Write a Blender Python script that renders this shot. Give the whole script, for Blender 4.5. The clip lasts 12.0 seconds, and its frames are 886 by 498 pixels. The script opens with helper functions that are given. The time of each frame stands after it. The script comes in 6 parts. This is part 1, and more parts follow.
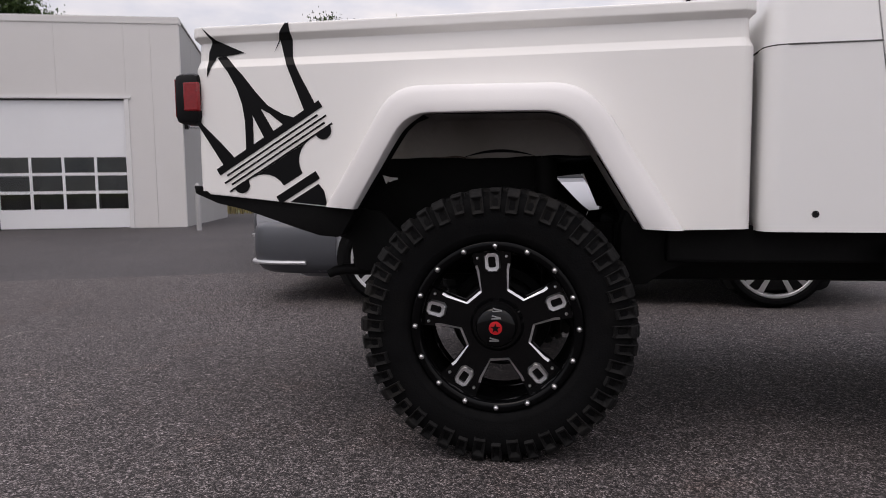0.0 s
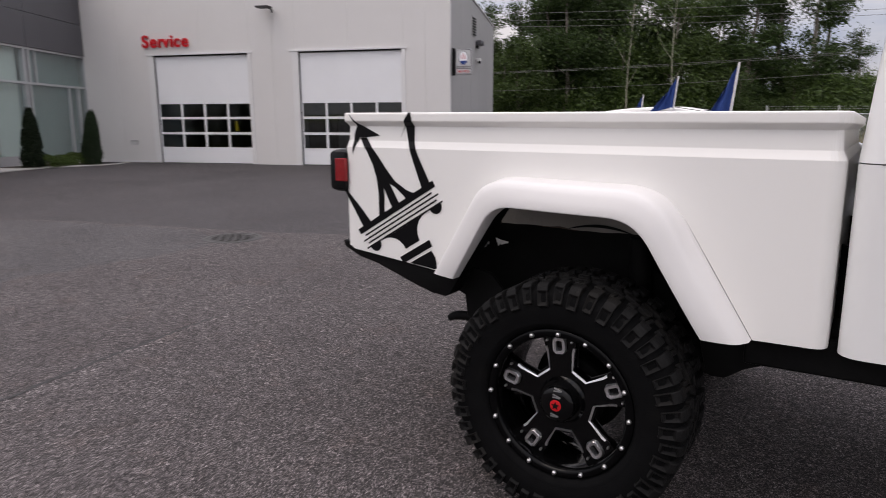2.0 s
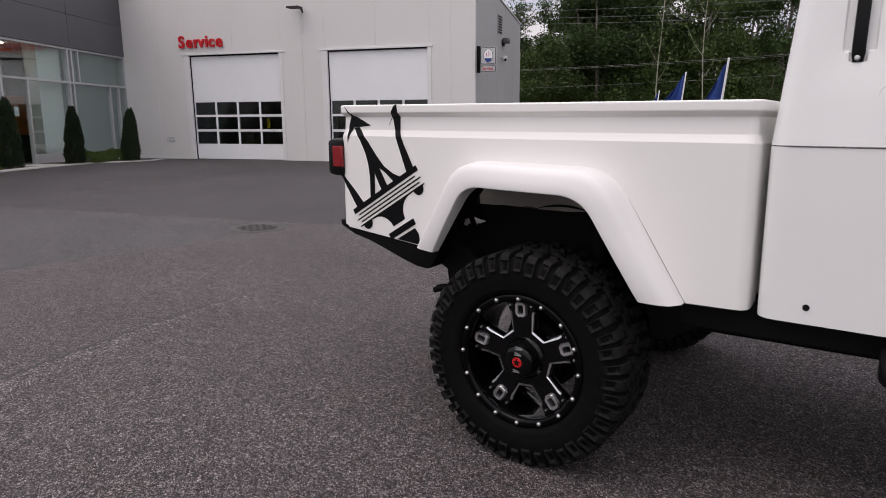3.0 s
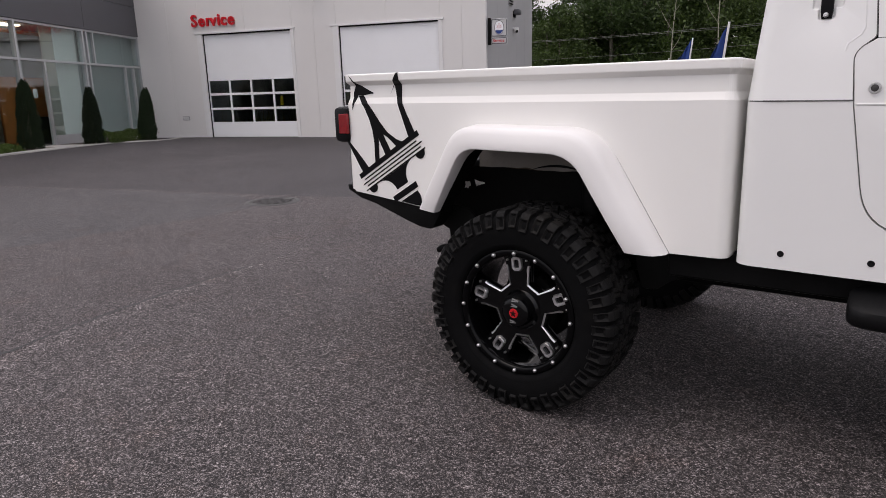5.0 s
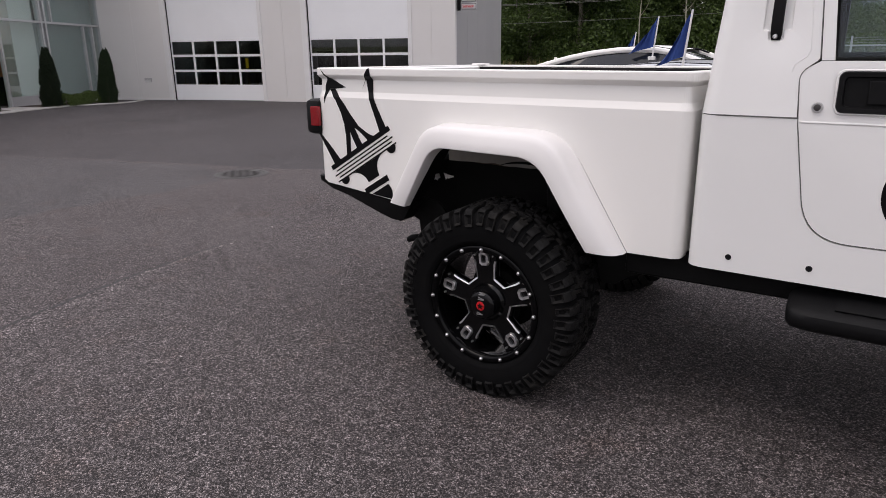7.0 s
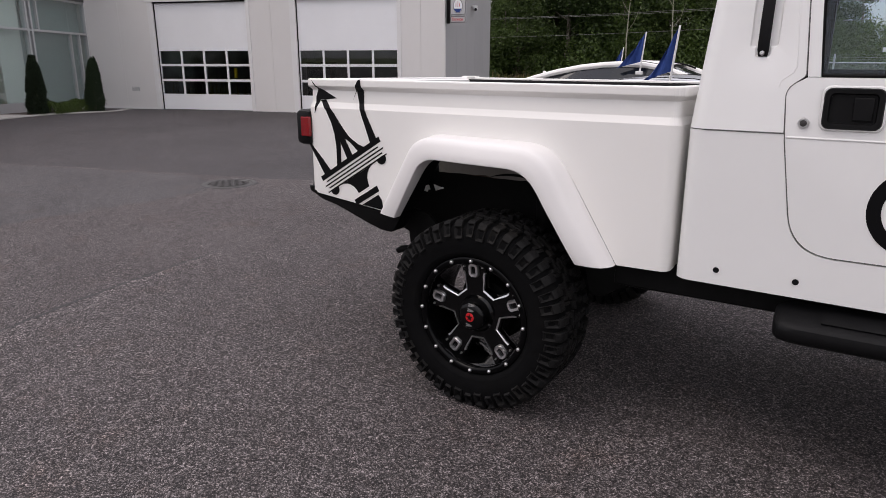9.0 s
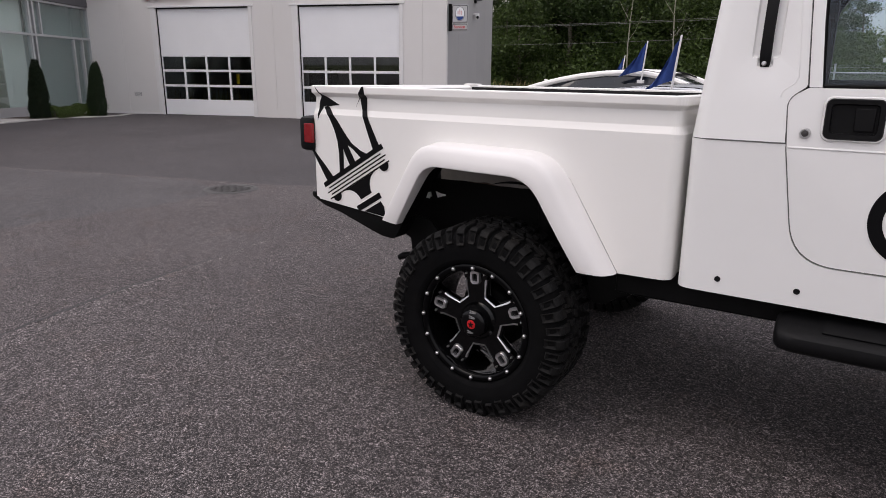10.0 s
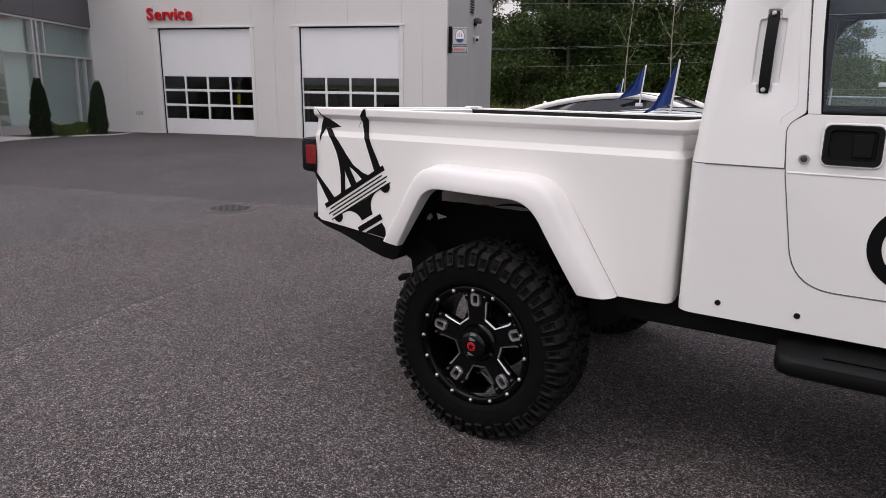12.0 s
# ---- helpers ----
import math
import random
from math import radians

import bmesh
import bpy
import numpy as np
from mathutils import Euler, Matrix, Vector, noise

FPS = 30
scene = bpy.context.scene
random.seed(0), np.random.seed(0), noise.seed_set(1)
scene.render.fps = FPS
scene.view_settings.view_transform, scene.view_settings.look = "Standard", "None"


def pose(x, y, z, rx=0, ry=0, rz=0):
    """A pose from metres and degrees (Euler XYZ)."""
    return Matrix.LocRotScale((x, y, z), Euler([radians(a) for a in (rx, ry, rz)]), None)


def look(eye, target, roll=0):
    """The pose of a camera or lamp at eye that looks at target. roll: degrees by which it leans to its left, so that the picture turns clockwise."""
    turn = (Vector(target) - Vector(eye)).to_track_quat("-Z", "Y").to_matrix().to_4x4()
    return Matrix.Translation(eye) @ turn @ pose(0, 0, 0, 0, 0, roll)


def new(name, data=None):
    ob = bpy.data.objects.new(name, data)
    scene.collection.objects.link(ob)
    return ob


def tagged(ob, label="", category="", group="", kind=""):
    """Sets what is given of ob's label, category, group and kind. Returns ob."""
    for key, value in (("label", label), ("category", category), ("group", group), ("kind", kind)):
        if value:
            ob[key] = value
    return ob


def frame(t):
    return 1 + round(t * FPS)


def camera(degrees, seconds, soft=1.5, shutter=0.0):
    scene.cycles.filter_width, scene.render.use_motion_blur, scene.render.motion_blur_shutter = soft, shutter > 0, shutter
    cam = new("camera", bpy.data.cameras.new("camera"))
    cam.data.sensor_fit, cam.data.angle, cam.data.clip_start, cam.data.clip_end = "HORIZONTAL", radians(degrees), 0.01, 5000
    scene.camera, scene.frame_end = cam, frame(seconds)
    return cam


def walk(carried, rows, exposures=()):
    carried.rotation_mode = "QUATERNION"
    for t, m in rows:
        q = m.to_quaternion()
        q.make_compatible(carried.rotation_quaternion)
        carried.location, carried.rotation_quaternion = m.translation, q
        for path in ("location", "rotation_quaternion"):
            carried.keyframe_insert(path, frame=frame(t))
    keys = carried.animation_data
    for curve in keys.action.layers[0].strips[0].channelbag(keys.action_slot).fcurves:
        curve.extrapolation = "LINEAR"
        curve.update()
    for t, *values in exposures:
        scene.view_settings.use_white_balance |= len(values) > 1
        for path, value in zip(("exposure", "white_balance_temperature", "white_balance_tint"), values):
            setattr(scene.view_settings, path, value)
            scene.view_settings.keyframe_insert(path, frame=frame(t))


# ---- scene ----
cam = camera(65.8, 12.0, 0.7, 0.5)
PATH = [
    (0, (0.185, -2.153, 0.887), (-0.137, -0.187, 0.708), -0.7),
    (0.2, (0.171, -2.079, 0.930), (-0.146, -0.121, 0.676), -0.5),
    (0.3, (0.177, -2.029, 0.978), (-0.147, -0.085, 0.637), -1.2),
    (0.5, (0.179, -1.960, 1.115), (-0.174, -0.049, 0.643), -2.0),
    (0.7, (0.198, -1.929, 1.309), (-0.195, -0.042, 0.774), -1.4),
    (0.8, (0.217, -1.937, 1.361), (-0.237, -0.065, 0.826), -1.1),
    (1, (0.355, -1.932, 1.42), (-0.298, -0.122, 0.875), -1.8),
    (1.2, (0.474, -1.971, 1.452), (-0.401, -0.246, 0.942), -2.4),
    (1.3, (0.534, -1.991, 1.464), (-0.369, -0.279, 0.962), -1.1),
    (1.5, (0.632, -2.024, 1.48), (-0.28, -0.317, 0.977), -1.0),
    (1.7, (0.730, -2.028, 1.482), (-0.194, -0.324, 0.989), -0.5),
    (2, (0.88, -2.143, 1.465), (-0.169, -0.486, 1.071), -0.3),
    (2.5, (1.1, -2.259, 1.478), (-0.009, -0.642, 1.086), 0.1),
    (3, (1.258, -2.309, 1.437), (0.13, -0.706, 1.038), -0.5),
    (5, (1.421, -2.418, 1.398), (0.262, -0.857, 0.932), -1.7),
    (5.5, (1.434, -2.436, 1.431), (0.285, -0.874, 0.939), -1.5),
    (6, (1.44, -2.45, 1.516), (0.337, -0.878, 0.958), -1.2),
    (6.5, (1.457, -2.478, 1.558), (0.377, -0.897, 0.982), -0.9),
    (7, (1.464, -2.487, 1.573), (0.396, -0.897, 0.997), -0.8),
    (9, (1.457, -2.496, 1.573), (0.415, -0.878, 1.029), -0.1),
    (9.5, (1.455, -2.496, 1.572), (0.415, -0.874, 1.036), 0.3),
    (10, (1.454, -2.506, 1.576), (0.409, -0.884, 1.051), 0.3),
    (10.5, (1.444, -2.518, 1.585), (0.394, -0.893, 1.076), 1.1),
    (11, (1.454, -2.541, 1.589), (0.406, -0.911, 1.095), 1.4),
    (11.5, (1.45, -2.526, 1.586), (0.404, -0.89, 1.105), 1.3),
    (12, (1.447, -2.516, 1.586), (0.398, -0.879, 1.117), 0.7),
]
walk(cam, [(t, look(eye, target, roll)) for t, eye, target, roll in PATH], [(0.0, 0.60, 7060, 15.5), (0.4, 0.67, 7060, 15.5), (0.9, 0.72, 7060, 15.5), (12.0, 0.72, 7060, 15.5)])

# ---- world and light: a bright, cloudy evening sky ----
world = bpy.data.worlds.new("overcast_sky")
scene.world = world
world.use_nodes = True
wn, wl = world.node_tree.nodes, world.node_tree.links
wn.clear()
w_out = wn.new("ShaderNodeOutputWorld")
w_bg = wn.new("ShaderNodeBackground")
w_sky = wn.new("ShaderNodeTexSky")
w_sky.sky_type = "NISHITA"
w_sky.sun_disc = False
w_sky.sun_elevation = radians(62)
w_sky.sun_rotation = radians(219)
w_scale = wn.new("ShaderNodeVectorMath")
w_scale.operation = "SCALE"
w_scale.inputs["Scale"].default_value = 0.10
w_map = wn.new("ShaderNodeMapping")
w_map.inputs["Scale"].default_value = (1.0, 1.0, 2.6)
w_co = wn.new("ShaderNodeTexCoord")
w_noise = wn.new("ShaderNodeTexNoise")
w_noise.inputs["Scale"].default_value = 2.8
w_noise.inputs["Detail"].default_value = 6.0
w_noise.inputs["Roughness"].default_value = 0.55
w_ramp = wn.new("ShaderNodeValToRGB")
w_ramp.color_ramp.elements[0].position = 0.34
w_ramp.color_ramp.elements[0].color = (0.50, 0.58, 0.76, 1)
w_ramp.color_ramp.elements[1].position = 0.62
w_ramp.color_ramp.elements[1].color = (1.04, 1.03, 1.06, 1)
w_mix = wn.new("ShaderNodeMixRGB")
w_mix.inputs["Fac"].default_value = 0.88
wl.new(w_co.outputs["Generated"], w_map.inputs["Vector"])
wl.new(w_map.outputs["Vector"], w_noise.inputs["Vector"])
wl.new(w_noise.outputs["Fac"], w_ramp.inputs["Fac"])
wl.new(w_sky.outputs["Color"], w_scale.inputs[0])
wl.new(w_scale.outputs["Vector"], w_mix.inputs["Color1"])
wl.new(w_ramp.outputs["Color"], w_mix.inputs["Color2"])
w_sep = wn.new("ShaderNodeSeparateXYZ")
w_rise = wn.new("ShaderNodeMapRange")
w_rise.inputs["From Min"].default_value = 0.0
w_rise.inputs["From Max"].default_value = 1.0
w_rise.inputs["To Min"].default_value = 0.48
w_rise.inputs["To Max"].default_value = 1.75
w_gain = wn.new("ShaderNodeVectorMath")
w_gain.operation = "SCALE"
wl.new(w_co.outputs["Generated"], w_sep.inputs["Vector"])
wl.new(w_sep.outputs["Z"], w_rise.inputs["Value"])
wl.new(w_mix.outputs["Color"], w_gain.inputs[0])
wl.new(w_rise.outputs["Result"], w_gain.inputs["Scale"])
wl.new(w_gain.outputs["Vector"], w_bg.inputs["Color"])
wl.new(w_bg.outputs["Background"], w_out.inputs["Surface"])
w_bg.inputs["Strength"].default_value = 0.85

sun_data = bpy.data.lights.new("sun", "SUN")
sun_data.energy = 0.4
sun_data.angle = radians(30)
sun_data.color = (1.0, 0.95, 0.89)
sun = new("sun", sun_data)
sun.matrix_world = look((-4, -5, 12), (0, 0, 0))


# ---- materials ----
def material(name, base=(0.8, 0.8, 0.8), rough=0.5, metal=0.0, coat=0.0, vary=0.0, scale=4.0, bump=0.0, bump_scale=60.0,
             dirt=None, dirt_scale=1.5, dirt_low=0.5, dirt_high=0.75, spec=0.5, per_object=0.0):
    m = bpy.data.materials.new(name)
    m.use_nodes = True
    n, l = m.node_tree.nodes, m.node_tree.links
    p = n["Principled BSDF"]
    p.inputs["Base Color"].default_value = (*base, 1)
    p.inputs["Roughness"].default_value = rough
    p.inputs["Metallic"].default_value = metal
    p.inputs["Coat Weight"].default_value = coat
    p.inputs["Coat Roughness"].default_value = 0.12
    p.inputs["Specular IOR Level"].default_value = spec
    co = n.new("ShaderNodeTexCoord")
    colour = None
    if vary > 0 or dirt:
        tex = n.new("ShaderNodeTexNoise")
        tex.inputs["Scale"].default_value = scale
        tex.inputs["Detail"].default_value = 8
        tex.inputs["Roughness"].default_value = 0.65
        l.new(co.outputs["Object"], tex.inputs["Vector"])
        ramp = n.new("ShaderNodeValToRGB")
        ramp.color_ramp.elements[0].position = 0.3
        ramp.color_ramp.elements[1].position = 0.7
        ramp.color_ramp.elements[0].color = (*[c * (1 - vary) for c in base], 1)
        ramp.color_ramp.elements[1].color = (*[min(1, c * (1 + vary)) for c in base], 1)
        l.new(tex.outputs["Fac"], ramp.inputs["Fac"])
        colour = ramp.outputs["Color"]
    if dirt:
        tex2 = n.new("ShaderNodeTexNoise")
        tex2.inputs["Scale"].default_value = dirt_scale
        tex2.inputs["Detail"].default_value = 10
        l.new(co.outputs["Object"], tex2.inputs["Vector"])
        fac = n.new("ShaderNodeMapRange")
        fac.inputs["From Min"].default_value = dirt_low
        fac.inputs["From Max"].default_value = dirt_high
        l.new(tex2.outputs["Fac"], fac.inputs["Value"])
        mix = n.new("ShaderNodeMixRGB")
        mix.inputs["Color2"].default_value = (*dirt, 1)
        l.new(fac.outputs["Result"], mix.inputs["Fac"])
        l.new(colour, mix.inputs["Color1"])
        colour = mix.outputs["Color"]
    if per_object > 0:
        info = n.new("ShaderNodeObjectInfo")
        spread = n.new("ShaderNodeMapRange")
        spread.inputs["To Min"].default_value = 1 - per_object
        spread.inputs["To Max"].default_value = 1 + per_object
        l.new(info.outputs["Random"], spread.inputs["Value"])
        hsv = n.new("ShaderNodeHueSaturation")
        hsv.inputs["Color"].default_value = (*base, 1)
        l.new(spread.outputs["Result"], hsv.inputs["Value"])
        if colour:
            l.new(colour, hsv.inputs["Color"])
        colour = hsv.outputs["Color"]
    if colour:
        l.new(colour, p.inputs["Base Color"])
    if bump > 0:
        tex3 = n.new("ShaderNodeTexNoise")
        tex3.inputs["Scale"].default_value = bump_scale
        tex3.inputs["Detail"].default_value = 5
        l.new(co.outputs["Object"], tex3.inputs["Vector"])
        b = n.new("ShaderNodeBump")
        b.inputs["Strength"].default_value = bump
        b.inputs["Distance"].default_value = 0.01
        l.new(tex3.outputs["Fac"], b.inputs["Height"])
        l.new(b.outputs["Normal"], p.inputs["Normal"])
    return m


def glass_material(name, tint=(0.8, 0.85, 0.85), rough=0.0, clear=0.5, shine=0.03):
    """A pane: reflects at its surface, lets the tinted rest through."""
    m = bpy.data.materials.new(name)
    m.use_nodes = True
    n, l = m.node_tree.nodes, m.node_tree.links
    n.remove(n["Principled BSDF"])
    out = n["Material Output"]
    gloss = n.new("ShaderNodeBsdfGlossy")
    gloss.inputs["Roughness"].default_value = rough
    gloss.inputs["Color"].default_value = (1, 1, 1, 1)
    trans = n.new("ShaderNodeBsdfTransparent")
    trans.inputs["Color"].default_value = (*[c * clear for c in tint], 1)
    lay = n.new("ShaderNodeLayerWeight")
    lay.inputs["Blend"].default_value = 0.5
    power = n.new("ShaderNodeMath")
    power.operation = "POWER"
    power.inputs[1].default_value = 5.0
    fres = n.new("ShaderNodeMapRange")
    fres.inputs["To Min"].default_value = shine
    fres.inputs["To Max"].default_value = 1.0
    l.new(lay.outputs["Facing"], power.inputs[0])
    l.new(power.outputs["Value"], fres.inputs["Value"])
    mix = n.new("ShaderNodeMixShader")
    l.new(fres.outputs["Result"], mix.inputs["Fac"])
    l.new(trans.outputs["BSDF"], mix.inputs[1])
    l.new(gloss.outputs["BSDF"], mix.inputs[2])
    l.new(mix.outputs["Shader"], out.inputs["Surface"])
    return m


def asphalt_material(name, base, spots, stain, rough, grain=190.0, lump=0.5):
    """Paving of stone chips in tar: coarse chips that differ in tone, tar between them, wide worn stains."""
    m = bpy.data.materials.new(name)
    m.use_nodes = True
    n, l = m.node_tree.nodes, m.node_tree.links
    p = n["Principled BSDF"]
    p.inputs["Roughness"].default_value = rough
    p.inputs["Specular IOR Level"].default_value = 0.3
    co = n.new("ShaderNodeTexCoord")
    vor = n.new("ShaderNodeTexVoronoi")
    vor.inputs["Scale"].default_value = grain
    l.new(co.outputs["Object"], vor.inputs["Vector"])
    chip = n.new("ShaderNodeSeparateColor")
    l.new(vor.outputs["Color"], chip.inputs["Color"])
    ramp = n.new("ShaderNodeValToRGB")
    e = ramp.color_ramp.elements
    e[0].position, e[0].color = 0.0, (*[c * 0.36 for c in base], 1)
    e[1].position, e[1].color = 1.0, (*spots, 1)
    mid = e.new(0.62)
    mid.color = (*base, 1)
    l.new(chip.outputs["Red"], ramp.inputs["Fac"])
    wide = n.new("ShaderNodeTexNoise")
    wide.inputs["Scale"].default_value = 0.7
    wide.inputs["Detail"].default_value = 9
    wide.inputs["Roughness"].default_value = 0.62
    l.new(co.outputs["Object"], wide.inputs["Vector"])
    span = n.new("ShaderNodeMapRange")
    span.inputs["From Min"].default_value = 0.35
    span.inputs["From Max"].default_value = 0.7
    span.inputs["To Min"].default_value = 0.0
    span.inputs["To Max"].default_value = 0.8
    l.new(wide.outputs["Fac"], span.inputs["Value"])
    mix = n.new("ShaderNodeMixRGB")
    mix.blend_type = "MULTIPLY"
    mix.inputs["Color2"].default_value = (*stain, 1)
    l.new(span.outputs["Result"], mix.inputs["Fac"])
    l.new(ramp.outputs["Color"], mix.inputs["Color1"])
    clump = n.new("ShaderNodeTexNoise")
    clump.inputs["Scale"].default_value = 72.0
    clump.inputs["Detail"].default_value = 4
    l.new(co.outputs["Object"], clump.inputs["Vector"])
    span2 = n.new("ShaderNodeMapRange")
    span2.inputs["From Min"].default_value = 0.3
    span2.inputs["From Max"].default_value = 0.7
    span2.inputs["To Min"].default_value = 0.28
    span2.inputs["To Max"].default_value = 1.78
    l.new(clump.outputs["Fac"], span2.inputs["Value"])
    patch = n.new("ShaderNodeTexNoise")
    patch.inputs["Scale"].default_value = 17.0
    patch.inputs["Detail"].default_value = 6
    patch.inputs["Roughness"].default_value = 0.7
    l.new(co.outputs["Object"], patch.inputs["Vector"])
    span3 = n.new("ShaderNodeMapRange")
    span3.inputs["From Min"].default_value = 0.3
    span3.inputs["From Max"].default_value = 0.7
    span3.inputs["To Min"].default_value = 0.60
    span3.inputs["To Max"].default_value = 1.42
    l.new(patch.outputs["Fac"], span3.inputs["Value"])
    coarse = n.new("ShaderNodeTexVoronoi")
    coarse.inputs["Scale"].default_value = grain * 0.36
    l.new(co.outputs["Object"], coarse.inputs["Vector"])
    stone = n.new("ShaderNodeSeparateColor")
    l.new(coarse.outputs["Color"], stone.inputs["Color"])
    span5 = n.new("ShaderNodeMapRange")
    span5.inputs["To Min"].default_value = 1.0 - 0.5 * lump
    span5.inputs["To Max"].default_value = 1.0 + 0.62 * lump
    l.new(stone.outputs["Green"], span5.inputs["Value"])
    pair = n.new("ShaderNodeMath")
    pair.operation = "MULTIPLY"
    l.new(span2.outputs["Result"], pair.inputs[0])
    l.new(span5.outputs["Result"], pair.inputs[1])
    both = n.new("ShaderNodeMath")
    both.operation = "MULTIPLY"
    l.new(pair.outputs["Value"], both.inputs[0])
    l.new(span3.outputs["Result"], both.inputs[1])
    hsv = n.new("ShaderNodeHueSaturation")
    l.new(both.outputs["Value"], hsv.inputs["Value"])
    l.new(mix.outputs["Color"], hsv.inputs["Color"])
    soil = n.new("ShaderNodeTexNoise")
    soil.inputs["Scale"].default_value = 2.3
    soil.inputs["Detail"].default_value = 7
    soil.inputs["Roughness"].default_value = 0.75
    l.new(co.outputs["Object"], soil.inputs["Vector"])
    span4 = n.new("ShaderNodeMapRange")
    span4.inputs["From Min"].default_value = 0.54
    span4.inputs["From Max"].default_value = 0.72
    span4.inputs["To Max"].default_value = 0.55
    l.new(soil.outputs["Fac"], span4.inputs["Value"])
    tint = n.new("ShaderNodeMixRGB")
    tint.blend_type = "MULTIPLY"
    tint.inputs["Color2"].default_value = (1.12, 0.92, 0.80, 1)
    l.new(span4.outputs["Result"], tint.inputs["Fac"])
    l.new(hsv.outputs["Color"], tint.inputs["Color1"])
    l.new(tint.outputs["Color"], p.inputs["Base Color"])
    b = n.new("ShaderNodeBump")
    b.inputs["Strength"].default_value = lump
    b.inputs["Distance"].default_value = 0.006
    l.new(vor.outputs["Distance"], b.inputs["Height"])
    b.invert = True
    l.new(b.outputs["Normal"], p.inputs["Normal"])
    return m


def leaf_material(name, base, vary=0.5):
    m = bpy.data.materials.new(name)
    m.use_nodes = True
    n, l = m.node_tree.nodes, m.node_tree.links
    p = n["Principled BSDF"]
    p.inputs["Roughness"].default_value = 0.55
    p.inputs["Specular IOR Level"].default_value = 0.3
    geo = n.new("ShaderNodeNewGeometry")
    ramp = n.new("ShaderNodeValToRGB")
    e = ramp.color_ramp.elements
    e[0].color = (*[c * (1 - vary) for c in base], 1)
    e[1].color = (base[0] * (1 + 1.3 * vary), base[1] * (1 + vary), base[2] * (1 + 0.6 * vary), 1)
    l.new(geo.outputs["Random Per Island"], ramp.inputs["Fac"])
    info = n.new("ShaderNodeObjectInfo")
    spread = n.new("ShaderNodeMapRange")
    spread.inputs["To Min"].default_value = 0.7
    spread.inputs["To Max"].default_value = 1.25
    l.new(info.outputs["Random"], spread.inputs["Value"])
    hsv = n.new("ShaderNodeHueSaturation")
    l.new(spread.outputs["Result"], hsv.inputs["Value"])
    l.new(ramp.outputs["Color"], hsv.inputs["Color"])
    l.new(hsv.outputs["Color"], p.inputs["Base Color"])
    tr = n.new("ShaderNodeBsdfTranslucent")
    l.new(hsv.outputs["Color"], tr.inputs["Color"])
    mix = n.new("ShaderNodeMixShader")
    mix.inputs["Fac"].default_value = 0.3
    l.new(p.outputs["BSDF"], mix.inputs[1])
    l.new(tr.outputs["BSDF"], mix.inputs[2])
    l.new(mix.outputs["Shader"], n["Material Output"].inputs["Surface"])
    return m


def fence_material(name):
    """Chain link: thin crossed wires, clear between them."""
    m = bpy.data.materials.new(name)
    m.use_nodes = True
    n, l = m.node_tree.nodes, m.node_tree.links
    p = n["Principled BSDF"]
    p.inputs["Base Color"].default_value = (0.35, 0.36, 0.36, 1)
    p.inputs["Metallic"].default_value = 0.7
    p.inputs["Roughness"].default_value = 0.5
    p.inputs["Alpha"].default_value = 0.22
    return m


WHITE = material("white_car_paint", (0.80, 0.785, 0.76), 0.42, 0.0, coat=0.16, vary=0.012, scale=1.2, bump=0.012, bump_scale=7.0)
WHITE_TOP = material("white_hardtop_paint", (0.76, 0.755, 0.745), 0.38, 0.0, coat=0.3, vary=0.015, scale=2.0, bump=0.02, bump_scale=220.0)
FLARE_WHITE = material("satin_white_flare", (0.725, 0.707, 0.696), 0.55, 0.0, coat=0.0, spec=0.25, vary=0.012, scale=1.4, bump=0.03, bump_scale=180.0)
RUST = material("rusty_dust", (0.075, 0.052, 0.038), 0.9, 0.0, vary=0.4, scale=25, bump=0.3)
# pale colour that stands in for brightness seen through gaps in the wheel arch
GAP_PALE = material("pale_gap_light", (0.80, 0.80, 0.80), 0.5, 0.2, vary=0.1, scale=30)
# dark grey that stands in for the shade inside thin panel gaps
SEAM = material("grey_gap_shade", (0.10, 0.098, 0.094), 0.7, 0.0, vary=0.2, scale=12)
LINER = material("dusty_grey_liner", (0.30, 0.28, 0.262), 0.8, 0.0, vary=0.25, scale=6.0, dirt=(0.15, 0.135, 0.12), dirt_scale=3.0, bump=0.2)
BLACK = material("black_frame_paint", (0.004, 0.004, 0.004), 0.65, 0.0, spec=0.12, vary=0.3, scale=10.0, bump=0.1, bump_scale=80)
BLACK_GLOSS = material("gloss_black_alloy", (0.002, 0.002, 0.0023), 0.10, 0.0, coat=0.10, spec=0.20, vary=0.2, scale=20, bump=0.01)
RIM_BLACK = material("gloss_black_rim", (0.002, 0.002, 0.0023), 0.09, 0.0, coat=0.03, spec=0.10, vary=0.2, scale=20, bump=0.01)
PLASTIC = material("black_textured_plastic", (0.0055, 0.0055, 0.006), 0.5, 0.0, spec=0.14, vary=0.15, scale=30, bump=0.15, bump_scale=400)
VINYL = material("black_vinyl_decal", (0.0045, 0.0045, 0.005), 0.4, 0.0, spec=0.1, vary=0.1, scale=15)
RUBBER = material("tyre_rubber", (0.0045, 0.0045, 0.0048), 0.75, 0.0, spec=0.05, vary=0.22, scale=14, dirt=(0.008, 0.0075, 0.007), dirt_scale=9.0, dirt_low=0.55, dirt_high=0.9, bump=0.25, bump_scale=160)
TREAD = material("tread_rubber", (0.0082, 0.0080, 0.0081), 0.66, 0.0, spec=0.12, vary=0.35, scale=20, dirt=(0.0165, 0.015, 0.0135), dirt_scale=6.0, bump=0.3, bump_scale=140)
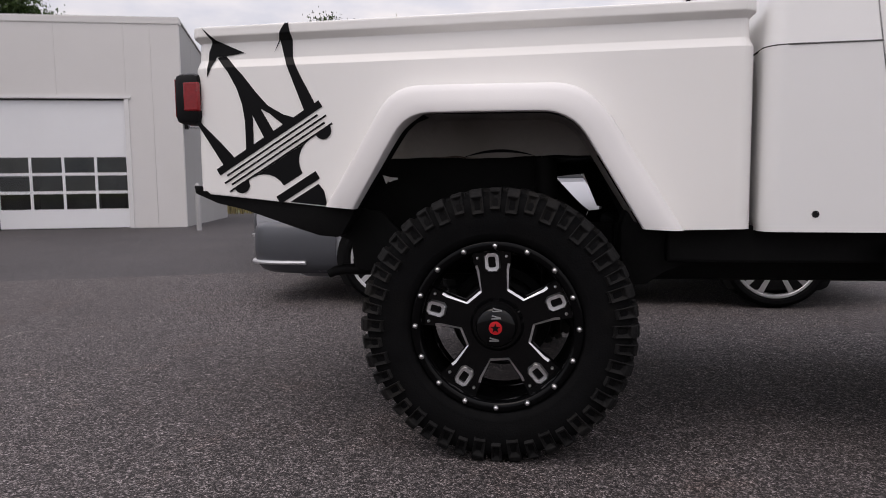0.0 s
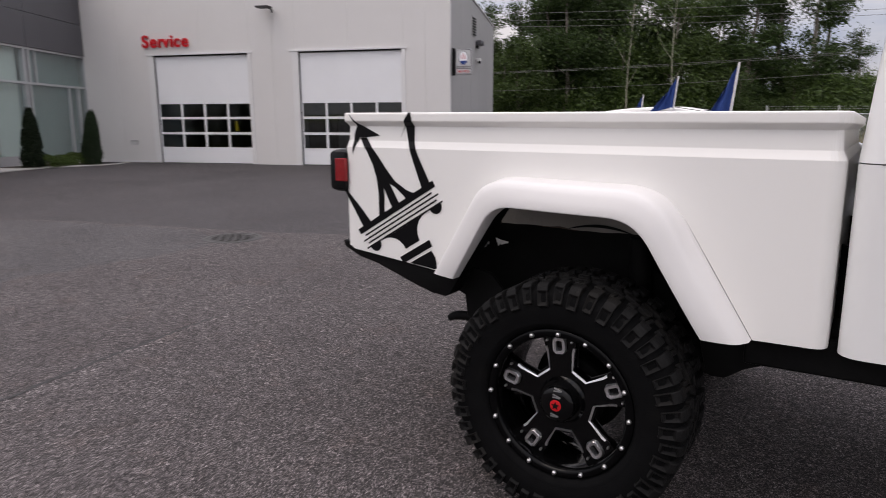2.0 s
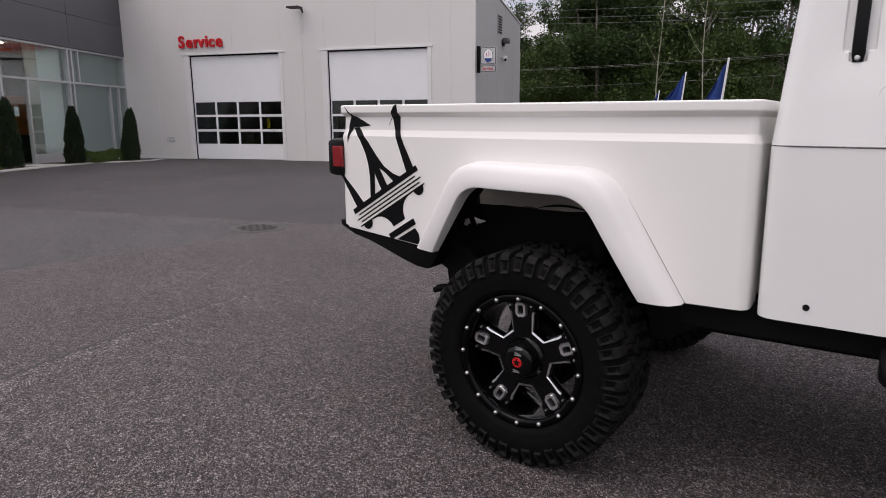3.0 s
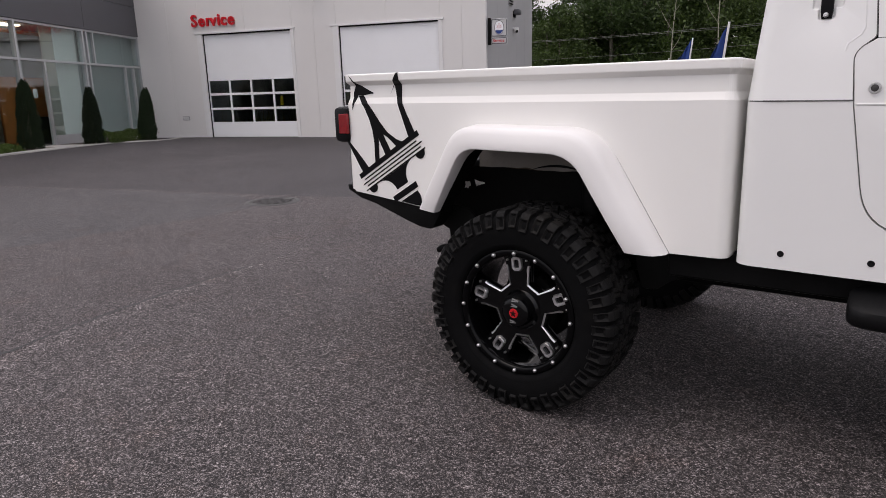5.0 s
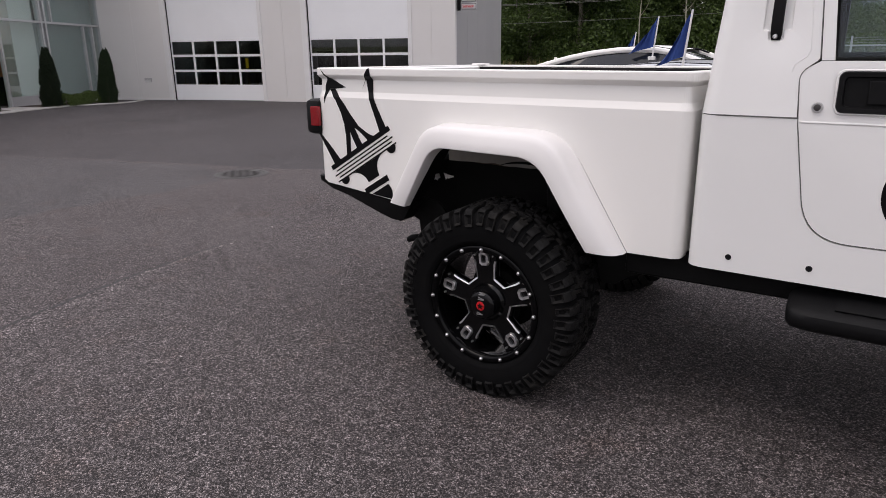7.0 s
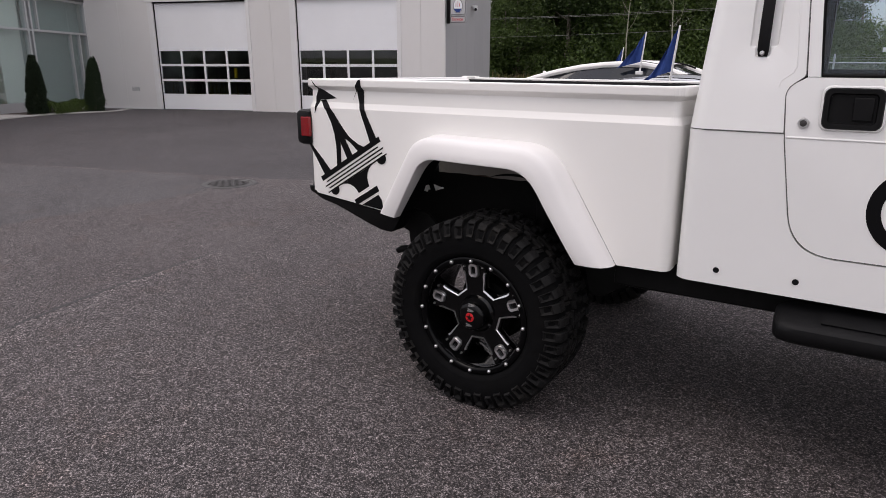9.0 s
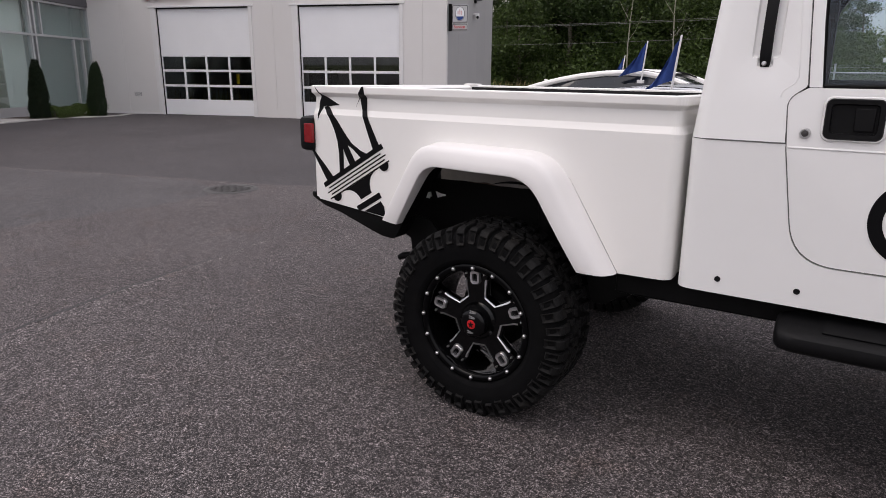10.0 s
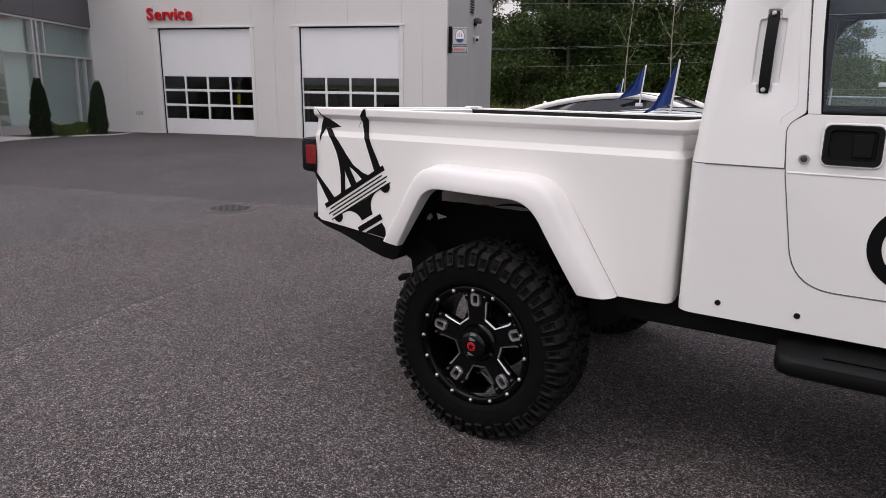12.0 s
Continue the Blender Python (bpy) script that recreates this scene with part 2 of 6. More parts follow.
MILLED = material("milled_aluminium", (0.70, 0.70, 0.71), 0.34, 1.0, vary=0.08, scale=40, bump=0.05, bump_scale=150)
STEEL = material("bolt_steel", (0.62, 0.62, 0.62), 0.3, 1.0, vary=0.15, scale=60)
SILVER = material("silver_alloy", (0.68, 0.68, 0.69), 0.3, 0.7, vary=0.05, scale=20)
GREYPAINT = material("pale_silver_car_paint", (0.42, 0.43, 0.46), 0.3, 0.3, coat=0.5, vary=0.03, scale=3.0)
RED_LENS = material("red_lens", (0.23, 0.005, 0.008), 0.25, 0.0, coat=0.08, vary=0.15, scale=90, bump=0.1, bump_scale=300)
RED_SIGN = material("red_sign_acrylic", (0.55, 0.012, 0.02), 0.35, 0.0, vary=0.08, scale=6)
SIGNFACE = material("grey_white_sign_face", (0.50, 0.50, 0.50), 0.5, 0.0, vary=0.03, scale=4.0)
RED_BADGE = material("red_badge", (0.5, 0.01, 0.015), 0.3)
GREY_MARK = material("grey_badge_mark", (0.20, 0.20, 0.20), 0.4, 0.2)
PANEL = material("off_white_wall_panel", (0.665, 0.647, 0.633), 0.5, 0.0, vary=0.02, scale=0.8, dirt=(0.615, 0.597, 0.577), dirt_scale=0.6, dirt_low=0.6, dirt_high=1.0, bump=0.02, bump_scale=40, per_object=0.004)
TRIM = material("white_painted_trim", (0.70, 0.69, 0.685), 0.45, 0.0, vary=0.03, scale=2.0)
DOORWHITE = material("white_door_panel", (0.80, 0.805, 0.82), 0.42, 0.0, vary=0.02, scale=1.0, bump=0.03, bump_scale=120)
SIDEGREY = material("grey_wall_panel", (0.34, 0.335, 0.335), 0.55, 0.0, vary=0.03, scale=1.0, per_object=0.02)
CLAD = material("dark_grey_cladding", (0.075, 0.074, 0.082), 0.4, 0.2, vary=0.06, scale=0.6, per_object=0.04)
ALU = material("anodised_mullion", (0.46, 0.47, 0.48), 0.4, 0.5, vary=0.04, scale=5)
DARKROOM = material("dark_workshop_wall", (0.30, 0.30, 0.305), 0.8, 0.0, vary=0.4, scale=0.8)
ROOMWALL = material("showroom_wall", (0.40, 0.405, 0.39), 0.7, 0.0, vary=0.06, scale=0.5)
CURTAIN = material("pale_column_paint", (0.52, 0.54, 0.52), 0.7, 0.0, vary=0.05, scale=3.0)
TEALWALL = material("teal_grey_spandrel", (0.20, 0.245, 0.245), 0.5, 0.0, vary=0.05, scale=0.7)
ORANGE = material("orange_wood_panel", (0.42, 0.14, 0.035), 0.45, 0.0, vary=0.25, scale=3.0)
YELLOW = material("yellow_plastic", (0.75, 0.5, 0.02), 0.45)
CONCRETE = material("pale_concrete", (0.36, 0.345, 0.325), 0.85, 0.0, vary=0.12, scale=3.0, dirt=(0.2, 0.19, 0.17), dirt_scale=1.2, bump=0.3, bump_scale=120)
SOIL = material("garden_mulch", (0.035, 0.024, 0.017), 0.95, 0.0, vary=0.5, scale=30, bump=0.8, bump_scale=80)
IRON = material("cast_iron", (0.055, 0.052, 0.051), 0.6, 0.5, vary=0.3, scale=20, bump=0.3, bump_scale=60)
TAR = material("tar_joint", (0.022, 0.020, 0.020), 0.7, 0.0, vary=0.4, scale=30, bump=0.4)
PALE_BARK = material("pale_bark", (0.27, 0.26, 0.20), 0.85, 0.0, vary=0.25, scale=8, bump=0.3, bump_scale=30)
BARK = material("grey_bark", (0.13, 0.115, 0.095), 0.9, 0.0, vary=0.4, scale=6, bump=0.6, bump_scale=30)
GLASS = glass_material("clear_pane", (0.90, 0.96, 0.95), 0.0, 0.97, 0.10)
CABGLASS = glass_material("tinted_cab_pane", (0.86, 0.95, 0.97), 0.0, 0.96)
DARKGLASS = glass_material("smoked_pane", (0.8, 0.85, 0.84), 0.0, 0.85, 0.045)
WIRE = material("cable_sheath", (0.14, 0.14, 0.135), 0.6, 0.0, vary=0.2, scale=2.0)
CARGLASS = material("car_window_glass", (0.012, 0.014, 0.018), 0.03, 0.0, coat=0.1, vary=0.1, spec=0.45)
FLAG = material("blue_flag_cloth", (0.012, 0.045, 0.20), 0.75, 0.0, vary=0.12, scale=18, bump=0.15, bump_scale=300)
NEAR_PAVING = asphalt_material("worn_asphalt", (0.0530, 0.0457, 0.0459), (0.2545, 0.2234, 0.2218), (0.74, 0.72, 0.72), 0.8, 215.0, 0.8)
WORN_PAVING = asphalt_material("pale_worn_asphalt", (0.0622, 0.0541, 0.0543), (0.3215, 0.2843, 0.2812), (0.82, 0.81, 0.81), 0.85, 170.0, 0.8)
MID_PAVING = asphalt_material("smooth_grey_asphalt", (0.0520, 0.0478, 0.0490), (0.190, 0.176, 0.178), (0.70, 0.69, 0.70), 0.8, 200.0, 0.45)
FAR_PAVING = asphalt_material("dark_asphalt", (0.0475, 0.0419, 0.0436), (0.1131, 0.1027, 0.1050), (0.62, 0.61, 0.62), 0.78, 190.0, 0.3)
GRASS = material("rough_grass", (0.075, 0.095, 0.03), 0.9, 0.0, vary=0.4, scale=2.0, dirt=(0.16, 0.13, 0.06), dirt_scale=0.5, bump=0.6, bump_scale=20)
STRAW = leaf_material("dry_grass_blade", (0.19, 0.165, 0.085), 0.5)
LEAF = leaf_material("poplar_leaf", (0.035, 0.064, 0.019), 0.40)
LEAF_PALE = leaf_material("maple_leaf", (0.050, 0.086, 0.022), 0.42)
CEDAR = leaf_material("cedar_leaf", (0.017, 0.033, 0.014), 0.32)
BOXWOOD = leaf_material("boxwood_leaf", (0.066, 0.110, 0.024), 0.35)
FENCE = fence_material("chain_link")
LAMP = bpy.data.materials.new("lit_ceiling_panel")
LAMP.use_nodes = True
LAMP.node_tree.nodes["Principled BSDF"].inputs["Emission Color"].default_value = (1.0, 0.86, 0.68, 1)
LAMP.node_tree.nodes["Principled BSDF"].inputs["Emission Strength"].default_value = 6.0


# ---- mesh helpers ----
def link_mesh(name, me, parent=None, label=""):
    ob = new(name, me)
    ob.parent = parent
    if label:
        tagged(ob, label)
    return ob


def to_mesh(name, bm, mat, smooth=True, angle=40.0):
    me = bpy.data.meshes.new(name)
    bmesh.ops.recalc_face_normals(bm, faces=bm.faces)
    if smooth:
        limit = radians(angle)
        for f in bm.faces:
            f.smooth = not (len(f.verts) == 4 and all(len(e.link_faces) == 2 and sum(g.calc_area() for g in e.link_faces) < 1.13 * f.calc_area() for e in f.edges))
        for e in bm.edges:
            e.smooth = not (len(e.link_faces) == 2 and e.calc_face_angle(0.0) > limit)
    bm.to_mesh(me)
    bm.free()
    for one in mat if isinstance(mat, (list, tuple)) else [mat]:
        me.materials.append(one)
    return me


def part(name, bm, mat, parent=None, label="", smooth=True, angle=40.0):
    return link_mesh(name, to_mesh(name, bm, mat, smooth, angle), parent, label)


def thing(name, label, category, m=None, group="", kind=""):
    ob = new(name)
    ob.empty_display_size = 0.1
    if m is not None:
        ob.matrix_world = m
    return tagged(ob, label, category, group, kind)


def add_box(bm, x0, x1, y0, y1, z0, z1, bevel=0.0):
    made = bmesh.ops.create_cube(bm, size=1.0, matrix=Matrix.Translation(((x0 + x1) / 2, (y0 + y1) / 2, (z0 + z1) / 2)) @ Matrix.Diagonal((x1 - x0, y1 - y0, z1 - z0, 1)))
    if bevel > 0:
        edges = list({e for v in made["verts"] for e in v.link_edges})
        bmesh.ops.bevel(bm, geom=edges, offset=bevel, segments=2, profile=0.5, affect="EDGES")


def box(x0, x1, y0, y1, z0, z1, bevel=0.0):
    bm = bmesh.new()
    add_box(bm, x0, x1, y0, y1, z0, z1, bevel)
    return bm


def add_prism(bm, pts, y0, y1):
    """A flat outline in x and z, from y0 (near) to y1."""
    a = [bm.verts.new((x, y0, z)) for x, z in pts]
    b = [bm.verts.new((x, y1, z)) for x, z in pts]
    bm.faces.new(a)
    bm.faces.new(b[::-1])
    for i in range(len(pts)):
        j = (i + 1) % len(pts)
        bm.faces.new((a[j], a[i], b[i], b[j]))


def prism(pts, y0, y1, bevel=0.0):
    bm = bmesh.new()
    add_prism(bm, pts, y0, y1)
    if bevel > 0:
        bmesh.ops.bevel(bm, geom=list(bm.edges), offset=bevel, segments=2, profile=0.5, affect="EDGES")
    return bm


def add_lathe(bm, profile, steps=64, axis="Y", closed=False):
    """A ring of (radius, along) points turned about an axis."""
    rings = []
    for k in range(steps):
        a = 2 * math.pi * k / steps
        c, s = math.cos(a), math.sin(a)
        if axis == "Y":
            rings.append([bm.verts.new((r * c, h, r * s)) for r, h in profile])
        else:
            rings.append([bm.verts.new((r * c, r * s, h)) for r, h in profile])
    n = len(profile)
    for k in range(steps):
        p, q = rings[k], rings[(k + 1) % steps]
        for i in range(n if closed else n - 1):
            j = (i + 1) % n
            bm.faces.new((p[i], q[i], q[j], p[j]))


def add_tube(bm, pts, r, sides=8, caps=True):
    """A round bar along points; r may be one radius or one for each point."""
    pts = [Vector(p) for p in pts]
    rs = r if isinstance(r, (list, tuple)) else [r] * len(pts)
    rings, side = [], None
    for i, p in enumerate(pts):
        d = (pts[min(i + 1, len(pts) - 1)] - pts[max(i - 1, 0)]).normalized()
        if side is None:
            side = d.orthogonal().normalized()
        side = (side - d * side.dot(d)).normalized()
        up = d.cross(side)
        rings.append([bm.verts.new(p + rs[i] * (math.cos(2 * math.pi * k / sides) * side + math.sin(2 * math.pi * k / sides) * up)) for k in range(sides)])
    for a, b in zip(rings, rings[1:]):
        for k in range(sides):
            bm.faces.new((a[k], a[(k + 1) % sides], b[(k + 1) % sides], b[k]))
    if caps:
        bm.faces.new(rings[0][::-1])
        bm.faces.new(rings[-1])


def tube(pts, r, sides=8):
    bm = bmesh.new()
    add_tube(bm, pts, r, sides)
    return bm


def loft(rows, closed_rows=False, caps=False):
    """Skin over rows of points that have equal counts."""
    bm = bmesh.new()
    vs = [[bm.verts.new(p) for p in row] for row in rows]
    n = len(vs[0])
    for a, b in zip(vs, vs[1:]):
        for i in range(n if closed_rows else n - 1):
            j = (i + 1) % n
            bm.faces.new((a[i], b[i], b[j], a[j]))
    if caps:
        bm.faces.new(vs[0])
        bm.faces.new(vs[-1][::-1])
    return bm


def fillet(corners, radii, steps=8):
    """An open run of straight stretches in 2D whose inner corners are rounded."""
    out = [Vector(corners[0])]
    for i in range(1, len(corners) - 1):
        a, c, b = (Vector(corners[k]) for k in (i - 1, i, i + 1))
        u, v = (a - c).normalized(), (b - c).normalized()
        half = math.acos(max(-1, min(1, u.dot(v)))) / 2
        d = min(radii[i - 1] / math.tan(half), (a - c).length * 0.48, (b - c).length * 0.48)
        p, q = c + u * d, c + v * d
        for k in range(steps + 1):
            t = k / steps
            out.append((1 - t) ** 2 * p + 2 * t * (1 - t) * c + t ** 2 * q)
    out.append(Vector(corners[-1]))
    return out


def resample(pts, n):
    """n points at even steps along a 2D run."""
    d = [0.0]
    for a, b in zip(pts, pts[1:]):
        d.append(d[-1] + (b - a).length)
    out, j = [], 0
    for k in range(n):
        s = d[-1] * k / (n - 1)
        while j < len(d) - 2 and d[j + 1] < s:
            j += 1
        t = (s - d[j]) / max(1e-9, d[j + 1] - d[j])
        out.append(pts[j].lerp(pts[j + 1], min(1, max(0, t))))
    return out


def rounded_rect(x0, x1, y0, y1, r, steps=6):
    """A closed outline in plan with rounded corners, from the corner at x0, y0."""
    out = []
    for cx, cy, a0 in ((x0 + r, y0 + r, 180), (x1 - r, y0 + r, 270), (x1 - r, y1 - r, 0), (x0 + r, y1 - r, 90)):
        for k in range(steps + 1):
            a = radians(a0 + 90 * k / steps)
            out.append((cx + r * math.cos(a), cy + r * math.sin(a)))
    return out


def smoothstep(a, b, x):
    t = max(0.0, min(1.0, (x - a) / (b - a)))
    return t * t * (3 - 2 * t)


# ---- ground ----
def bed_rise(u):
    """How far the paving climbs along the showroom front, u metres from its inner corner."""
    return 0.16 * smoothstep(-0.5, 5.0, u) * (1.0 - smoothstep(7.5, 9.6, u))


def paving_rise(x, y):
    u = (x + 19.555) * 0.5 - (y - 10.016) * 0.866
    v = -(x + 19.555) * 0.866 - (y - 10.016) * 0.5
    return bed_rise(u) * smoothstep(-7.0, -1.4, v)


def build_ground():
    bm = bmesh.new()
    r = 400.0
    vs = [bm.verts.new((x, y, -0.012)) for x, y in ((-r, -r), (r, -r), (r, r), (-r, r))]
    bm.faces.new(vs)
    tagged(part("ground", bm, GRASS, smooth=False), "rough grassy ground beyond the paved yard", "ground", kind="structure")
    # the older, coarse paving on which the truck stands, and the newer dark paving towards the workshop
    seam = [(-26.0, -2.6), (-15.0, 0.75), (-10.4, 2.45), (-8.2, 3.1), (-5.0, 3.95), (-1.0, 5.6), (6.0, 8.6), (22.0, 15.0)]
    bm = bmesh.new()
    rng = random.Random(4)
    fine = []
    for (xa, ya), (xb, yb) in zip(seam, seam[1:]):
        for k in range(8):
            t = k / 8
            fine.append((xa + (xb - xa) * t, ya + (yb - ya) * t + rng.uniform(-0.03, 0.03)))
    fine.append(seam[-1])
    low = [bm.verts.new((x, y, 0.0)) for x, y in fine]
    near = [bm.verts.new((x * 2.5, -70.0, 0.0)) for x, y in fine]
    for i in range(len(fine) - 1):
        bm.faces.new((near[i], near[i + 1], low[i + 1], low[i]))
    tagged(part("pavement", bm, NEAR_PAVING, smooth=False), "coarse worn grey asphalt of the yard", "asphalt", kind="structure")
    bm = bmesh.new()
    rows = []
    for k in range(41):
        row = [(x, y + (23.0 - y) * k / 40) for x, y in fine]
        rows.append([bm.verts.new((x, y, paving_rise(x, y) if k else 0.0)) for x, y in row])
    for low, far in zip(rows, rows[1:]):
        for i in range(len(fine) - 1):
            bm.faces.new((low[i], low[i + 1], far[i + 1], far[i]))
    tagged(part("pavement", bm, FAR_PAVING), "newer dark smooth asphalt before the workshop", "asphalt", kind="structure")
    # an older lane of smoother paving between the two
    run = [(-26.0, -30.0), (-26.0, -2.7), (-15.0, 0.65), (-10.4, 2.35), (-8.2, 3.0), (-6.4, 3.45), (-5.50, 3.10), (-5.40, 2.75), (-5.42, 1.84), (-5.64, 0.54), (-6.0, -1.5), (-6.8, -6.0), (-10.0, -30.0)]
    rim = []
    for i, ((xa, ya), (xb, yb)) in enumerate(zip(run, run[1:])):
        n = 12 if 5 <= i <= 10 else 2
        for k in range(n):
            wob = rng.uniform(-0.05, 0.05) if n > 2 and k else 0.0
            rim.append((xa + (xb - xa) * k / n + wob, ya + (yb - ya) * k / n + 0.5 * wob))
    rim.append(run[-1])
    bm = bmesh.new()
    face = bm.faces.new([bm.verts.new((x, y, 0.0015)) for x, y in rim])
    bmesh.ops.triangulate(bm, faces=[face])
    tagged(part("pavement", bm, MID_PAVING, smooth=False), "smoother grey lane of older asphalt", "asphalt", kind="structure")
    # the open joint between two paving lanes
    run = [(-2.42, -2.6), (-2.70, -1.1), (-2.86, -0.5), (-2.97, 0.05), (-3.05, 0.6), (-3.12, 1.25), (-3.3, 2.2)]
    rows, worn = [], []
    for (xa, ya), (xb, yb) in zip(run, run[1:]):
        for k in range(16):
            t = k / 16
            wob, w = rng.uniform(-0.012, 0.012), (0.010 + 0.014 * rng.random() ** 2) * (1.0 - 0.7 * smoothstep(0.2, 1.6, ya + (yb - ya) * t))
            x, y = xa + (xb - xa) * t + wob, ya + (yb - ya) * t
            rows.append([(x - w, y, 0.0042), (x, y, 0.0034), (x + w, y, 0.0042)])
            fade = 1.0 - 0.9 * smoothstep(-0.9, 2.0, y)
            worn.append([(x + 0.004, y, 0.0015), (x + 0.02 + fade * rng.uniform(0.04, 0.28), y, 0.0015)])
    tagged(part("paving_joint", loft(rows), TAR, smooth=False), "open tarry joint between two lanes of asphalt", "joint", kind="structure")
    tagged(part("paving_edge", loft(worn), WORN_PAVING, smooth=False), "pale worn edge of an asphalt lane along the joint", "asphalt", kind="structure")


build_ground()


# ---- the pickup truck ----
BED_X0, BED_X1 = -1.088, 0.806
BED_Y, FAR_Y = 0.158, 1.752
CAB_X0, CAB_Y = 0.832, 0.140
CAB_R = 0.060  # the cab's rear corners are broadly rounded
AXLE_Z = 0.44

# bed side: height and how far it lies outside the main panel
BED_PROFILE = [(1.300, 0.0), (1.317, 0.0), (1.3195, -0.0008), (1.3450, -0.0126), (1.347, -0.0132), (1.349, -0.0134), (1.4050, -0.0168), (1.4070, -0.0160), (1.4240, 0.0038), (1.4265, 0.0054),
               (1.4295, 0.006), (1.4535, 0.006), (1.458, 0.0050), (1.4605, 0.001), (1.4615, -0.004), (1.461, -0.048), (1.457, -0.053), (1.449, -0.054)]
BED_LEAN = 0.022  # the whole bed leans a little away from the near side


def bed_side_y(z):
    """The outer face of the near bed side at a height."""
    if z <= BED_PROFILE[0][0]:
        return BED_Y
    for (za, oa), (zb, ob) in zip(BED_PROFILE, BED_PROFILE[1:]):
        if za <= z <= zb:
            return BED_Y - (oa + (ob - oa) * (z - za) / (zb - za))
    return BED_Y


def arch_opening():
    return fillet([(-0.490, 0.817), (-0.290, 1.126), (0.236, 1.117), (0.456, 0.750)], [0.14, 0.17], 10)


def arch_outer():
    return fillet([(-0.602, 0.826), (-0.345, 1.228), (0.300, 1.216), (0.594, 0.740)], [0.17, 0.22], 10)


truck = thing("pickup_truck", "white lifted pickup truck on black mud wheels, parked on asphalt", "pickup truck")


def build_bed():
    # upper belt and rail, one skin round the whole bed
    rows = []
    for z, off in BED_PROFILE:
        r = max(0.006, 0.044 + off)
        rows.append([(x, y, z - BED_LEAN * (y - BED_Y)) for x, y in rounded_rect(BED_X0 - off, BED_X1 + off, BED_Y - off, FAR_Y + off, r, 6)])
    part("bed_rail", loft(rows, closed_rows=True), WHITE, truck, angle=9)
    rows = []
    for z, off in ((1.450, -0.052), (1.440, -0.058), (1.15, -0.062)):
        rows.append([(x, y, z - BED_LEAN * (y - BED_Y)) for x, y in rounded_rect(BED_X0 - off, BED_X1 + off, BED_Y - off, FAR_Y + off, 0.012, 3)])
    part("bed_liner", loft(rows, closed_rows=True), PLASTIC, truck, "black plastic bed liner")
    # near main panel with the wheel opening, and its rounded ends
    opening = resample(fillet([(-0.55, 0.822), (-0.31, 1.19), (0.26, 1.18), (0.53, 0.744)], [0.14, 0.17], 10), 40)
    top = 1.300
    rear_low, front_low = 0.885, 0.742
    r = 0.044
    for y0, sign in ((BED_Y, 1), (FAR_Y, -1)):
        bm = bmesh.new()
        pts = [(BED_X0 + r, rear_low - 0.008), (-0.602, 0.824)] + [tuple(p) for p in opening] + [(0.594, 0.740), (BED_X1 - r, front_low), (BED_X1 - r, top), (BED_X0 + r, top)]
        face = bm.faces.new([bm.verts.new((x, y0, z)) for x, z in pts])
        face.normal_update()
        bmesh.ops.triangulate(bm, faces=[face])
        # ends turn the corner
        for x_at, low, way in ((BED_X0, rear_low, -1), (BED_X1, front_low, 1)):
            ring = []
            for k in range(9):
                a = radians(90 * k / 8)
                ring.append((x_at - way * r + way * r * math.sin(a), y0 + sign * (r - r * math.cos(a))))
            ring.append((x_at, y0 + sign * 0.30))
            lo = [bm.verts.new((x, y, low - (0.008 if way < 0 and i == 0 else 0))) for i, (x, y) in enumerate(ring)]
            hi = [bm.verts.new((x, y, top)) for x, y in ring]
            for k in range(len(ring) - 1):
                bm.faces.new((lo[k], lo[k + 1], hi[k + 1], hi[k]))
        bmesh.ops.remove_doubles(bm, verts=bm.verts, dist=0.0005)
        # a folded bottom hem
        part("bed_side", bm, WHITE, truck, "glossy white bed side panel", angle=30)
        for run in ([(BED_X0 + 0.045, rear_low - 0.012), (-0.602, 0.824)], [(0.594, 0.740), (BED_X1 - 0.05, front_low)]):
            part("hem", tube([(x, y0 + sign * 0.004, z + 0.003) for x, z in run], 0.0035, 6), WHITE, truck)
    # front and tail walls, floor
    part("bed_front_wall", box(BED_X1 - 0.03, BED_X1 - 0.001, 0.46, FAR_Y - 0.29, 0.90, 1.292), WHITE, truck)
    part("tailgate", box(BED_X0 + 0.001, BED_X0 + 0.05, 0.44, FAR_Y - 0.27, 0.89, 1.292, 0.006), WHITE, truck, "closed white tailgate")
    part("bed_floor", box(BED_X0 + 0.02, BED_X1 - 0.02, 0.476, FAR_Y - 0.318, 1.00, 1.03), PLASTIC, truck)
    for y0, y1 in ((0.21, 0.474), (FAR_Y - 0.316, FAR_Y - 0.06)):
        for x0, x1 in ((BED_X0 + 0.02, -0.47), (0.41, BED_X1 - 0.02)):
            part("bed_floor", box(x0, x1, y0, y1, 1.00, 1.03), PLASTIC, truck)
    # a join piece on the far rail, a small moulded mark on the near one
    part("rail_clip", box(BED_X0 + 0.004, BED_X0 + 0.11, FAR_Y - 0.056, FAR_Y + 0.006, 1.422, 1.436, 0.003), WHITE, truck)
    part("tailgate_lining", loft([[(BED_X0 + 0.068, y, z - BED_LEAN * (y - BED_Y)) for z in (1.20, 1.445)] + [(BED_X0 + 0.05, y, 1.456 - BED_LEAN * (y - BED_Y))] for y in (BED_Y + 0.06, 0.9, FAR_Y - 0.06)]), WHITE, truck, "white inside of the tailgate")
    part("rail_clip", box(0.60, 0.76, BED_Y - 0.0055, BED_Y - 0.002, 1.4445, 1.4475, 0.001), WHITE, truck)


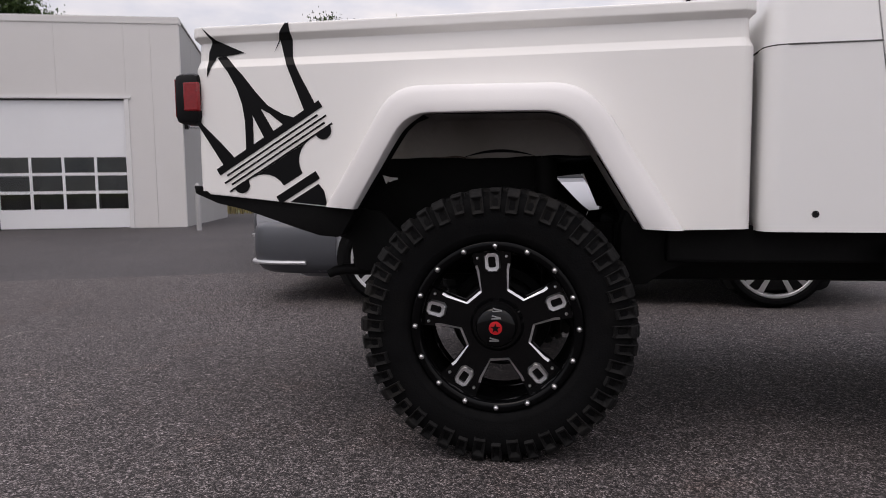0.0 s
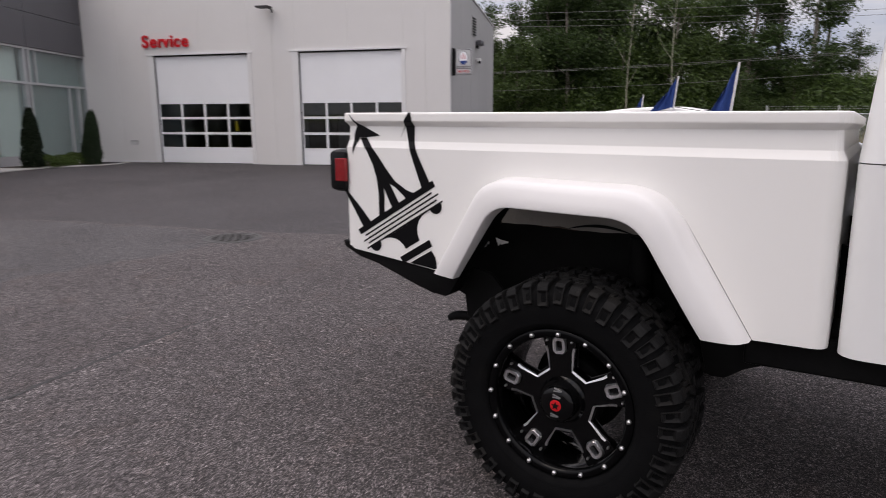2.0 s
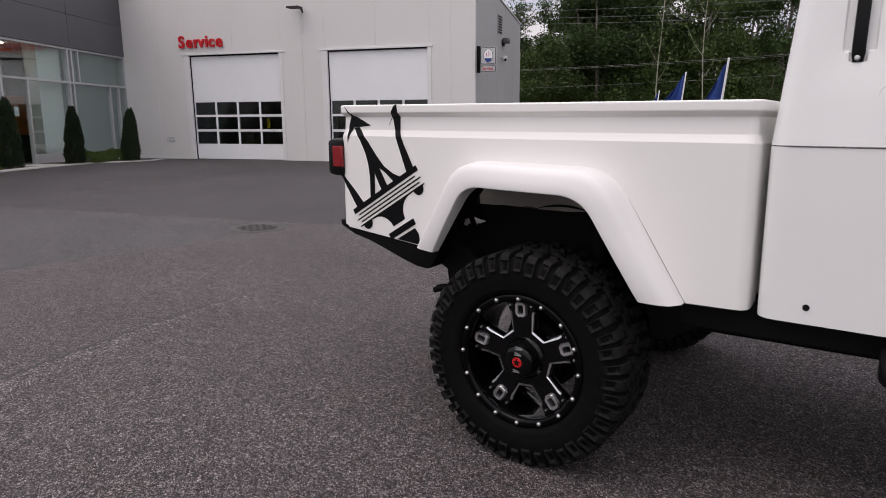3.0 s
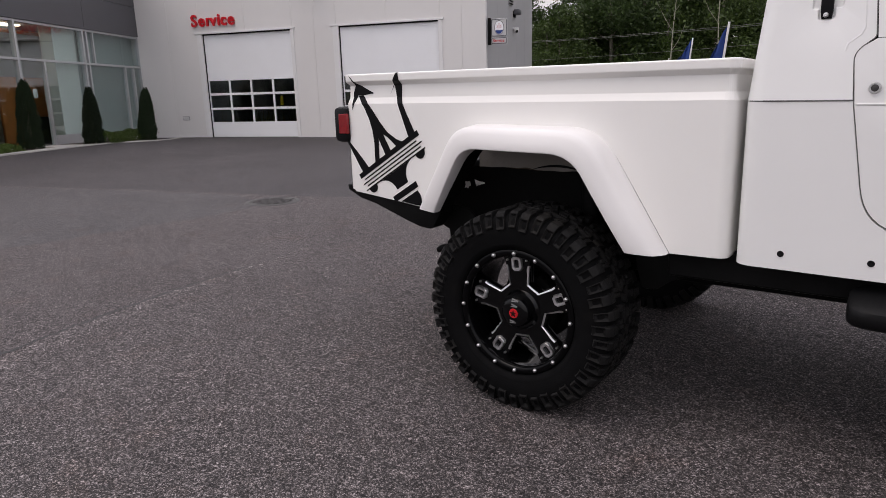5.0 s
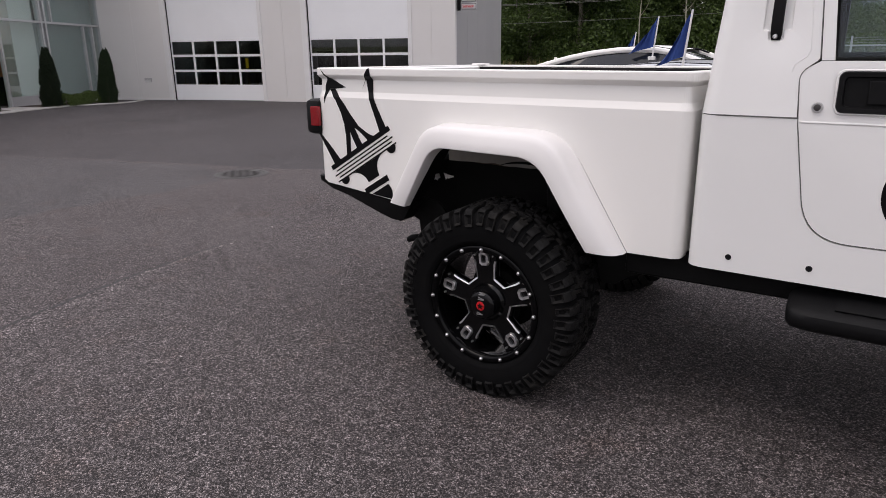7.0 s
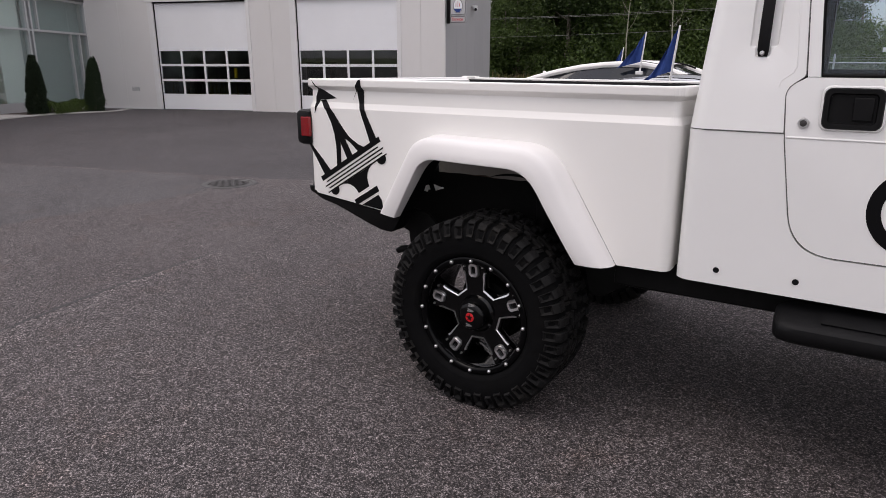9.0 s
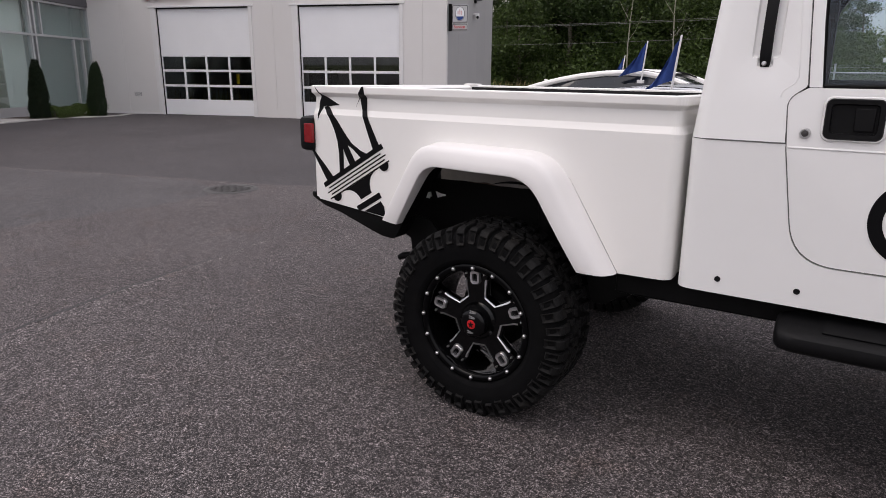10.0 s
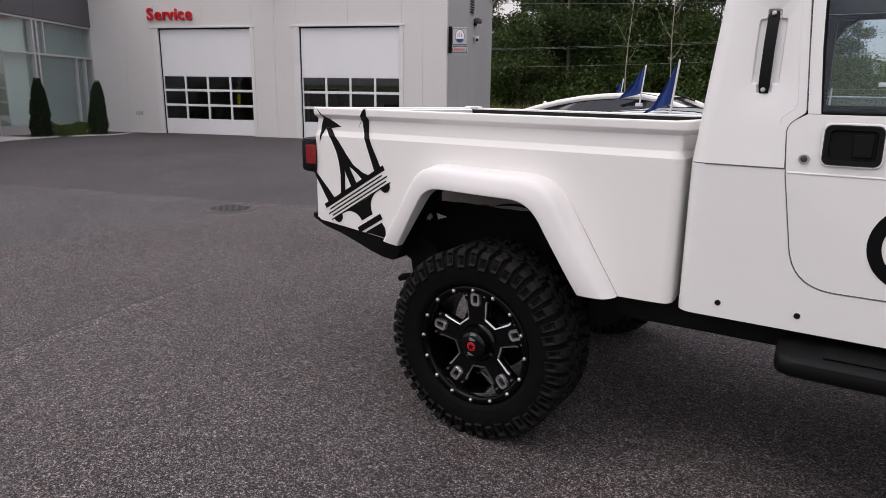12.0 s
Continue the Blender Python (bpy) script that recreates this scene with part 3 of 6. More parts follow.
def build_flare(sign, y0):
    """The wheel arch moulding: a lip, a broad outer face and a soft fall to the panel."""
    inner, outer = resample(arch_opening(), 46), resample(arch_outer(), 46)
    section = [(-0.014, 0.006), (-0.008, -0.050), (-0.001, -0.095), (0.008, -0.1020), (0.025, -0.1050), (0.07, -0.1060), (0.30, -0.1010), (0.50, -0.0940), (0.64, -0.0870), (0.735, -0.0795), (0.79, -0.0725), (0.85, -0.0610), (0.93, -0.0430), (0.960, -0.0360), (0.978, -0.0290), (0.986, -0.0150), (0.99, 0.002)]
    rows = []
    for k, (p, q) in enumerate(zip(inner, outer)):
        u = k / (len(inner) - 1)
        deep = 0.62 + 0.46 * u + 0.52 * math.sin(math.pi * u) ** 0.8
        step = 0.22 + 0.78 * max(smoothstep(0.66, 0.90, u), 1.0 - smoothstep(0.06, 0.30, u))
        # the outer bevel is narrow over the top and broad on the front leg
        edge = 0.91 - 0.19 * smoothstep(0.60, 0.86, u) - 0.05 * (1.0 - smoothstep(0.10, 0.30, u))
        # the shell is hollow behind the lip, but for its rear foot
        back = smoothstep(0.27, 0.38, u)
        row = []
        cut = [(t + back * (0.30 if i == 0 else 0.16 if i == 1 else 0), d - (1 - back) * (0.040 if i == 0 else 0.014 if i == 1 else 0)) for i, (t, d) in enumerate(section)]
        for t, d in cut:
            w = t * edge / 0.70 if t < 0.70 else edge + (t - 0.70) / 0.30 * (1 - edge)
            out = d * deep * (1 - (1 - step) * smoothstep(0.70, 0.96, t)) if d < 0 else d
            row.append((p.x + (q.x - p.x) * w, y0 + sign * out, p.y + (q.y - p.y) * w))
        rows.append(row)
    bm = loft(rows)
    for row in (rows[0], rows[-1]):
        bm.faces.new([bm.verts.new(v) for v in row[1:]] + [bm.verts.new((row[-1][0], y0 + sign * 0.02, row[-1][2]))])
    bmesh.ops.remove_doubles(bm, verts=bm.verts, dist=0.0004)
    part("fender_flare", bm, FLARE_WHITE, truck, "smooth white moulded wheel arch flare", angle=36)
    # a thin dark line for the shaded joint down the front leg, where the flare stands off the panel
    leg = outer[33:]
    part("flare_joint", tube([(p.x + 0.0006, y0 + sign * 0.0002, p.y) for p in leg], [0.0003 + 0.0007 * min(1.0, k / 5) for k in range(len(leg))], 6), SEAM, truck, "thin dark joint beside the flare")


def build_underbody():
    # dusty inner arch skins
    for sign, y0 in ((1, BED_Y), (-1, FAR_Y)):
        inner = resample(arch_opening(), 30)
        rows = [[(p.x, y0 + sign * d, p.y + 0.012) for d in (0.03, 0.12, 0.28)] for p in inner]
        part("arch_liner", loft(rows[9:]), LINER, truck, "dusty grey inner wheel arch")
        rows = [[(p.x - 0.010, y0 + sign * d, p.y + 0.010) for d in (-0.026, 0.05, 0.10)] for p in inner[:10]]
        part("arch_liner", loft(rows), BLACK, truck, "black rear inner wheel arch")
        lo, hi = sorted((y0 + sign * 0.27, y0 + sign * 0.285))
        hang = [(-0.45 + 0.0167 * k, 0.998 + 0.0030 * math.sin(0.21 * k) + 0.0012 * math.sin(0.83 * k + 1.0)) for k in range(51)]
        part("inner_wing", prism(hang + [(0.385, 1.172), (-0.45, 1.172)], lo, hi), LINER, truck, "dusty grey inner wing with a worn lower edge")
        worn = hang[10:22]
        rust = [(x, z + 0.0015 + 0.004 * math.sin(math.pi * k / 11) * (1 + 0.5 * math.sin(61 * x))) for k, (x, z) in enumerate(worn)]
        near = y0 + sign * 0.268
        part("wing_edge", prism(worn + rust[::-1], *sorted((near - sign * 0.002, near))), RUST, truck, "rust-brown worn lower edge")
        # the top of the round tub shows over the wing's edge
        crest = [(-0.158 + 0.0139 * k, 0.996 + 0.030 * math.sin(math.pi * k / 20) ** 0.85) for k in range(21)]
        low = [(x, z - 0.011 * math.sin(math.pi * k / 20)) for k, (x, z) in enumerate(crest)]
        part("tub_rim", prism(crest + low[::-1], *sorted((near - sign * 0.008, near))), BLACK, truck, "black curved rim of the wheel tub")
    for y in (0.215, 1.435):
        part("wheel_hump", box(-0.44, 0.38, y, y + 0.26, 1.176, 1.19, 0.004), PLASTIC, truck, "black wheel hump in the bed")
        side = y + 0.235 if y < 1 else y
        part("wheel_hump", box(-0.44, 0.38, side, side + 0.02, 1.031, 1.175), PLASTIC, truck, "black wheel hump in the bed")
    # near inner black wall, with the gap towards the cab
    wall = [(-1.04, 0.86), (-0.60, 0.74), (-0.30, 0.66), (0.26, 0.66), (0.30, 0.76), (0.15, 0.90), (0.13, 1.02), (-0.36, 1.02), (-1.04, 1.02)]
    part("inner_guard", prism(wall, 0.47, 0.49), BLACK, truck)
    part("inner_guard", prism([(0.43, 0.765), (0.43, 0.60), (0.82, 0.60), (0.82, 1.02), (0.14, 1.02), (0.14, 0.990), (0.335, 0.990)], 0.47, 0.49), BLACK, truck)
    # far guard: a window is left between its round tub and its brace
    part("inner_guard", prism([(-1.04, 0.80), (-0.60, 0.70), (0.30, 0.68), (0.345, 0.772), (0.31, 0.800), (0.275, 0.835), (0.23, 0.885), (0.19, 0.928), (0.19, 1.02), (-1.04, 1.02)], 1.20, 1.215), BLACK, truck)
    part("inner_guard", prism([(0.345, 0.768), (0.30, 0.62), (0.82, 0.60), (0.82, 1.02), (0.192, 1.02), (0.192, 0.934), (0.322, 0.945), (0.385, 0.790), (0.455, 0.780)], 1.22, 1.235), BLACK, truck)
    # pale patches on the inner guard, standing in for bright gaps seen past it
    chink = [(-0.567, 0.880), (-0.556, 0.884), (-0.548, 0.878), (-0.543, 0.890), (-0.531, 0.892), (-0.534, 0.905), (-0.540, 0.917), (-0.553, 0.912), (-0.565, 0.914), (-0.560, 0.898)]
    part("gap_patch", prism(chink, 0.462, 0.469), GAP_PALE, truck, "pale patch standing in for a bright gap past the guard")
    part("gap_patch", prism([(-0.462, 0.937), (-0.449, 0.904), (-0.442, 0.913), (-0.433, 0.910), (-0.424, 0.915), (-0.405, 0.919), (-0.403, 0.925), (-0.436, 0.929)], 0.396, 0.402), GAP_PALE, truck, "pale patch standing in for a bright gap past the guard")
    # shock absorber and spring seat beside the rear axle
    for y in (0.40, 1.52):
        part("shock_absorber", tube([(0.17, y, 0.34), (0.165, y + 0.01, 0.62), (0.164, y + 0.01, 0.63), (0.15, y + 0.02, 0.99)], [0.032, 0.032, 0.042, 0.042], 12), BLACK, truck)
        part("spring_seat", box(-0.09, 0.21, y - 0.015, y + 0.08, 0.34, 0.50, 0.012), BLACK, truck)
    for y in (0.53, 1.27):
        part("chassis_rail", box(-0.62, 3.1, y, y + 0.09, 0.645, 0.745, 0.01), BLACK, truck)
    part("fuel_tank", box(-0.80, -0.30, 0.78, 1.22, 0.74, 0.85, 0.03), BLACK, truck)
    part("gearbox_skid", box(0.40, 1.95, 0.50, 1.36, 0.53, 0.76, 0.03), BLACK, truck)
    part("drive_shaft", tube([(0.10, 0.95, 0.46), (0.75, 0.95, 0.56)], 0.04, 10), BLACK, truck)
    part("front_axle", tube([(2.76, 0.30, AXLE_Z), (2.76, 1.62, AXLE_Z)], 0.05, 12), BLACK, truck)
    part("engine_guard", box(1.95, 3.15, 0.55, 1.37, 0.52, 0.85, 0.05), BLACK, truck)
    bm = bmesh.new()
    add_tube(bm, [(0, 0.30, AXLE_Z), (0, 1.62, AXLE_Z)], 0.045, 14)
    add_tube(bm, [(0, 0.80, AXLE_Z), (0, 0.90, AXLE_Z), (0, 1.02, AXLE_Z), (0, 1.12, AXLE_Z)], [0.07, 0.14, 0.14, 0.07], 16)
    part("rear_axle", bm, BLACK, truck)
    for y in (0.50, 1.38):
        part("leaf_spring", loft([[(x, y + d, 0.50 + 0.20 * (x / 0.62) ** 2 + h) for d, h in ((0, 0), (0.06, 0), (0.06, 0.035), (0, 0.035))] for x in [-0.62 + 0.124 * k for k in range(11)]], closed_rows=True, caps=True), BLACK, truck)
    # black sill below the bed tail, and the bumper
    for y0, y1 in ((BED_Y + 0.012, BED_Y + 0.11), (FAR_Y - 0.11, FAR_Y - 0.012)):
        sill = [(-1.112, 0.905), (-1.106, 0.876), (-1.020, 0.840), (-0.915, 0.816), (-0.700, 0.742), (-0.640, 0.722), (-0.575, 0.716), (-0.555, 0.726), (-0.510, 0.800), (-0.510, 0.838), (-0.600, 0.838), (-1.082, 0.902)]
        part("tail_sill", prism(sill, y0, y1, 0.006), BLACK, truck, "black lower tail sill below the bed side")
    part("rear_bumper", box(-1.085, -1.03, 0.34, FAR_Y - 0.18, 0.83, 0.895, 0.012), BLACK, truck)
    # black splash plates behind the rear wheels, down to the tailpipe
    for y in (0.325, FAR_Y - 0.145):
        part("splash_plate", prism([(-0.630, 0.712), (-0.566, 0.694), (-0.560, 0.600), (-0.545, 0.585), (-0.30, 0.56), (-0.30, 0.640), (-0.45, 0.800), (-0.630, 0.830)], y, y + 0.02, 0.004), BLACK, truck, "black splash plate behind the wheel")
    bm = bmesh.new()
    add_tube(bm, [(-0.10, 0.40, 0.585), (-0.40, 0.385, 0.580), (-0.54, 0.372, 0.579), (-0.61, 0.365, 0.580), (-0.645, 0.362, 0.574), (-0.672, 0.360, 0.560)], [0.023, 0.023, 0.022, 0.021, 0.019, 0.015], 12)
    part("exhaust_tailpipe", bm, BLACK, truck, "black exhaust tailpipe turned down at its end")
    # sill under the cab
    for y0, y1, y2 in ((0.25, 0.33, 0.30), (1.59, 1.67, 1.47)):
        part("cab_sill", box(0.56, 2.25, y0, y1, 0.625, 0.748, 0.01), BLACK, truck)
        part("mud_guard", prism([(0.41, 0.650), (0.435, 0.548), (0.450, 0.538), (0.500, 0.540), (0.560, 0.586), (0.63, 0.626), (0.84, 0.620), (1.04, 0.622), (1.04, 0.76), (0.43, 0.80), (0.41, 0.74)], y2, y2 + 0.15, 0.008), BLACK, truck)


def tail_light(y0, sign):
    lo, hi = sorted((y0 - sign * 0.018, y0 + sign * 0.10))
    body = part("tail_light", box(-1.160, -1.062, lo, hi, 1.124, 1.304, 0.026), PLASTIC, truck, "black tail light housing with a red lens")
    lo, hi = sorted((y0 - sign * 0.0215, y0 - sign * 0.001))
    part("lens", box(-1.119, -1.0605, lo, hi, 1.168, 1.270, 0.006), RED_LENS, body, "ribbed red lens")
    for k in range(5):
        z = 1.170 + 0.022 * k
        a, b = sorted((y0 - sign * 0.0228, y0 - sign * 0.0200))
        part("lens_rib", box(-1.116, -1.066, a, b, z + 0.004, z + 0.007), RED_LENS, body)
    lo, hi = sorted((y0 + sign * 0.0, y0 + sign * 0.09))
    part("lens", box(-1.162, -1.156, lo, hi, 1.152, 1.284, 0.002), RED_LENS, body, "ribbed red lens")


# ---- trident decal, cut from vinyl and pressed onto the bed side ----
DECAL_LAYERS = [0]


def add_decal(holder, pts, name="decal_piece"):
    """A flat outline in x and z, laid onto the bed side's folds."""
    one = bmesh.new()
    face = one.faces.new([one.verts.new((x, 0, z)) for x, z in pts])
    face.normal_update()
    bmesh.ops.triangulate(one, faces=[face])
    for z, _ in BED_PROFILE[:15]:
        bmesh.ops.bisect_plane(one, geom=one.verts[:] + one.edges[:] + one.faces[:], plane_co=(0, 0, z), plane_no=(0, 0, 1))
    bm = bmesh.new()
    base = {}
    for v in one.verts:
        base[v] = bm.verts.new((v.co.x, bed_side_y(v.co.z) - 0.0016 - 0.0001 * DECAL_LAYERS[0], v.co.z))
    for f in one.faces:
        bm.faces.new([base[v] for v in f.verts])
    one.free()
    DECAL_LAYERS[0] += 1
    return part(name, bm, VINYL, holder, smooth=False)


def build_trident():
    # cross bars, in a frame along the crown
    a, b = Vector((-1.010, 0.958)), Vector((-0.622, 1.190))
    u = (b - a).normalized()
    v = Vector((u.y, -u.x))

    length = (b - a).length
    # flared neck, collar and foot
    neck = []
    c1, c2 = a + u * 0.100 + v * 0.178, a + u * (length - 0.100) + v * 0.178
    for t in range(0, 91, 15):
        neck.append(tuple(c1 + 0.085 * (math.cos(radians(-90 + t)) * u + math.sin(radians(-90 + t)) * v)))
    for t in range(0, 91, 15):
        neck.append(tuple(c2 + 0.085 * (math.cos(radians(180 + t)) * u + math.sin(radians(180 + t)) * v)))
    holder = add_decal(truck, neck, "trident_decal")
    tagged(holder, "large black vinyl trident emblem")
    # outer left prong, which runs to the tail edge
    add_decal(holder, [(-1.080, 1.150), (-1.057, 1.120), (-0.990, 1.054), (-0.938, 0.998), (-0.979, 0.967), (-1.021, 1.033), (-1.083, 1.130)])
    # middle prong: arrow head, then the stem that splits in three
    add_decal(holder, [(-1.046, 1.459), (-1.014, 1.415), (-1.030, 1.373), (-1.034, 1.285), (-1.000, 1.358), (-0.965, 1.359), (-0.893, 1.367), (-0.997, 1.414)])
    add_decal(holder, [(-1.000, 1.356), (-0.955, 1.302), (-0.924, 1.243), (-0.906, 1.188), (-0.897, 1.125), (-0.897, 1.020), (-0.868, 1.038), (-0.867, 1.133), (-0.870, 1.151),
                       (-0.825, 1.064), (-0.789, 1.087), (-0.837, 1.170), (-0.806, 1.154), (-0.752, 1.110), (-0.711, 1.136), (-0.753, 1.148), (-0.810, 1.181), (-0.856, 1.232), (-0.902, 1.291), (-0.965, 1.359)])
    # right prong
    add_decal(holder, [(-0.736, 1.461), (-0.754, 1.434), (-0.788, 1.360), (-0.762, 1.406), (-0.748, 1.348), (-0.720, 1.272), (-0.677, 1.159), (-0.638, 1.184), (-0.692, 1.288), (-0.717, 1.346), (-0.717, 1.419), (-0.724, 1.461)])

    def bar(s0, s1, d0, d1):
        add_decal(holder, [tuple(a + u * s0 + v * d0), tuple(a + u * s1 + v * d0), tuple(a + u * s1 + v * d1), tuple(a + u * s0 + v * d1)])
    bar(0.0, length, -0.004, 0.022)
    bar(0.022, length - 0.030, 0.033, 0.040)
    bar(0.000, length - 0.004, 0.051, 0.058)
    bar(0.020, length - 0.022, 0.069, 0.076)
    bar(0.000, length, 0.086, 0.093)
    # two balls under the lowest bar
    for s in (0.052, length - 0.042):
        c = a + u * s + v * 0.093
        add_decal(holder, [tuple(c + 0.030 * (math.cos(radians(t)) * u + math.sin(radians(t)) * v)) for t in range(0, 181, 15)])
    bar(0.140, length - 0.140, 0.196, 0.226)
    p = [a + u * 0.155 + v * 0.239, a + u * (length - 0.155) + v * 0.239, a + u * (length - 0.150) + v * 0.270]
    add_decal(holder, [(-0.738, 0.8425), tuple(p[1]), tuple(p[2]), (-0.604, 0.840), (-0.608, 0.829), (-0.700, 0.8385)])


# ---- wheels ----
WHEEL_MESHES = {}


def wheel_meshes():
    meshes = {}
    # rim: bead ring, deep barrel
    bm = bmesh.new()
    add_lathe(bm, [(0.246, 0.030), (0.243, 0.016), (0.245, 0.006), (0.250, -0.002), (0.256, -0.006), (0.268, -0.006), (0.276, -0.003), (0.281, 0.004), (0.281, 0.020), (0.270, 0.024), (0.262, 0.060), (0.250, 0.140), (0.250, 0.250), (0.279, 0.300),
                   (0.275, 0.300), (0.243, 0.245), (0.240, 0.140), (0.246, 0.060)], 80, closed=True)
    meshes["rim"] = to_mesh("rim", bm, RIM_BLACK)
    # spoked face
    bm = bmesh.new()
    for k in range(5):
        c = 94 - 72 * k
        pts = []
        for r, d in ((0.0, 0), (0.122, -36), (0.126, -21), (0.190, -15.5), (0.246, -14.5), (0.246, -7), (0.246, 0), (0.246, 7), (0.246, 14.5), (0.190, 15.5), (0.126, 21), (0.122, 36)):
            a = radians(c - d)
            pts.append((r * math.cos(a), r * math.sin(a)))
        front = []
        for i, (x, z) in enumerate(pts):
            r = math.hypot(x, z)
            front.append(bm.verts.new((x, 0.050 if r < 0.2 else 0.046, z)))
        back = [bm.verts.new((x, 0.088, z)) for x, z in pts]
        bm.faces.new(front)
        bm.faces.new(back[::-1])
        for i in range(1, len(pts) - 1):
            bm.faces.new((front[i], front[i + 1], back[i + 1], back[i]))
    bmesh.ops.remove_doubles(bm, verts=bm.verts, dist=0.0002)
    bmesh.ops.bevel(bm, geom=[e for e in bm.edges if len(e.link_faces) == 2 and e.calc_face_angle(0) > 1.0], offset=0.004, segments=2, profile=0.5, affect="EDGES")
    meshes["spoke_face"] = to_mesh("spoke_face", bm, BLACK_GLOSS)
    # milled edges round each window
    rows = []
    for r, d in ((0.204, -19.6), (0.187, -19.6), (0.1235, -14.2), (0.1235, 14.2), (0.187, 19.6), (0.204, 19.6)):
        x, z = r * math.cos(radians(d)), r * math.sin(radians(d))
        xi, zi = (x - 0.0075, z * 1.02) if abs(d) < 15 else (x - 0.003, z + math.copysign(0.0075, z))
        rows.append([(x, 0.060, z), (x, 0.0485, z), (xi, 0.0455, zi), (xi, 0.052, zi)])
    meshes["milled_edge"] = to_mesh("milled_edge", loft(rows, closed_rows=True, caps=True), MILLED, smooth=False)
    # raised loops at the spoke ends
    bm = bmesh.new()
    out = rounded_rect(-0.034, 0.034, -0.026, 0.026, 0.012, 1)
    inn = rounded_rect(-0.018, 0.018, -0.012, 0.012, 0.004, 1)
    rows = [[(x, 0.052, z) for x, z in out], [(x * 0.97, 0.040, z * 0.97) for x, z in out], [(x * 0.86, 0.035, z * 0.86) for x, z in out], [(x, 0.036, z) for x, z in inn], [(x, 0.049, z) for x, z in inn]]
    meshes["spoke_badge"] = to_mesh("spoke_badge", loft(rows, closed_rows=True), MILLED)
    # bead bolts and rivets
    bm = bmesh.new()
    add_lathe(bm, [(0.0, -0.0165), (0.004, -0.0165), (0.0075, -0.014), (0.009, -0.009), (0.010, -0.0055)], 10)
    meshes["bead_bolt"] = to_mesh("bead_bolt", bm, STEEL)
    bm = bmesh.new()
    add_lathe(bm, [(0.0, 0.036), (0.004, 0.037), (0.0055, 0.048)], 8)
    meshes["rivet"] = to_mesh("rivet", bm, STEEL)
    # centre cap with its badge
    bm = bmesh.new()
    add_lathe(bm, [(0.0, 0.0), (0.024, 0.0005), (0.048, 0.003), (0.060, 0.008), (0.066, 0.016), (0.068, 0.052), (0.078, 0.052), (0.084, 0.060), (0.090, 0.066)], 40)
    meshes["centre_cap"] = to_mesh("centre_cap", bm, BLACK_GLOSS)
    bm = bmesh.new()
    add_lathe(bm, [(0.0, -0.0022), (0.0205, -0.0012), (0.0222, 0.0016)], 24)
    meshes["badge_disc"] = to_mesh("badge_disc", bm, RED_BADGE)
    star = []
    for k in range(10):
        r = 0.0160 if k % 2 == 0 else 0.0066
        star.append((r * math.sin(radians(36 * k)), r * math.cos(radians(36 * k))))
    meshes["badge_star"] = to_mesh("badge_star", prism(star, -0.0042, -0.0012), BLACK)
    bm = bmesh.new()
    for z, lean in ((-0.006, 0.005), (0.004, -0.004)):
        add_prism(bm, [(-0.015, z - 0.0022), (0.015, z - 0.0022 + lean), (0.015, z + 0.0022 + lean), (-0.015, z + 0.0022)], -0.0022, 0.004)
    meshes["badge_mark"] = to_mesh("badge_mark", bm, GREY_MARK, smooth=False)
    # brake drum behind the spokes
    bm = bmesh.new()
    add_lathe(bm, [(0.0, 0.125), (0.05, 0.122), (0.135, 0.130), (0.142, 0.14), (0.142, 0.20), (0.172, 0.205), (0.176, 0.215), (0.176, 0.24)], 40)
    meshes["brake_drum"] = to_mesh("brake_drum", bm, BLACK)
    # tyre carcass
    bm = bmesh.new()
    half = [(0.276, 0.022), (0.279, 0.002), (0.288, -0.010), (0.300, -0.0165), (0.304, -0.0178), (0.309, -0.0178), (0.313, -0.0185), (0.332, -0.0225), (0.350, -0.0235), (0.368, -0.0215), (0.386, -0.0200), (0.404, -0.0145), (0.420, -0.001), (0.431, 0.026), (0.432, 0.070), (0.432, 0.145)]
    whole = half + [(r, 0.29 - y) for r, y in half[::-1]]
    add_lathe(bm, whole, 96)
    meshes["tyre"] = to_mesh("tyre", bm, RUBBER)
    # tread blocks
    bm = bmesh.new()

    def block(poly, angle, w0, w1, skew=0.0):
        """A block from an outline of (radius, along), as wide as w at its foot and head."""
        vs = []
        for s in (-1, 1):
            row = []
            for r, y in poly:
                w = w0 + (w1 - w0) * max(0.0, min(1.0, (r - 0.36) / 0.085))
                a = angle + (s * w + skew * (y - 0.145)) / r
                row.append(bm.verts.new((r * math.cos(a), y, r * math.sin(a))))
            vs.append(row)
        n = len(poly)
        one = [bm.faces.new(vs[0]), bm.faces.new(vs[1][::-1])]
        for i in range(n):
            j = (i + 1) % n
            one.append(bm.faces.new((vs[0][j], vs[0][i], vs[1][i], vs[1][j])))
        return one
    count = 44
    trng = random.Random(21)
    for k in range(count):
        a = 2 * math.pi * k / count
        for flip in (0, 1):
            aa = a + flip * math.pi / count + trng.uniform(-0.006, 0.006)
            top = 0.4465 + trng.uniform(-0.0012, 0.0012)
            if k % 2 == 0:
                poly = [(top, 0.046), (top, 0.012), (0.4435, -0.003), (0.435, -0.0150), (0.420, -0.0240), (0.368, -0.0350), (0.358, -0.0225), (0.39, 0.0), (0.422, 0.04), (0.425, 0.046)]
                wide = (0.0185, 0.0200)
                inner = ((0.051, 0.100, -0.010, 0.0085), (0.051, 0.090, 0.011, 0.0085))
            else:
                poly = [(top, 0.060), (top, 0.015), (0.4435, 0.001), (0.4345, -0.0135), (0.380, -0.0330), (0.371, -0.0205), (0.40, 0.01), (0.425, 0.060)]
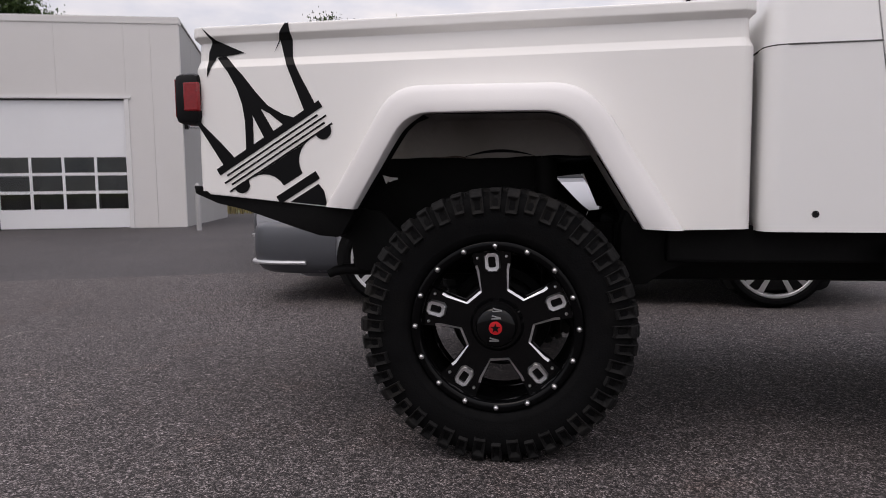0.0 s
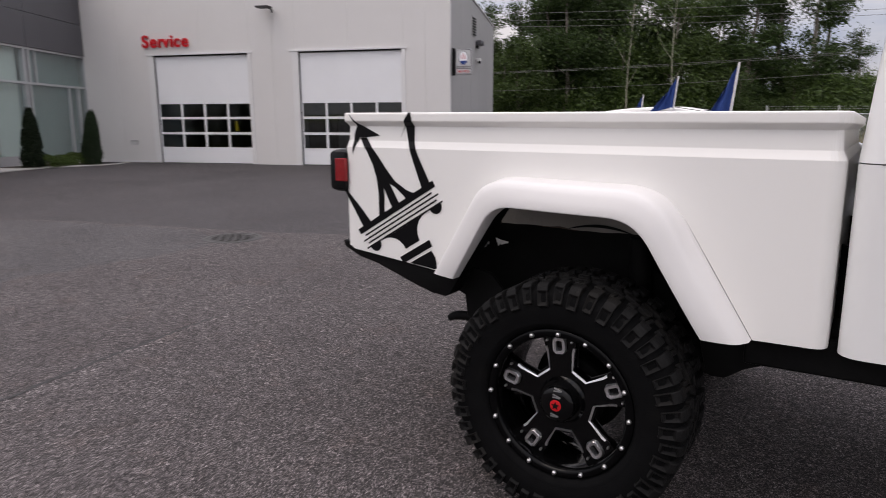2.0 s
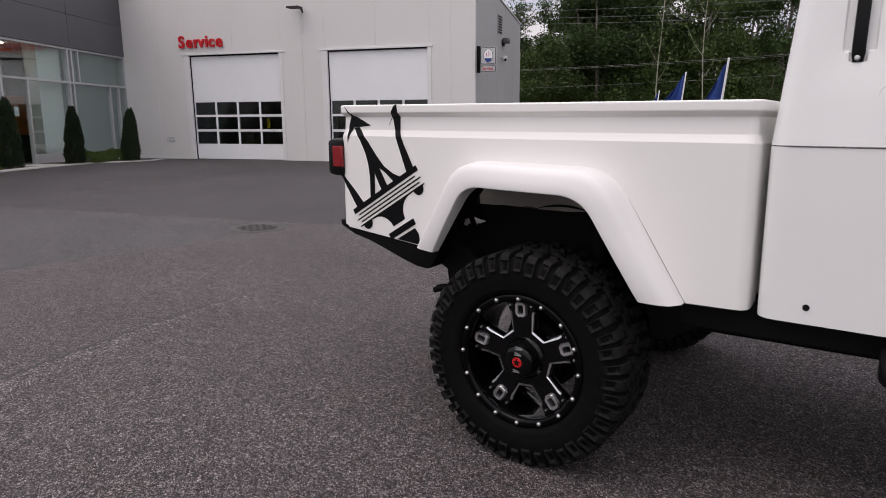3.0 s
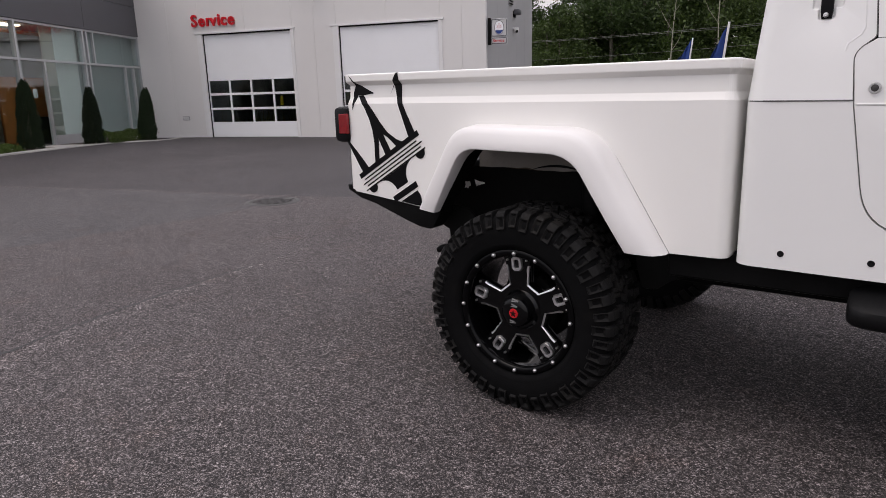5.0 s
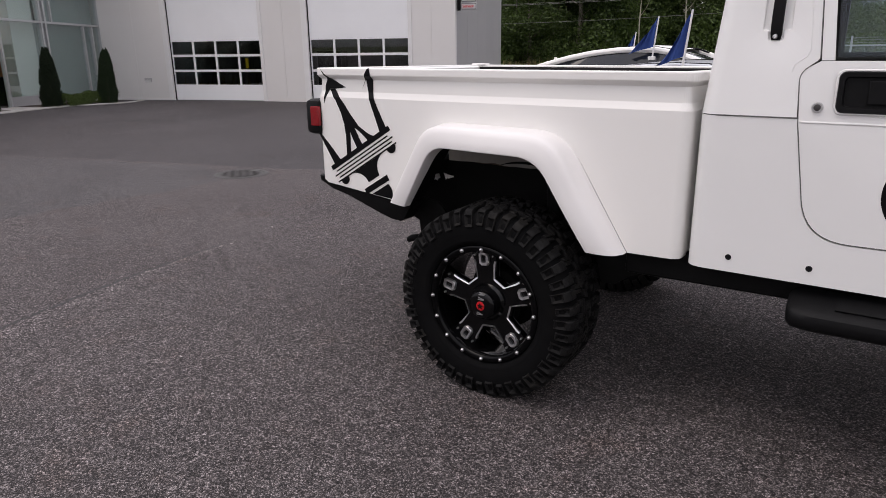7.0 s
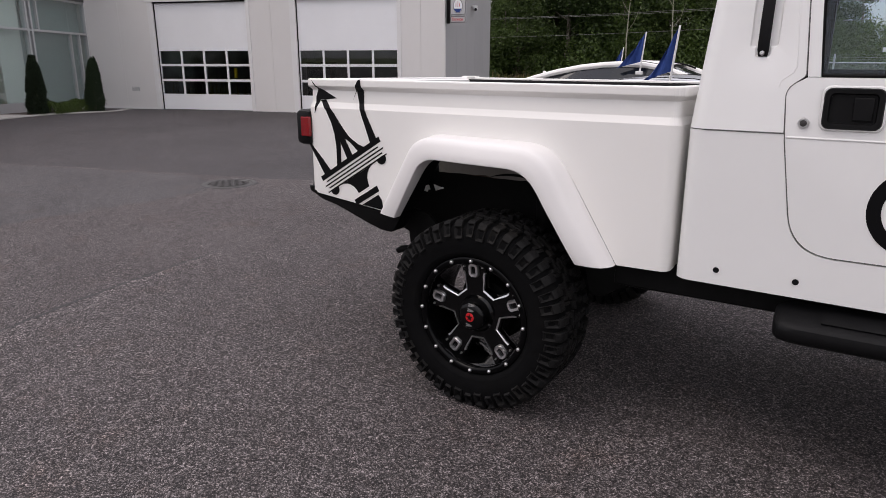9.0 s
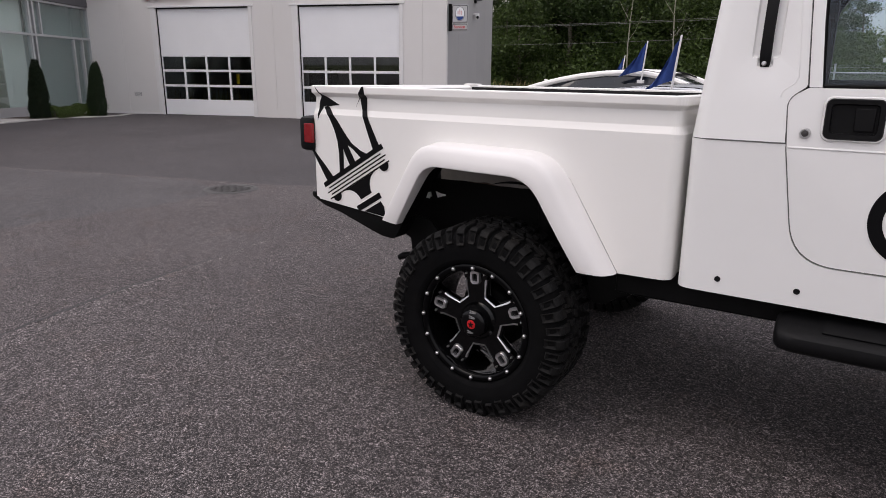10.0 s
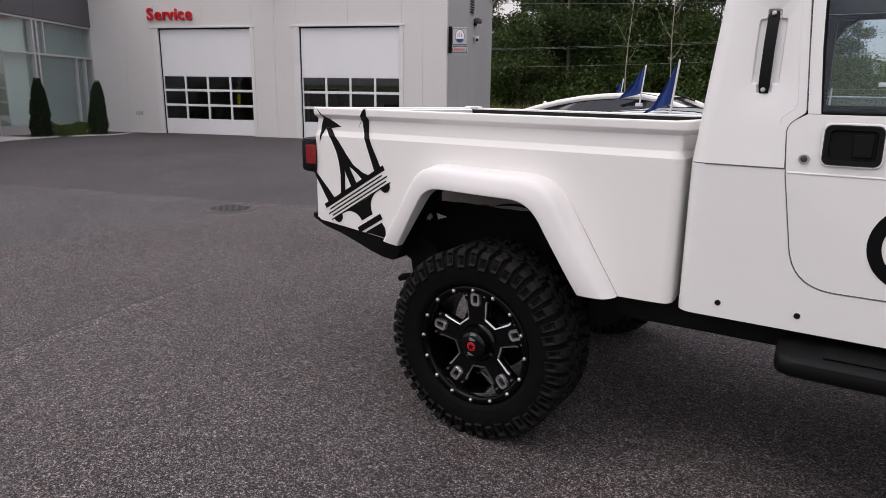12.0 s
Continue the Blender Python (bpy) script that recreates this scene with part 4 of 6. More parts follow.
                wide = (0.0150, 0.0185)
                inner = ((0.066, 0.096, 0.004, 0.0135),)
            if flip:
                poly = [(r, 0.29 - y) for r, y in poly][::-1]
            made = block(poly, aa, *wide)
            for y0, y1, shift, w in inner:
                if flip:
                    y0, y1 = 0.29 - y1, 0.29 - y0
                block([(top, y0), (top, y1), (0.425, y1 + 0.002), (0.425, y0 - 0.002)], aa + shift / 0.44, w, w, 0.12 if flip else -0.12)
            if not flip:
                # a sunk slot in the flank of each lug
                flank = -0.0295 if k % 2 == 0 else -0.02325
                deep = [f for f in made if len(f.verts) == 4 and abs(f.calc_center_median().y - flank) < 0.002]
                for f in deep:
                    f.normal_update()
                bmesh.ops.inset_individual(bm, faces=deep, thickness=0.0122 if k % 2 == 0 else 0.0108, use_even_offset=True)
                for f in deep:
                    for v in f.verts:
                        v.co.y += 0.014
        for row, (y0, y1) in enumerate(((0.104, 0.124), (0.128, 0.160), (0.164, 0.186))):
            aa = a + (0.20 + 0.31 * row) * 2 * math.pi / count + trng.uniform(-0.008, 0.008)
            sk = (0.45 if (k + row) % 2 else -0.45) * trng.uniform(0.6, 1.1)
            w = trng.uniform(0.0135, 0.0185)
            block([(0.4445, y0), (0.4445, y1), (0.424, y1 + 0.003), (0.424, y0 - 0.003)], aa, w, w + 0.003, sk)
    bmesh.ops.bevel(bm, geom=[e for e in bm.edges if len(e.link_faces) == 2 and e.calc_face_angle(0) > 0.6 and e.calc_length() > 0.012], offset=0.0022, segments=1, profile=0.5, affect="EDGES")
    # the load flattens the tyre where it stands
    for v in bm.verts:
        v.co.z = max(v.co.z, -AXLE_Z - 0.003)
    meshes["tread"] = to_mesh("tread", bm, TREAD, smooth=False)
    return meshes


def build_wheel(x, y, turned):
    if not WHEEL_MESHES:
        WHEEL_MESHES.update(wheel_meshes())
    M = WHEEL_MESHES
    wheel = link_mesh("wheel", M["rim"], truck, "gloss black alloy wheel with milled silver edges and a mud tyre")
    wheel.matrix_local = pose(x, y, AXLE_Z, 0, 0, 180 if turned else 0)
    link_mesh("tyre", M["tyre"], wheel, "black mud-terrain tyre sidewall")
    link_mesh("tread", M["tread"], wheel, "deep blocky black rubber tread")
    link_mesh("spoke_face", M["spoke_face"], wheel)
    link_mesh("brake_drum", M["brake_drum"], wheel)
    for nm, words in (("centre_cap", "black domed centre cap"), ("badge_disc", "small red round badge"), ("badge_star", "")):
        link_mesh(nm, M[nm], wheel, words).matrix_local = pose(0, -0.014, 0)
    for d in (-0.038, 0.034, 0.057):
        mark = link_mesh("badge_mark", M["badge_mark"], wheel)
        mark.matrix_local = pose(0.10 * d, -0.0142 + 1.5 * d * d, d, -math.degrees(math.atan(3.0 * d)), 8, 0)
    for k in range(5):
        edge = link_mesh("milled_edge", M["milled_edge"], wheel, "milled silver window edge")
        edge.matrix_local = pose(0, 0, 0, 0, -(58 - 72 * k), 0)
        a = 94 - 72 * k
        badge = link_mesh("spoke_badge", M["spoke_badge"], wheel, "raised milled silver loop")
        badge.matrix_local = pose(0, 0, 0, 0, -a, 0) @ pose(0.206, 0, 0)
        for d in (-12, 12):
            rv = link_mesh("rivet", M["rivet"], wheel)
            rv.matrix_local = pose(0, 0, 0, 0, -(a + d), 0) @ pose(0.226, 0, 0)
    for k in range(16):
        bolt = link_mesh("bead_bolt", M["bead_bolt"], wheel)
        bolt.matrix_local = pose(0, 0, 0, 0, -22.5 * k, 0) @ pose(0.262, 0, 0)


# ---- the cab ----
def cab_y(z):
    """The cab's side leans in above the belt line."""
    return CAB_Y if z < 1.315 else CAB_Y + (z - 1.315) * 0.10


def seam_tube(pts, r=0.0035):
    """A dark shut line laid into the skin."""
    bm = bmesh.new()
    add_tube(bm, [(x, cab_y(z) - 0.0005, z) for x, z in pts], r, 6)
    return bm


WRAP = CAB_R * math.pi / 2  # length of skin that goes round a rear corner


def cut_corner(bm, slope=0.0):
    """Cut lines where a skin will bend round the cab's rear corner."""
    for k in range(-1, 10):
        x = CAB_X0 + CAB_R - WRAP * k / 9 + (0.012 - WRAP / 9 if k < 0 else 0.0)
        bmesh.ops.bisect_plane(bm, geom=bm.verts[:] + bm.edges[:] + bm.faces[:], plane_co=(x, 0, 1.3145), plane_no=(1, 0, -slope))


def bend_corner(bm, slope=0.0):
    """Bend a side skin round the cab's rear corner; what lies beyond it runs along the back."""
    for v in bm.verts:
        edge = CAB_X0 + CAB_R + slope * (v.co.z - 1.3145)
        run, deep = edge - v.co.x, v.co.y - cab_y(v.co.z)
        if run > 0:
            a = min(run, WRAP) / CAB_R
            v.co.x = edge - (CAB_R - deep) * math.sin(a)
            v.co.y = cab_y(v.co.z) + CAB_R - (CAB_R - deep) * math.cos(a) + max(0.0, run - WRAP)


def cab_skin(outline, thick=0.03):
    """A sheet with the cab's lean, from an outline in x and z."""
    bm = bmesh.new()
    vs = [bm.verts.new((x, 0, z)) for x, z in outline]
    face = bm.faces.new(vs)
    face.normal_update()
    bmesh.ops.triangulate(bm, faces=[face])
    bmesh.ops.bisect_plane(bm, geom=bm.verts[:] + bm.edges[:] + bm.faces[:], plane_co=(0, 0, 1.315), plane_no=(0, 0, 1))
    cut_corner(bm)
    res = bmesh.ops.extrude_face_region(bm, geom=bm.faces[:])
    back = {v for v in res["geom"] if isinstance(v, bmesh.types.BMVert)}
    for v in bm.verts:
        v.co.y = cab_y(v.co.z) + (thick if v in back else 0.0)
    rim = [e for e in bm.edges if len(e.link_faces) == 2 and e.calc_face_angle(0) > 1.2 and all(v not in back for v in e.verts)]
    bmesh.ops.bevel(bm, geom=rim, offset=0.006, segments=2, profile=0.5, affect="EDGES")
    bend_corner(bm)
    return bm


def build_cab():
    x0 = CAB_X0
    # door outline, hinged edge far ahead; its rear edge leans
    rear = fillet([(1.166, 1.93), (1.203, 1.505), (1.146, 1.46), (1.163, 1.29), (1.228, 0.893), (1.56, 0.893)], [0.02, 0.055, 0.05, 0.17], 9)
    edge = [tuple(p) for p in rear]
    gap = 0.0034
    # quarter panel below the belt, and the hardtop above it
    quarter = [(x0 + CAB_R - WRAP - 0.04, 0.735), (2.16, 0.725), (2.16, 0.885), (1.56, 0.888)] + [(x - gap, z - 0.004) for x, z in edge[::-1] if z < 1.306 and x < 1.55] + [(1.158, 1.3105), (x0 + CAB_R - WRAP - 0.04, 1.3105)]
    part("quarter_panel", cab_skin(quarter), WHITE_TOP, truck, "satin white lower cab panel")
    top = [(x0 + CAB_R - WRAP - 0.04, 1.3145), (1.1555, 1.3145)] + [(x - gap, z) for x, z in edge[::-1] if z > 1.33] + [(1.162, 2.0), (x0 + CAB_R - WRAP + 0.021, 2.0)]
    # the dish has a pocket at each end, where the strap is bolted on
    dish = [(1.0110, 1.72), (1.0108, 1.5965), (1.0300, 1.5965), (1.0310, 1.5640), (1.0815, 1.5645), (1.0805, 1.5968), (1.1030, 1.5970), (1.1060, 1.8195), (1.0855, 1.8195), (1.0835, 1.8520), (1.0360, 1.8530), (1.0375, 1.8198), (1.0138, 1.8200), (1.0112, 1.73)]
    tray = [tuple(p) for p in fillet(dish, [0.014, 0.005, 0.010, 0.010, 0.005, 0.014] * 2, 3)]
    bm = bmesh.new()
    loops = []
    for run in (top, tray):
        vs = [bm.verts.new((x, cab_y(z), z)) for x, z in run]
        loops.append(vs)
        for k in range(len(vs)):
            bm.edges.new((vs[k], vs[(k + 1) % len(vs)]))
    bmesh.ops.triangle_fill(bm, edges=bm.edges[:], use_beauty=True, normal=(0, -1, 0))
    # dished recess behind the strap
    for inset, deep in ((0.0012, 0.0005), (0.0045, 0.0080), (0.0075, 0.0100)):
        ring = [bm.verts.new((1.057 + (x - 1.057) * (1 - inset / 0.049), cab_y(z) + deep, 1.708 + (z - 1.708) * (1 - inset / 0.145))) for x, z in tray]
        for k in range(len(ring)):
            bm.faces.new((loops[1][k], loops[1][(k + 1) % len(ring)], ring[(k + 1) % len(ring)], ring[k]))
        loops[1] = ring
    bm.faces.new(loops[1])
    cut_corner(bm, 0.089)
    bend_corner(bm, 0.089)
    part("hardtop", bm, WHITE_TOP, truck, "satin white removable hardtop", angle=30)
    # folded edge ahead of the door opening
    fold = bmesh.new()
    add_tube(fold, [(x, cab_y(z) + 0.0035, z) for x, z in ((1.136, 1.99), (1.150, 1.75), (1.168, 1.535), (1.160, 1.515), (1.125, 1.488), (1.120, 1.465))], 0.005, 8)
    part("pillar_fold", fold, WHITE_TOP, truck)
    # rear wall of the cab with its rounded corner
    def back_row(z, shift, tuck=0.0):
        y, r = cab_y(z), CAB_R
        row = []
        for k in range(11):
            a = radians(90 * k / 10)
            row.append((x0 + shift + tuck + (r - tuck) * (1 - math.sin(a)), y + tuck + (r - tuck) * (1 - math.cos(a)), z))
        return row
    for low, high, label in (((0.745, 0.0), (1.309, 0.0), "satin white rear wall of the cab"), ((1.316, 0.0), (1.995, 0.061), "satin white rear wall of the hardtop")):
        rows = []
        for z, shift in (low, high):
            near, far = back_row(z, shift), back_row(z, shift)
            rows.append([(x0 + shift + 0.004, near[-1][1] + 0.02, z), (x0 + shift + 0.004, 0.9, z)] + [(x, 1.92 - y, zz) for x, y, zz in far[::-1]])
        part("cab_rear_wall", loft(rows), WHITE_TOP, truck, label, angle=30)
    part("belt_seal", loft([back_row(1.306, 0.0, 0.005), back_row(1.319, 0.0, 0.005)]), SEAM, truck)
    part("roof", box(0.90, 2.20, 0.235, 1.685, 1.985, 2.03, 0.02), WHITE_TOP, truck, "flat satin white roof")
    part("cab_floor", box(0.86, 2.2, 0.24, 1.68, 0.74, 0.78), PLASTIC, truck)
    # door: lower skin and the window surround
    door_low = [(2.10, 0.893)] + [(x, z) for x, z in edge[::-1] if z < 1.496] + [(1.205, 1.500), (2.10, 1.500)]
    door = part("door", cab_skin(door_low), WHITE_TOP, truck, "closed satin white cab door")
    part("door_frame", cab_skin([(1.205, 1.502), (1.244, 1.502), (1.222, 1.72), (1.212, 1.88), (2.10, 1.88), (2.10, 1.95), (1.168, 1.95), (1.185, 1.72)]), WHITE_TOP, door)
    pane = part("window_pane", cab_skin([(1.244, 1.505), (2.09, 1.505), (2.09, 1.885), (1.212, 1.885), (1.222, 1.72)], 0.005), CABGLASS, door, "dark tinted side window")
    pane.location.y = 0.014
    seal = bmesh.new()
    add_tube(seal, [(x, cab_y(z) + 0.006, z) for x, z in ((2.09, 1.506), (1.247, 1.506), (1.224, 1.72), (1.215, 1.87))], 0.006, 6)
    part("window_seal", seal, BLACK, door)
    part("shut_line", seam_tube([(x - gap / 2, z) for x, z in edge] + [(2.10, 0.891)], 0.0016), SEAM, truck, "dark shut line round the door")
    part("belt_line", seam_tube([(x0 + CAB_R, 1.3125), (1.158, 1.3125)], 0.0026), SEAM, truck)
    # a pressed crease along the door
    crease = bmesh.new()
    add_tube(crease, [(1.166, CAB_Y + 0.0035, 1.300), (1.6, CAB_Y + 0.0035, 1.300), (2.09, CAB_Y + 0.0035, 1.300)], 0.006, 8)
    part("door_crease", crease, WHITE_TOP, door)
    # handle: a bright rim, a black cup and paddle
    yb = CAB_Y
    hx, hz = 1.352, 1.402
    rows = [[(hx + x, yb + d, hz + z) for x, z in rounded_rect(-w, w, -h, h, r, 5)] for w, h, r, d in ((0.094, 0.074, 0.026, 0.001), (0.091, 0.071, 0.025, -0.006), (0.087, 0.067, 0.023, -0.006))]
    part("handle_surround", loft(rows, closed_rows=True), WHITE_TOP, door)
    rows = [[(hx + x, yb + d, hz + z) for x, z in rounded_rect(-w, w, -h, h, r, 5)] for w, h, r, d in ((0.087, 0.067, 0.022, -0.004), (0.084, 0.064, 0.021, -0.012), (0.070, 0.050, 0.015, -0.011), (0.066, 0.046, 0.013, 0.0))]
    bm = loft(rows, closed_rows=True)
    bm.faces.new([bm.verts.new((hx + x, yb + 0.001, hz + z)) for x, z in rounded_rect(-0.066, 0.066, -0.046, 0.046, 0.013, 5)])
    part("door_handle", bm, PLASTIC, door, "black plastic paddle door handle")
    bm = box(hx + 0.0, hx + 0.058, yb - 0.008, yb + 0.004, hz - 0.038, hz + 0.038, 0.004)
    part("paddle", bm, PLASTIC, door)
    bm = bmesh.new()
    add_lathe(bm, [(0.0, -0.004), (0.008, -0.0045), (0.009, -0.0065), (0.0150, -0.0065), (0.0175, -0.003), (0.018, 0.002)], 20)
    lock = part("door_lock", bm, STEEL, door, "round steel door lock")
    lock.location = (1.213, yb, 1.350)
    bm = bmesh.new()
    add_lathe(bm, [(0.0, -0.0075), (0.009, -0.0072), (0.0125, -0.0060), (0.0128, -0.004)], 18)
    part("lock_core", bm, IRON, lock)
    # body plugs
    for x in (0.987, 1.258, 1.56):
        bm = bmesh.new()
        add_lathe(bm, [(0.0, -0.002), (0.010, -0.003), (0.0118, 0.001)], 16)
        plug = part("body_plug", bm, PLASTIC, truck)
        plug.location = (x, yb, 0.790)
    # ring decal on the door
    bm = bmesh.new()
    rc, rx = (1.585, 1.078), 0.150
    for k in range(64):
        a0, a1 = 2 * math.pi * k / 64, 2 * math.pi * (k + 1) / 64
        vs = [bm.verts.new((rc[0] + r * math.cos(a), yb - 0.0018, rc[1] + r * math.sin(a))) for r, a in ((rx, a0), (rx, a1), (rx - 0.043, a1), (rx - 0.043, a0))]
        bm.faces.new(vs)
    part("ring_decal", bm, VINYL, door, "black vinyl ring emblem on the door", smooth=False)
    # strap across the recess
    rows = []
    for k in range(13):
        t = k / 12
        z = 1.5678 + 0.2762 * t
        x = 1.0557 + 0.0037 * t
        out = 0.001 + 0.017 * math.sin(math.pi * t) ** 0.6
        w = 0.0185 - 0.004 * (abs(2 * t - 1) > 0.99)
        rows.append([(x + a * w, cab_y(z) - out + d, z) for a, d in ((-1.0, 0.003), (-0.9, 0.0), (0.9, 0.0), (1.0, 0.003), (1.0, 0.006), (-1.0, 0.006))])
    strap = part("grab_strap", loft(rows, closed_rows=True, caps=True), PLASTIC, truck, "black strap handle bolted to the hardtop")
    for z, x in ((1.579, 1.0545), (1.836, 1.0592)):
        bm = bmesh.new()
        add_lathe(bm, [(0.0, -0.003), (0.003, -0.005), (0.0075, -0.004), (0.0085, 0.004)], 12)
        sc = part("strap_screw", bm, STEEL, strap)
        sc.location = (x, cab_y(z) - 0.010, z)
    # the plain far side and the bonnet ahead
    for x_a, x_b, z_a, z_b in ((0.86, 2.16, 0.735, 1.49), (0.86, 1.140, 1.491, 1.94), (2.06, 2.16, 1.491, 1.94), (0.86, 2.16, 1.941, 1.99)):
        part("far_cab_side", box(x_a, x_b, 1.74, 1.77, z_a, z_b, 0.004), WHITE_TOP, truck)
    part("far_window_corner", prism([(1.140, 1.94), (1.140, 1.76), (1.152, 1.84), (1.185, 1.895), (1.245, 1.928), (1.33, 1.94)], 1.742, 1.765), BLACK, truck)
    part("headliner", box(0.91, 2.15, 0.25, 1.67, 1.955, 1.983), PLASTIC, truck)
    part("inner_lining", box(0.868, 1.146, 1.70, 1.737, 1.0, 1.94), PLASTIC, truck)
    part("inner_lining", box(1.147, 2.10, 1.70, 1.737, 1.0, 1.500), PLASTIC, truck)
    part("inner_lining", box(0.868, 2.10, 1.69, 1.699, 1.925, 1.955), PLASTIC, truck)
    part("inner_lining", box(0.905, 0.925, 0.26, 1.69, 1.0, 1.95), PLASTIC, truck)
    for y in (0.42, 1.08):
        part("seat_back", loft([[(x + lean, y + yy, z) for x, yy in rounded_rect(1.20, 1.34, 0.0, 0.46, 0.05, 4)] for z, lean in ((0.78, 0.06), (1.1, 0.03), (1.38, 0.0), (1.44, 0.0))], closed_rows=True, caps=True), PLASTIC, truck, "dark cloth seat back")
    part("windscreen", loft([[(2.16, 0.24, 1.30), (2.16, 1.68, 1.30)], [(2.08, 0.28, 1.98), (2.08, 1.64, 1.98)]]), CARGLASS, truck)
    part("bonnet", box(2.16, 3.30, 0.36, 1.56, 0.85, 1.30, 0.04), WHITE, truck)
    for ya, yb2 in ((0.12, 0.40), (1.52, 1.80)):
        part("front_fender", box(2.28, 3.24, ya, yb2, 1.02, 1.09, 0.03), WHITE, truck)
    part("front_bumper", box(3.34, 3.50, 0.25, 1.67, 0.62, 0.80, 0.03), BLACK, truck)
    # side step: a broad board with a raised outer lip
    section = [(0.095, -0.030), (0.050, -0.046), (-0.030, -0.054), (-0.066, -0.048), (-0.082, -0.030), (-0.086, -0.006), (-0.082, 0.012), (-0.070, 0.021), (-0.050, 0.026), (0.000, 0.036), (0.050, 0.048), (0.095, 0.058)]
    for side in (0, 1):
        rows = []
        for x, k in ((1.205, 0.30), (1.212, 0.62), (1.230, 0.86), (1.262, 0.97), (1.30, 1.0), (2.06, 1.0), (2.10, 0.95), (2.13, 0.8), (2.145, 0.4)):
            cy, cz = 0.145 - 0.03 * k, 0.640
            row = [(x, cy + y * k, cz + z * (0.55 + 0.45 * k)) for y, z in section]
            rows.append([(x, 1.92 - y, z) for x, y, z in row] if side else row)
        step = part("side_step", loft(rows, closed_rows=True, caps=True), PLASTIC, truck, "broad black side step under the door")
        pad = part("step_pad", prism([(1.36, 0.0), (2.02, 0.0), (2.02, 0.005), (1.36, 0.005)], 0.0, 0.095), PLASTIC, step)
        pad.matrix_local = pose(0, 1.84, 0.671, -13, 0, 0) @ Matrix.Diagonal((1, -1, 1, 1)) if side else pose(0, 0.080, 0.671, 13, 0, 0)
        for x in (1.45, 1.95):
            lo, hi = (1.62, 1.73) if side else (0.19, 0.30)
            part("step_bracket", box(x, x + 0.06, lo, hi, 0.62, 0.66, 0.005), BLACK, step)


build_bed()
build_flare(1, BED_Y)
build_flare(-1, FAR_Y)
build_underbody()
tail_light(BED_Y, 1)
tail_light(FAR_Y, -1)
build_trident()
build_wheel(0.0, 0.0, False)
build_wheel(0.0, 1.92, True)
build_wheel(2.76, 0.0, False)
build_wheel(2.76, 1.92, True)
build_cab()


# ---- the workshop building ----
WALL_M = Matrix.Translation((-4.563, 14.677, 0)) @ pose(0, 0, 0, 0, 0, 17.27)
workshop = thing("service_building", "off-white panelled workshop with two white overhead doors", "building", WALL_M)
W0, W1, ROOF_Z = -15.70, -4.35, 5.0
DOOR_SPANS = [(-13.30, -10.11), (-8.70, -5.60)]
DOOR_H = 3.085


def text_mesh(name, body, size, depth, mat, bold=0.0):
    cu = bpy.data.curves.new(name, "FONT")
    cu.body, cu.size, cu.extrude, cu.offset = body, size, depth, bold
    tmp = new(name, cu)
    me = bpy.data.meshes.new_from_object(tmp.evaluated_get(bpy.context.evaluated_depsgraph_get()))
    bpy.data.objects.remove(tmp)
    me.name = name
    me.materials.clear()
    me.materials.append(mat)
    return me


